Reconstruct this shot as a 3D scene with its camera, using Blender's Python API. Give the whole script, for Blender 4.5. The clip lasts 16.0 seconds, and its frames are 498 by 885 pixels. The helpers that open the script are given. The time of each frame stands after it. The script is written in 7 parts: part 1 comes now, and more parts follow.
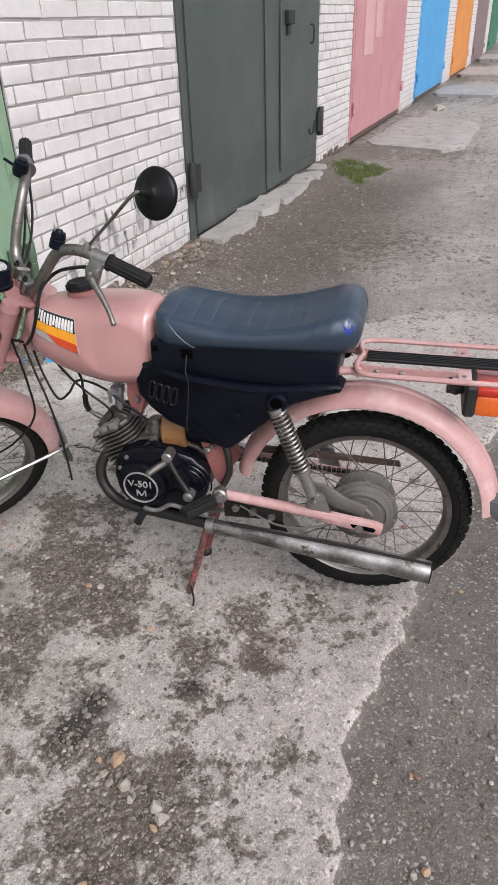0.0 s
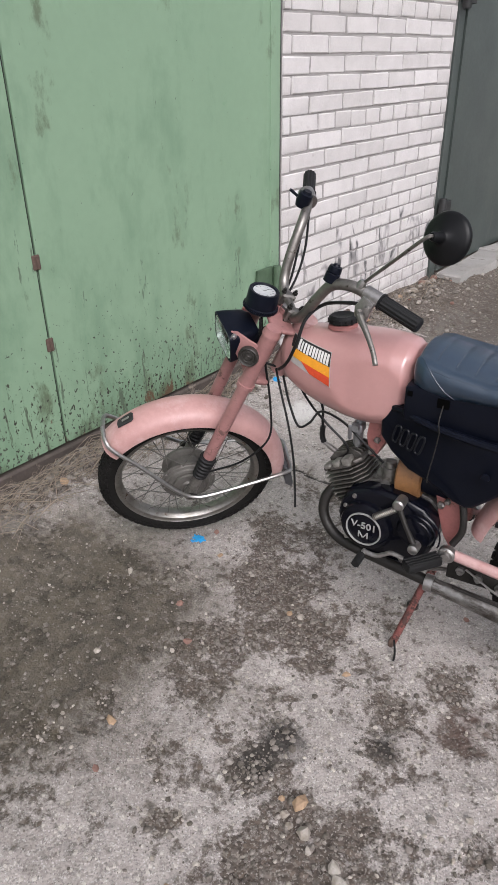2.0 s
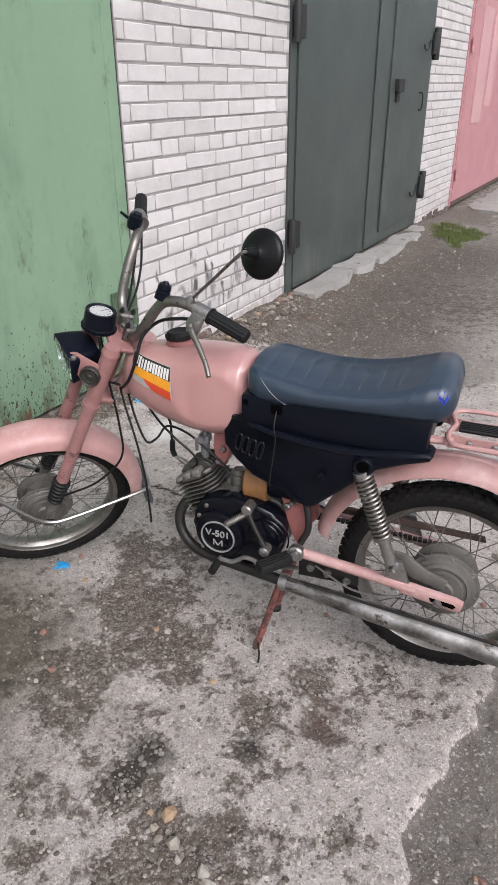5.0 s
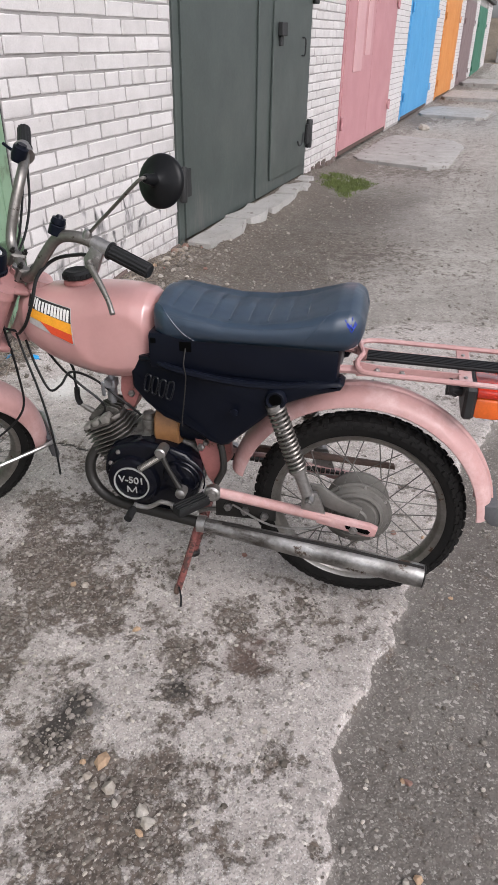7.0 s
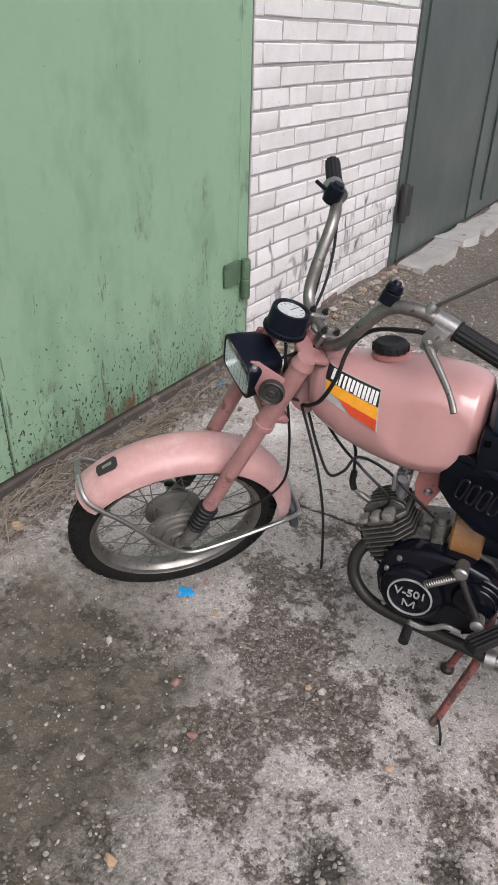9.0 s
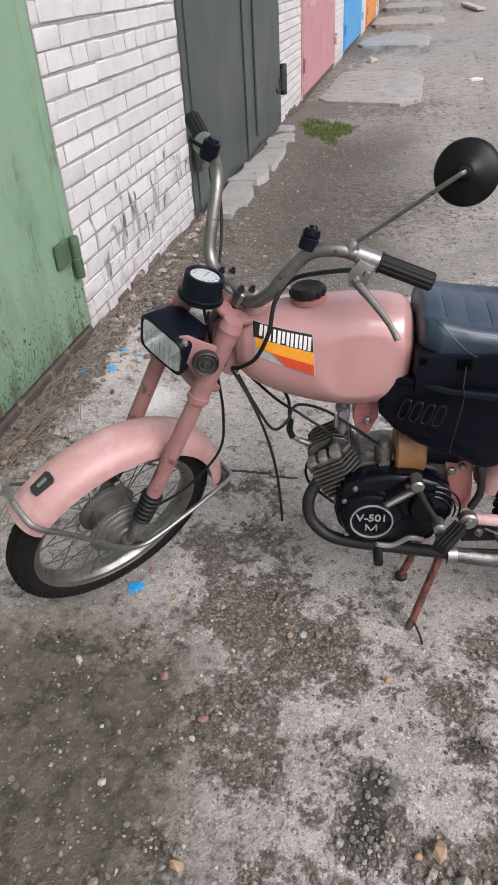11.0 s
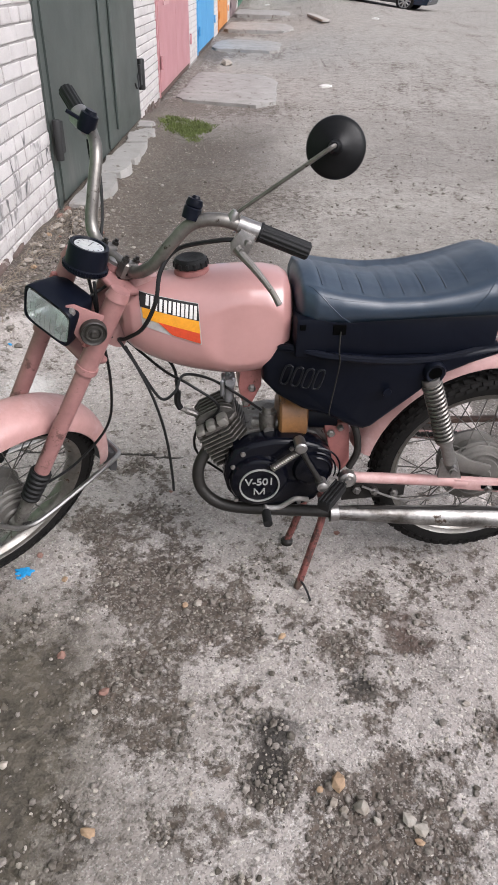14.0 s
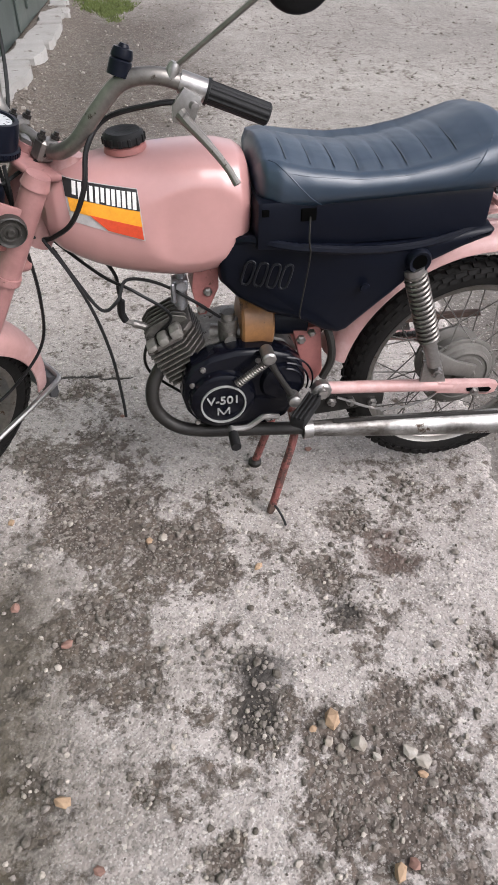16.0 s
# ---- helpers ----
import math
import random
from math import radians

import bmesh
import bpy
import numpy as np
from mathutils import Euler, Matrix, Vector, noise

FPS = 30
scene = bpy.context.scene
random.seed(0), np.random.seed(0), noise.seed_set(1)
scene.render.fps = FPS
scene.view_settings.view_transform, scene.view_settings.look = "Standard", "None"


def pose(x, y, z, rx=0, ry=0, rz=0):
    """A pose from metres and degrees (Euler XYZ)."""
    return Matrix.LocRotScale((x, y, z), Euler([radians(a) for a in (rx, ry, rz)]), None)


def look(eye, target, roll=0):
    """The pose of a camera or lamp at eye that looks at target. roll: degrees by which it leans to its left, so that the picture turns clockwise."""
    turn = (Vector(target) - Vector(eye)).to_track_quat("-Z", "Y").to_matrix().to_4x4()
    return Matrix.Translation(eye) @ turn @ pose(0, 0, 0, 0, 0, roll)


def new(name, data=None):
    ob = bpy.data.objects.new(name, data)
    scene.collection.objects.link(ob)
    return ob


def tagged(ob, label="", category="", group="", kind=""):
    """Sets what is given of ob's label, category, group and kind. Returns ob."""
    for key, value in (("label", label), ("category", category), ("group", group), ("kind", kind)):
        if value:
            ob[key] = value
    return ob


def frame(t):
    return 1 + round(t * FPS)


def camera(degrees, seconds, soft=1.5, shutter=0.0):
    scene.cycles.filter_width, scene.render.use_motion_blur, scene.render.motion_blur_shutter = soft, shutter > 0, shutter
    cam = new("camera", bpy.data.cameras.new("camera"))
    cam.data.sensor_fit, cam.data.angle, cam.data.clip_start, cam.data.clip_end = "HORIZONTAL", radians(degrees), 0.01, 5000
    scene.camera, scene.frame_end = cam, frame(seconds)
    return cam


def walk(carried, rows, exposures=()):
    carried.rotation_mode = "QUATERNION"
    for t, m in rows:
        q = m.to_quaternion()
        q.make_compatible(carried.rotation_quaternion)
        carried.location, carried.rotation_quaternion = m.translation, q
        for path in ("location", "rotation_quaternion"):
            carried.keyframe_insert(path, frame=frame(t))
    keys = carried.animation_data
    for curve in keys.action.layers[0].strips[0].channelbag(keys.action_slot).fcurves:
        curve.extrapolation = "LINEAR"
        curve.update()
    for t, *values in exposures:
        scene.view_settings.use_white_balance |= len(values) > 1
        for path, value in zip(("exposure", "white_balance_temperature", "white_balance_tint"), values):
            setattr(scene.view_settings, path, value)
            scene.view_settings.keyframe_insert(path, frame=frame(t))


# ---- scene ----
cam = camera(40.4, 16.0)
PATH = [
    (0, (0.137, 0.133, 1.354), (-0.497, 1.706, 0.294), -1.8),
    (0.5, (0.09, 0.134, 1.36), (-0.694, 1.645, 0.31), -2.1),
    (1, (0.041, 0.119, 1.366), (-0.907, 1.538, 0.324), -1.4),
    (1.5, (-0.001, 0.11, 1.367), (-1.086, 1.445, 0.346), -1.3),
    (2, (0.001, 0.115, 1.373), (-1.111, 1.45, 0.383), -0.9),
    (2.5, (-0.026, 0.09, 1.371), (-1.157, 1.414, 0.387), -0.3),
    (3, (-0.044, 0.1, 1.371), (-1.148, 1.458, 0.403), -1.8),
    (3.5, (0.01, 0.134, 1.362), (-0.949, 1.578, 0.365), -0.7),
    (4, (0.07, 0.141, 1.366), (-0.82, 1.651, 0.403), 0.7),
    (4.5, (0.1, 0.128, 1.372), (-0.776, 1.648, 0.412), -0.0),
    (5, (0.111, 0.136, 1.371), (-0.749, 1.681, 0.436), -0.2),
    (5.2, (0.128, 0.143, 1.364), (-0.704, 1.688, 0.405), -0.6),
    (7.3, (0.07, 0.118, 1.312), (-0.474, 1.727, 0.256), 0.5),
    (7.5, (0.011, 0.125, 1.313), (-0.534, 1.713, 0.227), -0.5),
    (8, (-0.159, 0.122, 1.308), (-0.799, 1.674, 0.221), -1.7),
    (8.5, (-0.287, 0.205, 1.316), (-1.132, 1.638, 0.206), -2.2),
    (9, (-0.393, 0.281, 1.339), (-1.299, 1.728, 0.297), 1.8),
    (9.2, (-0.454, 0.324, 1.321), (-1.305, 1.719, 0.168), -1.6),
    (9.5, (-0.54, 0.348, 1.329), (-1.265, 1.812, 0.174), -3.1),
    (11.8, (-0.707, 0.146, 1.348), (-1.078, 1.763, 0.232), -2.8),
    (12, (-0.754, 0.145, 1.346), (-1.13, 1.783, 0.263), -2.0),
    (12.5, (-0.805, 0.15, 1.332), (-1.169, 1.772, 0.22), -3.0),
    (13, (-0.768, 0.133, 1.34), (-1.043, 1.803, 0.274), -1.0),
    (13.5, (-0.698, 0.124, 1.319), (-0.808, 1.771, 0.19), 1.3),
    (14, (-0.656, 0.125, 1.316), (-0.687, 1.762, 0.168), 1.3),
    (14.5, (-0.653, 0.147, 1.306), (-0.679, 1.761, 0.125), -0.2),
    (15, (-0.649, 0.198, 1.256), (-0.66, 1.754, 0.0), 0.6),
    (15.5, (-0.674, 0.271, 1.225), (-0.653, 1.717, -0.156), -0.1),
    (16, (-0.681, 0.278, 1.209), (-0.569, 1.751, -0.138), 0.9),
]
walk(cam, [(t, look(eye, target, roll)) for t, eye, target, roll in PATH], exposures=((0.0, 0.54, 6250, 14.0), (2.0, 0.49, 6250, 14.5), (3.5, 0.48, 6250, 14.5), (5.0, 0.52, 6250, 14.0), (13.0, 0.55, 6250, 14.0), (14.5, 0.72, 6250, 14.0), (16.0, 0.82, 6250, 14.0)))


# ---- light ----
world = bpy.data.worlds.new("overcast_sky")
scene.world = world
world.use_nodes = True
wn, wl = world.node_tree.nodes, world.node_tree.links
sky = wn.new("ShaderNodeTexSky")
sky.sky_type, sky.sun_disc = "NISHITA", False
sky.sun_elevation, sky.sun_rotation = radians(44), radians(124)
sky.air_density, sky.dust_density = 1.0, 4.0
grey = wn.new("ShaderNodeHueSaturation")
grey.inputs["Saturation"].default_value = 0.22
wl.new(sky.outputs[0], grey.inputs["Color"])
wl.new(grey.outputs[0], wn["Background"].inputs["Color"])
wn["Background"].inputs["Strength"].default_value = 0.15
sun = new("sun", bpy.data.lights.new("sun", "SUN"))
sun.data.energy, sun.data.angle, sun.data.color = 1.4, radians(45), (1.0, 0.96, 0.92)
sun.matrix_world = look((6, -4, 7), (0, 0, 0))


# ---- materials ----
def material(name, base, second=None, rough=0.6, metal=0.0, scale=6.0, fine=120.0, bump=0.15, spread=0.5,
             wear=None, wear_at=0.62, wear_scale=14.0, wear_rough=0.9, coat=0.0, depth=0.004, vary=0.0, island=False, grain=0.25, spec=0.5):
    """A worn surface: two colours in large patches, fine grain, spots of wear, and fine relief."""
    m = bpy.data.materials.new(name)
    m.use_nodes = True
    n, l = m.node_tree.nodes, m.node_tree.links
    bsdf = n["Principled BSDF"]
    pos = n.new("ShaderNodeNewGeometry").outputs["Position"]

    def noise_at(s, detail=5.0, r=0.6):
        t = n.new("ShaderNodeTexNoise")
        t.inputs["Scale"].default_value, t.inputs["Detail"].default_value, t.inputs["Roughness"].default_value = s, detail, r
        l.new(pos, t.inputs["Vector"])
        return t.outputs["Fac"]

    def ramp(src, a, b):
        r = n.new("ShaderNodeMapRange")
        r.inputs["From Min"].default_value, r.inputs["From Max"].default_value = a, b
        l.new(src, r.inputs["Value"])
        return r.outputs["Result"]

    def mix(f, a, b, kind="MIX"):
        x = n.new("ShaderNodeMix")
        x.data_type, x.blend_type = "RGBA", kind
        for sock, v in ((x.inputs["Factor"], f), (x.inputs[6], a), (x.inputs[7], b)):
            if isinstance(v, (int, float)):
                sock.default_value = v
            elif isinstance(v, tuple):
                sock.default_value = (*v, 1.0)
            else:
                l.new(v, sock)
        return x.outputs[2]

    second = second or tuple(c * 0.8 for c in base)
    big, small = noise_at(scale), noise_at(fine, 3.0, 0.7)
    col = mix(ramp(big, 0.5 - spread / 2, 0.5 + spread / 2), base, second)
    col = mix(ramp(small, 0.25, 0.75), col, mix(1.0, col, (1 - grain,) * 3, "MULTIPLY"))
    if vary:
        info = n.new("ShaderNodeNewGeometry").outputs["Random Per Island"] if island else n.new("ShaderNodeObjectInfo").outputs["Random"]
        col = mix(ramp(info, 0.0, 1.0), col, mix(1.0, col, (1 - vary, 1 - vary * 1.02, 1 - vary * 1.08), "MULTIPLY"))
    rough_out = ramp(small, 0.0, 1.0)
    rr = n.new("ShaderNodeMapRange")
    rr.inputs["To Min"].default_value, rr.inputs["To Max"].default_value = max(0.02, rough - 0.1), min(1.0, rough + 0.1)
    l.new(big, rr.inputs["Value"])
    rough_out = rr.outputs["Result"]
    if wear:
        w = ramp(noise_at(wear_scale, 8.0, 0.7), wear_at, wear_at + 0.05)
        col = mix(w, col, wear)
        rx = n.new("ShaderNodeMix")
        l.new(w, rx.inputs["Factor"])
        l.new(rough_out, rx.inputs[2])
        rx.inputs[3].default_value = wear_rough
        rough_out = rx.outputs[0]
    l.new(col, bsdf.inputs["Base Color"])
    l.new(rough_out, bsdf.inputs["Roughness"])
    bsdf.inputs["Metallic"].default_value = metal
    bsdf.inputs["Coat Weight"].default_value = coat
    bsdf.inputs["Specular IOR Level"].default_value = spec
    bsdf.inputs["Coat Roughness"].default_value = 0.15
    if bump:
        b = n.new("ShaderNodeBump")
        b.inputs["Strength"].default_value, b.inputs["Distance"].default_value = bump, depth
        l.new(small, b.inputs["Height"])
        l.new(b.outputs[0], bsdf.inputs["Normal"])
    return m


M_PINK = material("pink_paint", (0.44, 0.252, 0.238), (0.37, 0.20, 0.188), rough=0.5, fine=60, bump=0.05, coat=0.12, grain=0.14, scale=9,
                  wear=(0.22, 0.10, 0.08), wear_at=0.67, wear_scale=26)
M_PINK_TANK = material("glossy_pink_paint", (0.44, 0.238, 0.226), (0.41, 0.213, 0.20), rough=0.34, fine=60, bump=0.02, coat=0.9, grain=0.06,
                       wear=(0.26, 0.11, 0.09), wear_at=0.74, wear_scale=22)
M_PINK_TANK.node_tree.nodes["Principled BSDF"].inputs["Coat Roughness"].default_value = 0.06
M_PINK_FORK = material("dusty_pink_paint", (0.34, 0.172, 0.163), (0.25, 0.12, 0.112), rough=0.48, fine=60, bump=0.06, coat=0.1, grain=0.2, scale=12,
                       wear=(0.13, 0.06, 0.05), wear_at=0.64, wear_scale=28)
M_PINK_DIRTY = material("pink_paint_scratched", (0.38, 0.15, 0.135), (0.27, 0.10, 0.09), rough=0.5, fine=90, bump=0.1, grain=0.25,
                        wear=(0.10, 0.045, 0.03), wear_at=0.60, wear_scale=30)
M_STAND = material("rusty_red_stand_paint", (0.24, 0.075, 0.065), (0.12, 0.04, 0.035), rough=0.6, scale=30, bump=0.2, wear=(0.06, 0.03, 0.025), wear_at=0.52, wear_scale=45)
M_RUBBER = material("tyre_rubber", (0.0065, 0.0062, 0.006), (0.013, 0.012, 0.011), rough=0.75, scale=20, bump=0.3, spec=0.16)
M_BLACK = material("black_plastic", (0.0035, 0.0045, 0.009), (0.005, 0.0065, 0.012), spec=0.13, rough=0.32, bump=0.12, fine=300, depth=0.001,
                   wear=(0.05, 0.05, 0.05), wear_at=0.745, wear_scale=40)
M_GRIP = material("grip_rubber", (0.008, 0.008, 0.0085), rough=0.6, bump=0.2, spec=0.3)
M_LEATHER = material("seat_vinyl", (0.0105, 0.026, 0.049), (0.014, 0.032, 0.057), spec=0.75, rough=0.40, fine=420, bump=0.2, depth=0.001, grain=0.2, coat=0.28)
M_LEATHER.node_tree.nodes["Principled BSDF"].inputs["Coat Roughness"].default_value = 0.36


def creases(m, scale, stretch, depth, strength):
    """Adds long soft folds under the fine grain of a stretched skin."""
    n, l = m.node_tree.nodes, m.node_tree.links
    bsdf = n["Principled BSDF"]
    mapping = n.new("ShaderNodeMapping")
    mapping.inputs["Scale"].default_value = stretch
    l.new(n.new("ShaderNodeNewGeometry").outputs["Position"], mapping.inputs["Vector"])
    t = n.new("ShaderNodeTexNoise")
    t.inputs["Scale"].default_value, t.inputs["Detail"].default_value, t.inputs["Distortion"].default_value = scale, 2.0, 0.8
    l.new(mapping.outputs[0], t.inputs["Vector"])
    b = n.new("ShaderNodeBump")
    b.inputs["Strength"].default_value, b.inputs["Distance"].default_value = strength, depth
    l.new(t.outputs["Fac"], b.inputs["Height"])
    l.new(bsdf.inputs["Normal"].links[0].from_socket, b.inputs["Normal"])
    l.new(b.outputs[0], bsdf.inputs["Normal"])


creases(M_LEATHER, 9.0, (1.0, 1.0, 1.8), 0.012, 0.32)
creases(M_BLACK, 9.0, (1.0, 1.0, 1.0), 0.010, 0.35)
M_SEAM = material("rubbed_vinyl_seam", (0.10, 0.115, 0.135), (0.06, 0.07, 0.085), rough=0.6, bump=0.1)
M_ENGINE = material("engine_black_enamel", (0.0025, 0.003, 0.006), (0.0045, 0.005, 0.0085), spec=0.17, rough=0.15, bump=0.03, coat=0.06,
                    wear=(0.10, 0.10, 0.10), wear_at=0.70, wear_scale=45)
M_ALU = material("oily_aluminium", (0.32, 0.31, 0.29), (0.17, 0.155, 0.14), rough=0.48, metal=0.8, scale=30, bump=0.25,
                 wear=(0.05, 0.04, 0.03), wear_at=0.58, wear_scale=35)
M_CYL = material("greasy_cylinder_iron", (0.15, 0.14, 0.13), (0.07, 0.062, 0.055), rough=0.5, metal=0.7, scale=30, bump=0.25, wear=(0.03, 0.025, 0.02), wear_at=0.55, wear_scale=35)
M_FIN = material("sooty_fin_edge", (0.15, 0.142, 0.13), (0.075, 0.068, 0.06), rough=0.5, metal=0.6, scale=30, bump=0.2, wear=(0.04, 0.035, 0.03), wear_at=0.58, wear_scale=35)
M_BOSS = material("worn_bare_aluminium", (0.27, 0.258, 0.238), (0.16, 0.148, 0.132), rough=0.5, metal=0.5, scale=30, bump=0.25, wear=(0.08, 0.07, 0.06), wear_at=0.64, wear_scale=35)
M_STEEL = material("dull_steel", (0.42, 0.41, 0.40), (0.28, 0.265, 0.25), rough=0.36, metal=0.9, scale=25, bump=0.1,
                   wear=(0.13, 0.085, 0.06), wear_at=0.66, wear_scale=40)
M_RIM = material("weathered_chrome_rim", (0.36, 0.35, 0.33), (0.20, 0.185, 0.165), rough=0.40, metal=0.95, scale=18, bump=0.1,
                 wear=(0.16, 0.11, 0.08), wear_at=0.60, wear_scale=40)
M_MUFFLER = material("heat_stained_muffler", (0.40, 0.39, 0.375), (0.065, 0.057, 0.049), rough=0.40, metal=0.85, scale=14, spread=0.36, bump=0.15,
                     wear=(0.09, 0.065, 0.05), wear_at=0.58, wear_scale=16)
M_PIPE = material("sooty_exhaust_pipe", (0.035, 0.032, 0.029), (0.018, 0.017, 0.016), rough=0.5, metal=0.5, bump=0.2)
M_CABLE = material("cable_sheath", (0.008, 0.008, 0.0085), rough=0.5, bump=0.0, spec=0.3)
M_AMBER = material("amber_plastic_intake", (0.31, 0.15, 0.055), (0.20, 0.095, 0.04), rough=0.4, scale=20, bump=0.1,
                   wear=(0.06, 0.04, 0.03), wear_at=0.6)
M_GLASS = material("headlight_glass", (0.62, 0.66, 0.64), (0.5, 0.54, 0.52), rough=0.12, metal=0.0, bump=0.0, coat=1.0)
M_REFLECT = material("lamp_reflector", (0.80, 0.81, 0.81), (0.66, 0.67, 0.67), rough=0.28, metal=0.5, bump=0.0)
M_MIRROR = material("mirror_glass", (0.85, 0.86, 0.86), (0.84, 0.85, 0.85), rough=0.06, metal=1.0, bump=0.0, grain=0.0)
M_RED = material("tail_lens_red", (0.60, 0.035, 0.015), (0.52, 0.03, 0.012), rough=0.2, coat=0.6, bump=0.0)
M_ORANGE = material("tail_lens_orange", (0.78, 0.15, 0.02), (0.70, 0.12, 0.02), rough=0.2, coat=0.6, bump=0.0)
M_DECAL_BLACK = material("decal_black", (0.014, 0.013, 0.013), rough=0.35, bump=0.02)
M_DECAL_WHITE = material("decal_white", (0.78, 0.77, 0.74), (0.70, 0.69, 0.66), rough=0.4, bump=0.02)
M_DECAL_YELLOW = material("decal_yellow", (0.80, 0.36, 0.02), (0.78, 0.32, 0.02), rough=0.35, bump=0.02)
M_DECAL_RED = material("decal_red", (0.66, 0.075, 0.02), (0.60, 0.06, 0.02), rough=0.35, bump=0.02)
M_DECAL_GREY = material("decal_grey", (0.46, 0.44, 0.42), rough=0.4, bump=0.02)
M_BADGE = material("badge_silver", (0.32, 0.32, 0.31), (0.22, 0.22, 0.21), rough=0.4, bump=0.1)
M_DIAL = material("dial_face", (0.50, 0.51, 0.51), rough=0.3, coat=0.8, bump=0.0)
M_INK = material("blue_ink", (0.02, 0.05, 0.42), rough=0.5, bump=0.0)
M_STONE = material("gravel_stone", (0.33, 0.298, 0.268), (0.135, 0.113, 0.097), rough=0.88, scale=60, bump=0.4, vary=0.62, island=True)
M_YARD_STONE = material("yard_gravel", (0.36, 0.33, 0.295), (0.22, 0.197, 0.172), rough=0.88, scale=30, bump=0.4, vary=0.5, island=True)
M_PEBBLE = material("loose_stone", (0.50, 0.47, 0.43), (0.30, 0.25, 0.20), rough=0.85, scale=40, bump=0.4, vary=0.4)
M_TAN = material("tan_stone", (0.42, 0.29, 0.18), (0.34, 0.23, 0.15), rough=0.85, scale=40, bump=0.4, vary=0.2)
M_REDSTONE = material("brick_chip", (0.27, 0.145, 0.115), (0.21, 0.125, 0.10), rough=0.85, scale=40, bump=0.4, vary=0.2)
M_BLUEPAINT = material("spilled_blue_paint", (0.02, 0.32, 0.66), (0.015, 0.25, 0.56), rough=0.55, scale=60, bump=0.2)
M_STRAW = material("dry_straw", (0.36, 0.30, 0.235), (0.20, 0.16, 0.125), rough=0.85, scale=20, bump=0.0, vary=0.4, island=True)
M_MOSS = material("moss", (0.165, 0.205, 0.05), (0.09, 0.12, 0.035), rough=0.9, scale=12, bump=0.0, vary=0.4, island=True)
M_FOOTING = material("dirty_red_brick", (0.15, 0.105, 0.09), (0.10, 0.075, 0.065), rough=0.95, scale=14, bump=0.5, vary=0.35, wear=(0.30, 0.27, 0.25), wear_at=0.58, wear_scale=18)
M_MORTAR = material("mortar", (0.34, 0.322, 0.31), (0.23, 0.216, 0.205), rough=0.95, scale=9, fine=160, bump=0.5)
M_CONCRETE = material("kerb_concrete", (0.35, 0.338, 0.322), (0.25, 0.238, 0.222), rough=0.9, scale=5, fine=140, bump=0.5,
                      wear=(0.14, 0.125, 0.11), wear_at=0.57, wear_scale=9)
M_GATE_DARK = material("dark_grey_gate_paint", (0.060, 0.074, 0.067), (0.043, 0.054, 0.050), rough=0.42, scale=2.2, fine=45, bump=0.08,
                       wear=(0.085, 0.075, 0.065), wear_at=0.70, wear_scale=5)
# Black ironwork; the gates' gap strips use it as painted shade too.
M_GATE_BLACK = material("black_iron_and_gap_shade", (0.012, 0.0125, 0.013), (0.018, 0.018, 0.018), rough=0.6, bump=0.2)
M_GATE_PINK = material("faded_rose_gate_paint", (0.46, 0.225, 0.24), (0.41, 0.19, 0.205), rough=0.5, scale=2.5, bump=0.06,
                       wear=(0.55, 0.31, 0.31), wear_at=0.62, wear_scale=2.5)
M_ROSE_PALE = material("pale_rose_paint", (0.55, 0.33, 0.335), (0.50, 0.285, 0.295), rough=0.55, scale=2.5, bump=0.05)
M_GATE_BLUE = material("blue_gate_paint", (0.065, 0.32, 0.60), (0.055, 0.27, 0.53), rough=0.5, scale=2.5, bump=0.06,
                       wear=(0.05, 0.15, 0.34), wear_at=0.66, wear_scale=4)
M_GATE_ORANGE = material("orange_gate_paint", (0.62, 0.25, 0.05), (0.55, 0.20, 0.04), rough=0.5, scale=2.5, bump=0.06)
M_GATE_BROWN = material("grey_brown_gate_paint", (0.21, 0.15, 0.15), (0.17, 0.12, 0.12), rough=0.55, scale=2.5, bump=0.06)
M_GATE_TEAL = material("bottle_green_gate_paint", (0.025, 0.17, 0.10), (0.02, 0.13, 0.08), rough=0.5, scale=2.5, bump=0.06)
M_RUST = material("rusty_iron", (0.11, 0.068, 0.052), (0.07, 0.045, 0.036), rough=0.85, scale=20, bump=0.4)
M_SILL = material("grimy_angle_iron", (0.085, 0.066, 0.055), (0.048, 0.040, 0.034), rough=0.9, scale=9, bump=0.4, wear=(0.15, 0.125, 0.10), wear_at=0.58, wear_scale=12)
# Flat black that paints the shade of holes and slots onto closed surfaces.
M_RECESS_SHADE = material("recess_shade_black", (0.003, 0.003, 0.003), rough=0.95, bump=0.0, spec=0.0)
M_SPOKE = material("tarnished_spoke_wire", (0.20, 0.19, 0.175), (0.12, 0.11, 0.10), rough=0.55, metal=0.7, bump=0.0)
M_HUB = material("dusty_cast_drum", (0.155, 0.146, 0.134), (0.105, 0.098, 0.088), rough=0.6, metal=0.35, scale=22, bump=0.2, grain=0.2)
M_SLOT = material("rubbed_slot_rim", (0.012, 0.013, 0.016), (0.007, 0.008, 0.010), rough=0.4, bump=0.1, spec=0.25)
M_SHELL = material("satin_black_shell", (0.0055, 0.0058, 0.0065), (0.009, 0.009, 0.0095), rough=0.36, bump=0.05, spec=0.16)
M_CARPAINT = material("dark_car_paint", (0.011, 0.018, 0.032), (0.013, 0.020, 0.035), rough=0.25, coat=0.1, bump=0.0, grain=0.0, spec=0.25)
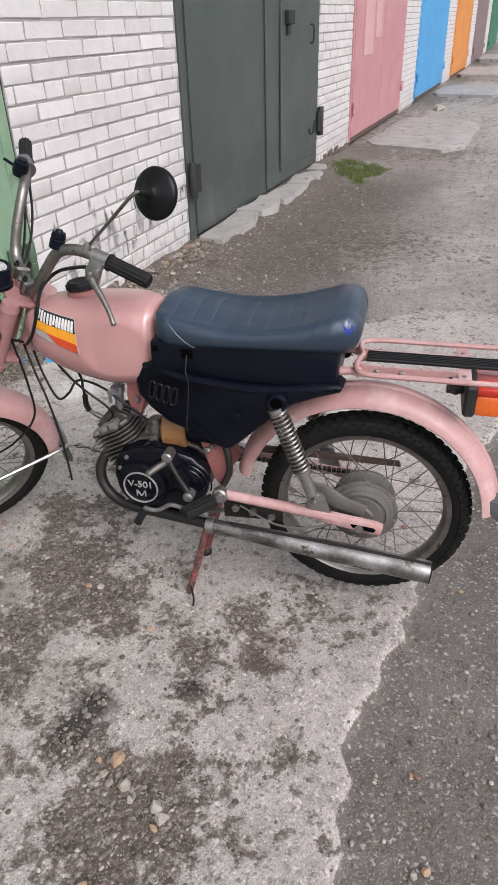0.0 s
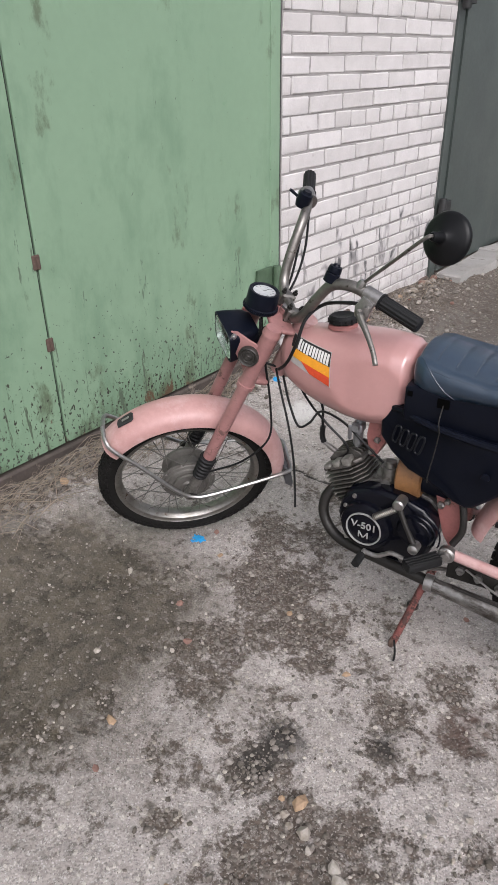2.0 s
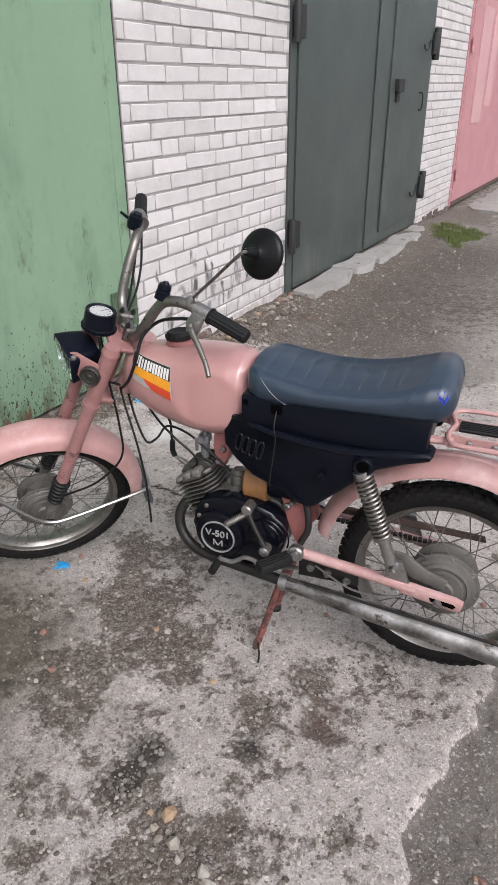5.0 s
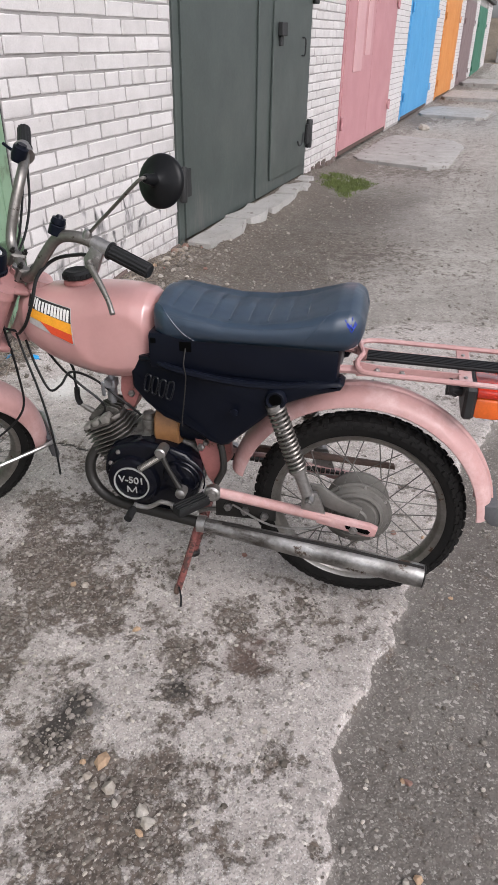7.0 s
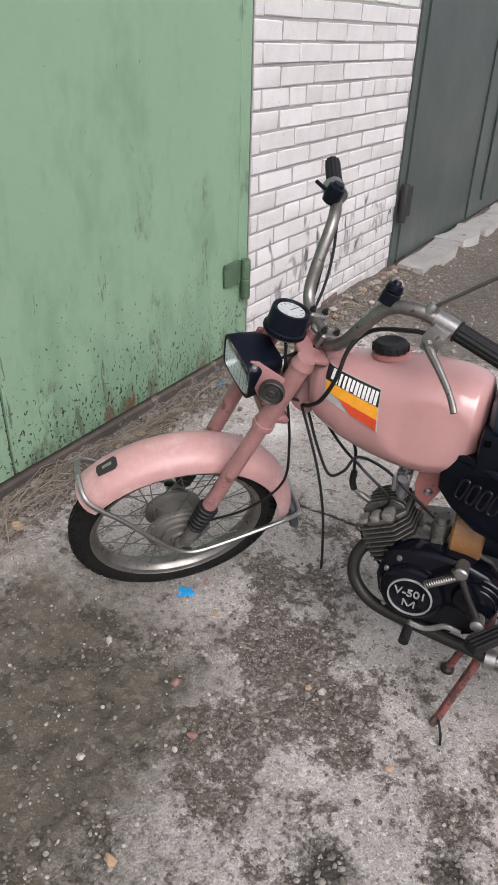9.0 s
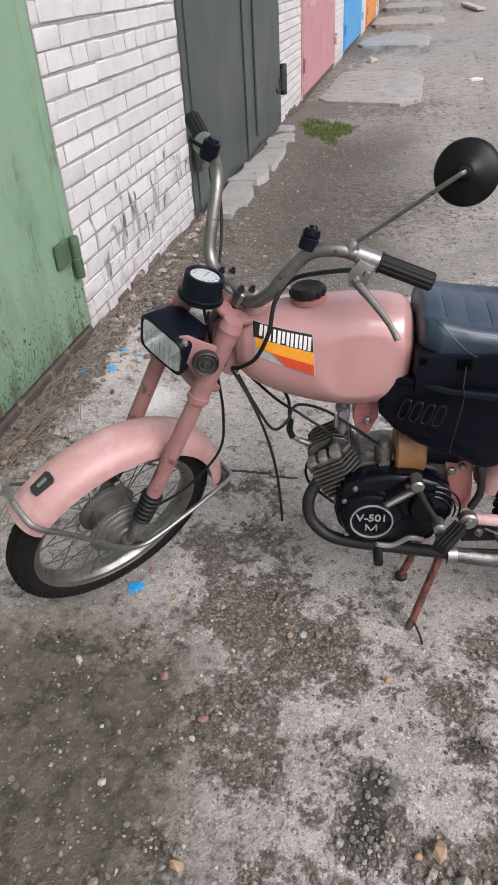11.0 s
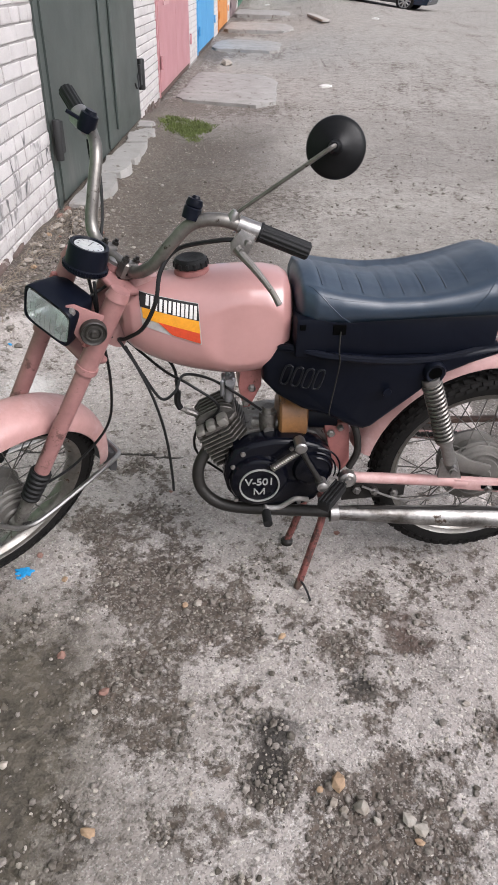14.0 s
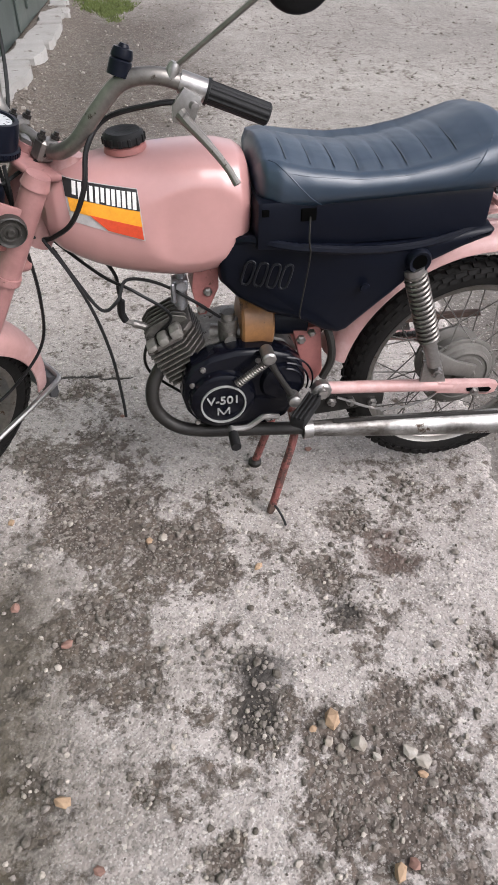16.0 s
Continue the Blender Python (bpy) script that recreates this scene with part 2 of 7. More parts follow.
M_CARGLASS = material("car_window_glass", (0.05, 0.065, 0.08), (0.05, 0.065, 0.08), rough=0.06, coat=1.0, bump=0.0, grain=0.0)
M_ALLOY = material("alloy_wheel", (0.55, 0.55, 0.56), rough=0.35, metal=0.6, bump=0.0)
M_ROOF = material("roofing_felt", (0.07, 0.068, 0.065), rough=0.95, bump=0.3)
M_WOOD = material("weathered_wood", (0.20, 0.165, 0.135), (0.12, 0.10, 0.085), rough=0.9, scale=8, bump=0.4)
M_LITTER = material("white_litter", (0.70, 0.69, 0.66), rough=0.7, bump=0.1)

M_BARE = material("bare_grey_tube", (0.27, 0.255, 0.235), (0.16, 0.148, 0.135), rough=0.40, metal=0.85, scale=25, bump=0.08,
                  wear=(0.10, 0.085, 0.07), wear_at=0.62, wear_scale=30)
M_CHROME = material("pitted_chrome", (0.46, 0.455, 0.44), (0.30, 0.29, 0.275), rough=0.34, metal=0.95, scale=25, bump=0.05,
                    wear=(0.20, 0.15, 0.11), wear_at=0.68, wear_scale=50)
M_TAP = material("dull_chromed_tap", (0.36, 0.37, 0.39), (0.22, 0.22, 0.23), rough=0.34, metal=0.8, scale=30, bump=0.05)
M_FLAP = material("grey_rubber", (0.10, 0.10, 0.105), (0.07, 0.07, 0.075), rough=0.7, scale=20, bump=0.2)
M_HORN = material("dusty_horn", (0.035, 0.031, 0.026), (0.018, 0.016, 0.014), rough=0.55, scale=20, bump=0.2)
M_WHITE_STONE = material("pale_pebble", (0.48, 0.44, 0.39), (0.36, 0.32, 0.27), rough=0.8, scale=60, bump=0.3, vary=0.4, island=True)
# Gate green darkened for grime and for the shade round the raised hinge.
M_HINGE = material("grimy_shaded_green_paint", (0.075, 0.125, 0.07), (0.045, 0.075, 0.045), rough=0.55, scale=14, bump=0.2)
M_EARTH = material("dead_grass_earth", (0.17, 0.135, 0.095), (0.11, 0.09, 0.065), rough=0.95, scale=1.2, fine=20, bump=0.5, depth=0.05)
M_SHED = material("faded_red_metal", (0.26, 0.07, 0.06), rough=0.7, scale=2, bump=0.1)
M_LENS = bpy.data.materials.new("clear_lamp_glass")
M_LENS.use_nodes = True
_b = M_LENS.node_tree.nodes["Principled BSDF"]
_b.inputs["Base Color"].default_value, _b.inputs["Roughness"].default_value = (0.93, 0.96, 0.95, 1), 0.08
_b.inputs["Transmission Weight"].default_value, _b.inputs["IOR"].default_value = 1.0, 1.18


def sockets(m):
    return m.node_tree.nodes, m.node_tree.links, m.node_tree.nodes["Principled BSDF"]


def layer_spots(m, colour, low, high, scale, at, detail=9.0, along=2, stretch=(1, 1, 1), soft=0.04, second=None):
    """Adds worn spots that gather between two heights (or along another axis) to a material."""
    n, l, bsdf = sockets(m)
    geo = n.new("ShaderNodeNewGeometry")
    mapping = n.new("ShaderNodeMapping")
    mapping.inputs["Scale"].default_value = stretch
    l.new(geo.outputs["Position"], mapping.inputs["Vector"])
    t = n.new("ShaderNodeTexNoise")
    t.inputs["Scale"].default_value, t.inputs["Detail"].default_value, t.inputs["Roughness"].default_value = scale, detail, 0.7
    l.new(mapping.outputs[0], t.inputs["Vector"])
    sep = n.new("ShaderNodeSeparateXYZ")
    l.new(geo.outputs["Position"], sep.inputs[0])
    band = n.new("ShaderNodeMapRange")
    band.inputs["From Min"].default_value, band.inputs["From Max"].default_value = low, high
    band.inputs["To Min"].default_value, band.inputs["To Max"].default_value = 0.16, 0.0
    l.new(sep.outputs[along], band.inputs["Value"])
    add = n.new("ShaderNodeMath")
    l.new(t.outputs["Fac"], add.inputs[0])
    l.new(band.outputs[0], add.inputs[1])
    cut = n.new("ShaderNodeMapRange")
    cut.inputs["From Min"].default_value, cut.inputs["From Max"].default_value = at, at + soft
    l.new(add.outputs[0], cut.inputs["Value"])
    mixer = n.new("ShaderNodeMix")
    mixer.data_type = "RGBA"
    old = bsdf.inputs["Base Color"].links[0].from_socket
    l.new(cut.outputs[0], mixer.inputs["Factor"])
    l.new(old, mixer.inputs[6])
    mixer.inputs[7].default_value = (*colour, 1)
    l.new(mixer.outputs[2], bsdf.inputs["Base Color"])


M_GATE_GREEN = material("green_gate_paint", (0.188, 0.282, 0.188), (0.170, 0.260, 0.172), rough=0.42, scale=1.6, fine=30, bump=0.05, grain=0.06,
                        wear=(0.145, 0.25, 0.155), wear_at=0.68, wear_scale=4)
layer_spots(M_GATE_GREEN, (0.135, 0.215, 0.14), 0.2, 2.6, 3.2, 0.60, stretch=(1, 1.3, 0.6), soft=0.14)
layer_spots(M_GATE_GREEN, (0.085, 0.115, 0.07), 0.10, 0.42, 7, 0.60, stretch=(1, 1, 0.5), soft=0.10)
layer_spots(M_GATE_GREEN, (0.075, 0.105, 0.07), 0.15, 1.6, 10, 0.735, stretch=(1, 2.6, 0.35), soft=0.03, detail=6)
layer_spots(M_GATE_GREEN, (0.030, 0.030, 0.022), 0.12, 0.75, 66, 0.718, stretch=(1, 1, 0.7), soft=0.025, detail=3)
layer_spots(M_GATE_GREEN, (0.028, 0.028, 0.022), 0.2, 1.9, 30, 0.83, stretch=(1, 1, 0.6), soft=0.015, detail=3)
layer_spots(M_GATE_GREEN, (0.10, 0.058, 0.035), 0.13, 0.26, 14, 0.70, stretch=(1, 1, 0.7), soft=0.05)
layer_spots(M_GATE_DARK, (0.085, 0.088, 0.082), 0.1, 0.9, 9, 0.66, stretch=(1, 1, 0.2), soft=0.16)
layer_spots(M_MUFFLER, (0.042, 0.034, 0.028), -0.46, -0.10, 26, 0.60, stretch=(0.35, 1, 1.6), along=0, soft=0.14)
layer_spots(M_PINK_FORK, (0.11, 0.055, 0.048), 0.25, 0.75, 22, 0.64, soft=0.06)
layer_spots(M_PINK, (0.50, 0.34, 0.325), 0.3, 1.2, 9, 0.60, soft=0.20)
M_BRICK = material("whitewashed_brick", (0.60, 0.572, 0.562), (0.51, 0.485, 0.475), rough=0.8, scale=12, fine=170, bump=0.5, vary=0.13, grain=0.18,
                   wear=(0.46, 0.42, 0.40), wear_at=0.66, wear_scale=26)
layer_spots(M_BRICK, (0.36, 0.33, 0.315), 0.12, 0.55, 16, 0.62, soft=0.12)


def soot_marks(m):
    """Black sprayed smears on the lower courses of the first pier."""
    n, l, bsdf = sockets(m)
    geo = n.new("ShaderNodeNewGeometry")
    mapping = n.new("ShaderNodeMapping")
    mapping.inputs["Scale"].default_value = (1, 1.0, 0.42)
    mapping.inputs["Rotation"].default_value = (radians(20), 0, 0)
    l.new(geo.outputs["Position"], mapping.inputs["Vector"])
    t = n.new("ShaderNodeTexNoise")
    t.inputs["Scale"].default_value, t.inputs["Detail"].default_value, t.inputs["Distortion"].default_value = 8.5, 2.5, 1.6
    l.new(mapping.outputs[0], t.inputs["Vector"])
    sep = n.new("ShaderNodeSeparateXYZ")
    l.new(geo.outputs["Position"], sep.inputs[0])
    total = t.outputs["Fac"]
    for axis, a, b in ((2, 0.52, 0.72), (2, 0.24, 0.16), (1, 4.28, 4.36), (1, 2.9, 2.8)):
        r = n.new("ShaderNodeMapRange")
        r.inputs["From Min"].default_value, r.inputs["From Max"].default_value = a, b
        r.inputs["To Min"].default_value, r.inputs["To Max"].default_value = 0.0, 0.3
        l.new(sep.outputs[axis], r.inputs["Value"])
        s = n.new("ShaderNodeMath")
        s.operation = "SUBTRACT"
        l.new(total, s.inputs[0])
        l.new(r.outputs[0], s.inputs[1])
        total = s.outputs[0]
    cut = n.new("ShaderNodeMapRange")
    cut.inputs["From Min"].default_value, cut.inputs["From Max"].default_value = 0.535, 0.66
    cut.inputs["To Max"].default_value = 0.9
    l.new(total, cut.inputs["Value"])
    mixer = n.new("ShaderNodeMix")
    mixer.data_type = "RGBA"
    l.new(cut.outputs[0], mixer.inputs["Factor"])
    l.new(bsdf.inputs["Base Color"].links[0].from_socket, mixer.inputs[6])
    mixer.inputs[7].default_value = (0.035, 0.034, 0.036, 1)
    l.new(mixer.outputs[2], bsdf.inputs["Base Color"])


soot_marks(M_BRICK)


def ground_material():
    """Worn concrete, dirt and gravel, told apart by the sheet's own layers."""
    m = bpy.data.materials.new("yard_ground")
    m.use_nodes = True
    n, l, bsdf = sockets(m)
    pos = n.new("ShaderNodeNewGeometry").outputs["Position"]

    def noise_at(s, detail=6.0, r=0.62, dist=0.0):
        t = n.new("ShaderNodeTexNoise")
        for k, v in (("Scale", s), ("Detail", detail), ("Roughness", r), ("Distortion", dist)):
            t.inputs[k].default_value = v
        l.new(pos, t.inputs["Vector"])
        return t.outputs["Fac"]

    def layer(name):
        a = n.new("ShaderNodeAttribute")
        a.attribute_name = name
        return a.outputs["Fac"]

    def rng(src, a, b, lo=0.0, hi=1.0):
        r = n.new("ShaderNodeMapRange")
        for k, v in (("From Min", a), ("From Max", b), ("To Min", lo), ("To Max", hi)):
            r.inputs[k].default_value = v
        l.new(src, r.inputs["Value"])
        return r.outputs["Result"]

    def mth(op, a, b):
        x = n.new("ShaderNodeMath")
        x.operation = op
        for sock, v in zip(x.inputs, (a, b)):
            if isinstance(v, (int, float)):
                sock.default_value = v
            else:
                l.new(v, sock)
        return x.outputs[0]

    def mix(f, a, b):
        x = n.new("ShaderNodeMix")
        x.data_type = "RGBA"
        for sock, v in ((x.inputs["Factor"], f), (x.inputs[6], a), (x.inputs[7], b)):
            if isinstance(v, (int, float)):
                sock.default_value = v
            elif isinstance(v, tuple):
                sock.default_value = (*v, 1.0)
            else:
                l.new(v, sock)
        return x.outputs[2]

    n1, n2, n3, n4, n5 = noise_at(5.0), noise_at(38.0, 7.0, 0.7), noise_at(210.0, 3.0, 0.7), noise_at(1.1, 4.0), noise_at(15.0, 7.0, 0.68, 0.4)

    def grit(s):
        t = n.new("ShaderNodeTexVoronoi")
        t.inputs["Scale"].default_value = s
        l.new(pos, t.inputs["Vector"])
        sep = n.new("ShaderNodeSeparateColor")
        l.new(t.outputs["Color"], sep.inputs[0])
        return sep.outputs[0], sep.outputs[1], t.outputs["Distance"]

    g1, g1b, d1 = grit(150.0)
    g2, g2b, d2 = grit(340.0)
    g3, g3b, d3 = grit(75.0)
    concrete = mix(rng(n1, 0.32, 0.66), (0.374, 0.337, 0.315), (0.276, 0.245, 0.225))
    concrete = mix(mth("MULTIPLY", rng(n5, 0.52, 0.66), 0.45), concrete, (0.180, 0.162, 0.147))
    concrete = mix(mth("MULTIPLY", rng(n2, 0.54, 0.62), 0.55), concrete, (0.165, 0.152, 0.140))
    concrete = mix(mth("MULTIPLY", rng(g3b, 0.94, 0.95), 0.35), concrete, (0.14, 0.133, 0.128))
    concrete = mix(mth("MULTIPLY", rng(g2, 0.86, 0.90), 0.42), concrete, (0.56, 0.545, 0.52))
    concrete = mix(mth("MULTIPLY", rng(g2b, 0.84, 0.90), 0.5), concrete, (0.10, 0.092, 0.085))
    concrete = mix(mth("MULTIPLY", rng(g1, 0.955, 0.965), 0.7), concrete, (0.50, 0.46, 0.41))
    concrete = mix(mth("MULTIPLY", rng(g1b, 0.94, 0.955), 0.4), concrete, (0.085, 0.078, 0.07))
    dirt = mix(rng(n2, 0.36, 0.64), (0.040, 0.030, 0.024), (0.106, 0.083, 0.068))
    dirt = mix(mth("MULTIPLY", rng(g3, 0.62, 0.9), 0.6), dirt, (0.17, 0.145, 0.125))
    dirt = mix(mth("MULTIPLY", rng(g3b, 0.80, 0.9), 0.5), dirt, (0.13, 0.10, 0.078))
    dirt = mix(mth("MULTIPLY", rng(g1, 0.84, 0.90), 0.7), dirt, (0.23, 0.205, 0.18))
    dirt = mix(mth("MULTIPLY", rng(g2, 0.90, 0.93), 0.6), dirt, (0.28, 0.26, 0.235))
    lane = mix(rng(n2, 0.38, 0.64), (0.054, 0.044, 0.037), (0.114, 0.097, 0.085))
    lane = mix(mth("MULTIPLY", rng(n5, 0.46, 0.64), 0.6), lane, (0.056, 0.046, 0.039))
    lane = mix(rng(n4, 0.4, 0.62), lane, (0.128, 0.115, 0.102))
    lane = mix(mth("MULTIPLY", rng(g3, 0.80, 0.95), 0.30), lane, (0.20, 0.180, 0.160))
    lane = mix(layer("far"), lane, mix(rng(n1, 0.35, 0.65), (0.335, 0.310, 0.280), (0.235, 0.216, 0.193)))
    lane = mix(mth("MULTIPLY", mth("MULTIPLY", rng(n5, 0.48, 0.66), 0.55), layer("far")), lane, (0.165, 0.147, 0.128))
    lane = mix(mth("MULTIPLY", mth("MULTIPLY", rng(g1, 0.75, 0.95), 0.55), layer("far")), lane, (0.40, 0.37, 0.335))
    lane = mix(mth("MULTIPLY", rng(g3b, 0.75, 0.95), 0.4), lane, (0.090, 0.077, 0.066))
    lane = mix(mth("MULTIPLY", rng(g2, 0.86, 0.90), 0.3), lane, (0.36, 0.34, 0.315))
    lane = mix(mth("MULTIPLY", rng(g2b, 0.84, 0.90), 0.6), lane, (0.075, 0.068, 0.06))
    lane = mix(mth("MULTIPLY", rng(g1, 0.94, 0.955), 0.5), lane, (0.40, 0.37, 0.34))
    lane_cover = rng(mth("ADD", layer("lane"), mth("ADD", mth("MULTIPLY", mth("SUBTRACT", n5, 0.5), 0.8), mth("MULTIPLY", mth("SUBTRACT", n2, 0.5), 0.5))), 0.44, 0.58)
    col = mix(lane_cover, concrete, lane)
    cover = rng(mth("ADD", layer("dirt"), mth("ADD", mth("MULTIPLY", mth("SUBTRACT", n2, 0.5), 1.9), mth("MULTIPLY", mth("SUBTRACT", n5, 0.5), 2.4))), 0.33, 0.60)
    col = mix(cover, col, dirt)
    green = rng(mth("ADD", mth("ADD", layer("algae"), mth("MULTIPLY", mth("SUBTRACT", n5, 0.5), 0.8)), mth("MULTIPLY", mth("SUBTRACT", n2, 0.5), 0.9)), 0.05, 1.0, 0.0, 0.93)
    col = mix(green, col, mix(mth("MULTIPLY", rng(g3, 0.7, 0.95), 0.5), mix(rng(n5, 0.4, 0.65), (0.070, 0.057, 0.038), (0.036, 0.029, 0.021)), (0.14, 0.12, 0.095)))
    col = mix(mth("MULTIPLY", rng(mth("ADD", layer("rust"), mth("MULTIPLY", mth("SUBTRACT", n2, 0.5), 0.9)), 0.3, 0.7), 0.85), col, (0.080, 0.052, 0.042))
    col = mix(mth("MULTIPLY", rng(mth("ADD", layer("oil"), mth("MULTIPLY", mth("SUBTRACT", n2, 0.5), 1.0)), 0.25, 0.7), 0.9), col, (0.022, 0.019, 0.016))
    col = mix(mth("MULTIPLY", rng(mth("ADD", layer("white"), mth("MULTIPLY", mth("SUBTRACT", n2, 0.5), 1.0)), 0.4, 0.8), 0.7), col, (0.55, 0.54, 0.52))
    col = mix(rng(mth("ADD", layer("crack"), mth("MULTIPLY", mth("SUBTRACT", n2, 0.5), 0.9)), 0.45, 0.7), col, (0.028, 0.024, 0.02))
    col = mix(mth("MULTIPLY", layer("track"), rng(n2, 0.40, 0.56, 0.35, 0.9)), col, (0.045, 0.040, 0.036))
    l.new(col, bsdf.inputs["Base Color"])
    l.new(rng(n2, 0.3, 0.7, 0.72, 0.95), bsdf.inputs["Roughness"])
    bump = n.new("ShaderNodeBump")
    bump.inputs["Strength"].default_value, bump.inputs["Distance"].default_value = 0.65, 0.006
    stones = mth("MULTIPLY", mth("MULTIPLY", d3, -1.6), mth("ADD", mth("MULTIPLY", cover, 0.8), mth("MULTIPLY", layer("lane"), 0.25)))
    l.new(mth("ADD", mth("ADD", mth("ADD", mth("MULTIPLY", n2, 0.9), mth("MULTIPLY", n3, 0.45)), mth("MULTIPLY", d1, -0.5)), stones), bump.inputs["Height"])
    l.new(bump.outputs[0], bsdf.inputs["Normal"])
    return m


M_GROUND = ground_material()


# ---- mesh helpers ----
def build(name, verts, faces, mat, smooth=35, mats=None, face_mats=None):
    me = bpy.data.meshes.new(name)
    me.from_pydata([tuple(v) for v in verts], [], faces)
    for mm in (mats or [mat]):
        me.materials.append(mm)
    if face_mats:
        me.polygons.foreach_set("material_index", face_mats)
    if smooth:
        me.polygons.foreach_set("use_smooth", [True] * len(me.polygons))
        me.set_sharp_from_angle(angle=radians(smooth))
    me.update()
    return me


def thing(name, label, category, group="", kind="", at=None):
    ob = new(name)
    ob.empty_display_size = 0.1
    if at is not None:
        ob.matrix_world = at
    return tagged(ob, label, category, group, kind)


def part(name, geo, mat, parent, label="", m=None, smooth=35):
    """One mesh object under a thing or part; geo is (verts, faces) or a ready mesh."""
    me = geo if isinstance(geo, bpy.types.Mesh) else build(name, geo[0], geo[1], mat, smooth)
    ob = new(name, me)
    ob.parent = parent
    if m is not None:
        ob.matrix_local = m
    return tagged(ob, label)


def solid(name, geo, mat, label, category="", group="", kind="", at=None, smooth=35):
    me = geo if isinstance(geo, bpy.types.Mesh) else build(name, geo[0], geo[1], mat, smooth)
    ob = new(name, me)
    if at is not None:
        ob.matrix_world = at
    return tagged(ob, label, category, group, kind)


def join(*geos):
    verts, faces = [], []
    for v, f in geos:
        k = len(verts)
        verts += [tuple(p) for p in v]
        faces += [tuple(i + k for i in q) for q in f]
    return verts, faces


def moved(geo, m):
    return [tuple(m @ Vector(v)) for v in geo[0]], geo[1]


def box(x0, x1, y0, y1, z0, z1, bevel=0.0, seg=1):
    bm = bmesh.new()
    bmesh.ops.create_cube(bm, size=1.0)
    for v in bm.verts:
        v.co = Vector(((x0 + x1) / 2 + v.co.x * (x1 - x0), (y0 + y1) / 2 + v.co.y * (y1 - y0), (z0 + z1) / 2 + v.co.z * (z1 - z0)))
    if bevel:
        bmesh.ops.bevel(bm, geom=bm.edges[:], offset=bevel, segments=seg, affect="EDGES", profile=0.5)
    bm.verts.index_update()
    geo = [tuple(v.co) for v in bm.verts], [tuple(v.index for v in f.verts) for f in bm.faces]
    bm.free()
    return geo


def prism(outline, y0, y1, bevel=0.004, seg=2, crown=0.0):
    """A plate: an outline in x and z, from y0 to y1, with rounded edges."""
    bm = bmesh.new()
    a = [bm.verts.new((x, y0, z)) for x, z in outline]
    b = [bm.verts.new((x, y1, z)) for x, z in outline]
    k = len(outline)
    bm.faces.new(a)
    bm.faces.new(b[::-1])
    for i in range(k):
        bm.faces.new((a[i], b[i], b[(i + 1) % k], a[(i + 1) % k]))
    bmesh.ops.recalc_face_normals(bm, faces=bm.faces[:])
    if bevel:
        rims = [e for e in bm.edges if abs(e.verts[0].co.y - e.verts[1].co.y) < 1e-6]
        bmesh.ops.bevel(bm, geom=rims, offset=bevel, segments=seg, affect="EDGES", profile=0.5)
    bm.verts.index_update()
    geo = [tuple(v.co) for v in bm.verts], [tuple(v.index for v in f.verts) for f in bm.faces]
    bm.free()
    return geo


def curve_points(pts, steps=6):
    """A smooth line through the points."""
    p = [Vector(q) for q in pts]
    if len(p) < 3:
        return p
    p = [p[0] * 2 - p[1]] + p + [p[-1] * 2 - p[-2]]
    out = []
    for i in range(1, len(p) - 2):
        a, b, c, d = p[i - 1:i + 3]
        for s in range(steps):
            t = s / steps
            out.append(0.5 * (2 * b + (c - a) * t + (2 * a - 5 * b + 4 * c - d) * t * t + (3 * b - a - 3 * c + d) * t ** 3))
    return out + [p[-2]]


def tube(pts, radius, seg=10, steps=6, caps=True, closed=False):
    """A round bar along a smooth line; radius is a number or one per given point."""
    line = curve_points(pts, steps)
    if isinstance(radius, (int, float)):
        radii = [radius] * len(line)
    else:
        radii = list(np.interp(np.linspace(0, len(radius) - 1, len(line)), range(len(radius)), radius))
    verts, faces = [], []
    side = None
    for i, p in enumerate(line):
        d = (line[min(i + 1, len(line) - 1)] - line[max(i - 1, 0)]).normalized()
        if side is None:
            side = d.orthogonal().normalized()
        side = (side - d * side.dot(d)).normalized()
        up = d.cross(side)
        for k in range(seg):
            a = 2 * math.pi * k / seg
            verts.append(p + (side * math.cos(a) + up * math.sin(a)) * radii[i])
    for i in range(len(line) - 1):
        for k in range(seg):
            a, b = i * seg + k, i * seg + (k + 1) % seg
            faces.append((a, b, b + seg, a + seg))
    if caps:
        faces.append(tuple(range(seg))[::-1])
        faces.append(tuple(range((len(line) - 1) * seg, len(line) * seg)))
    return verts, faces


def rod(a, b, r, seg=10, r2=None):
    return tube([a, b], [r, r if r2 is None else r2], seg, 1)


def lathe(profile, seg=32, axis="Y", closed=False, arc=(0.0, 360.0)):
    """Turns a profile of (radius, along) round an axis."""
    verts, faces = [], []
    full = abs(arc[1] - arc[0]) > 359
    count = seg if full else seg + 1
    for i in range(count):
        a = radians(arc[0] + (arc[1] - arc[0]) * i / seg)
        for r, h in profile:
            c, s = r * math.cos(a), r * math.sin(a)
            verts.append({"Y": (c, h, s), "Z": (c, s, h), "X": (h, c, s)}[axis])
    k = len(profile)
    for i in range(seg):
        j = (i + 1) % count
        for q in range(k if closed else k - 1):
            w = (q + 1) % k
            faces.append((i * k + q, i * k + w, j * k + w, j * k + q))
    if closed and not full:
        faces.append(tuple(range(k)))
        faces.append(tuple(range(seg * k, seg * k + k))[::-1])
    return verts, faces


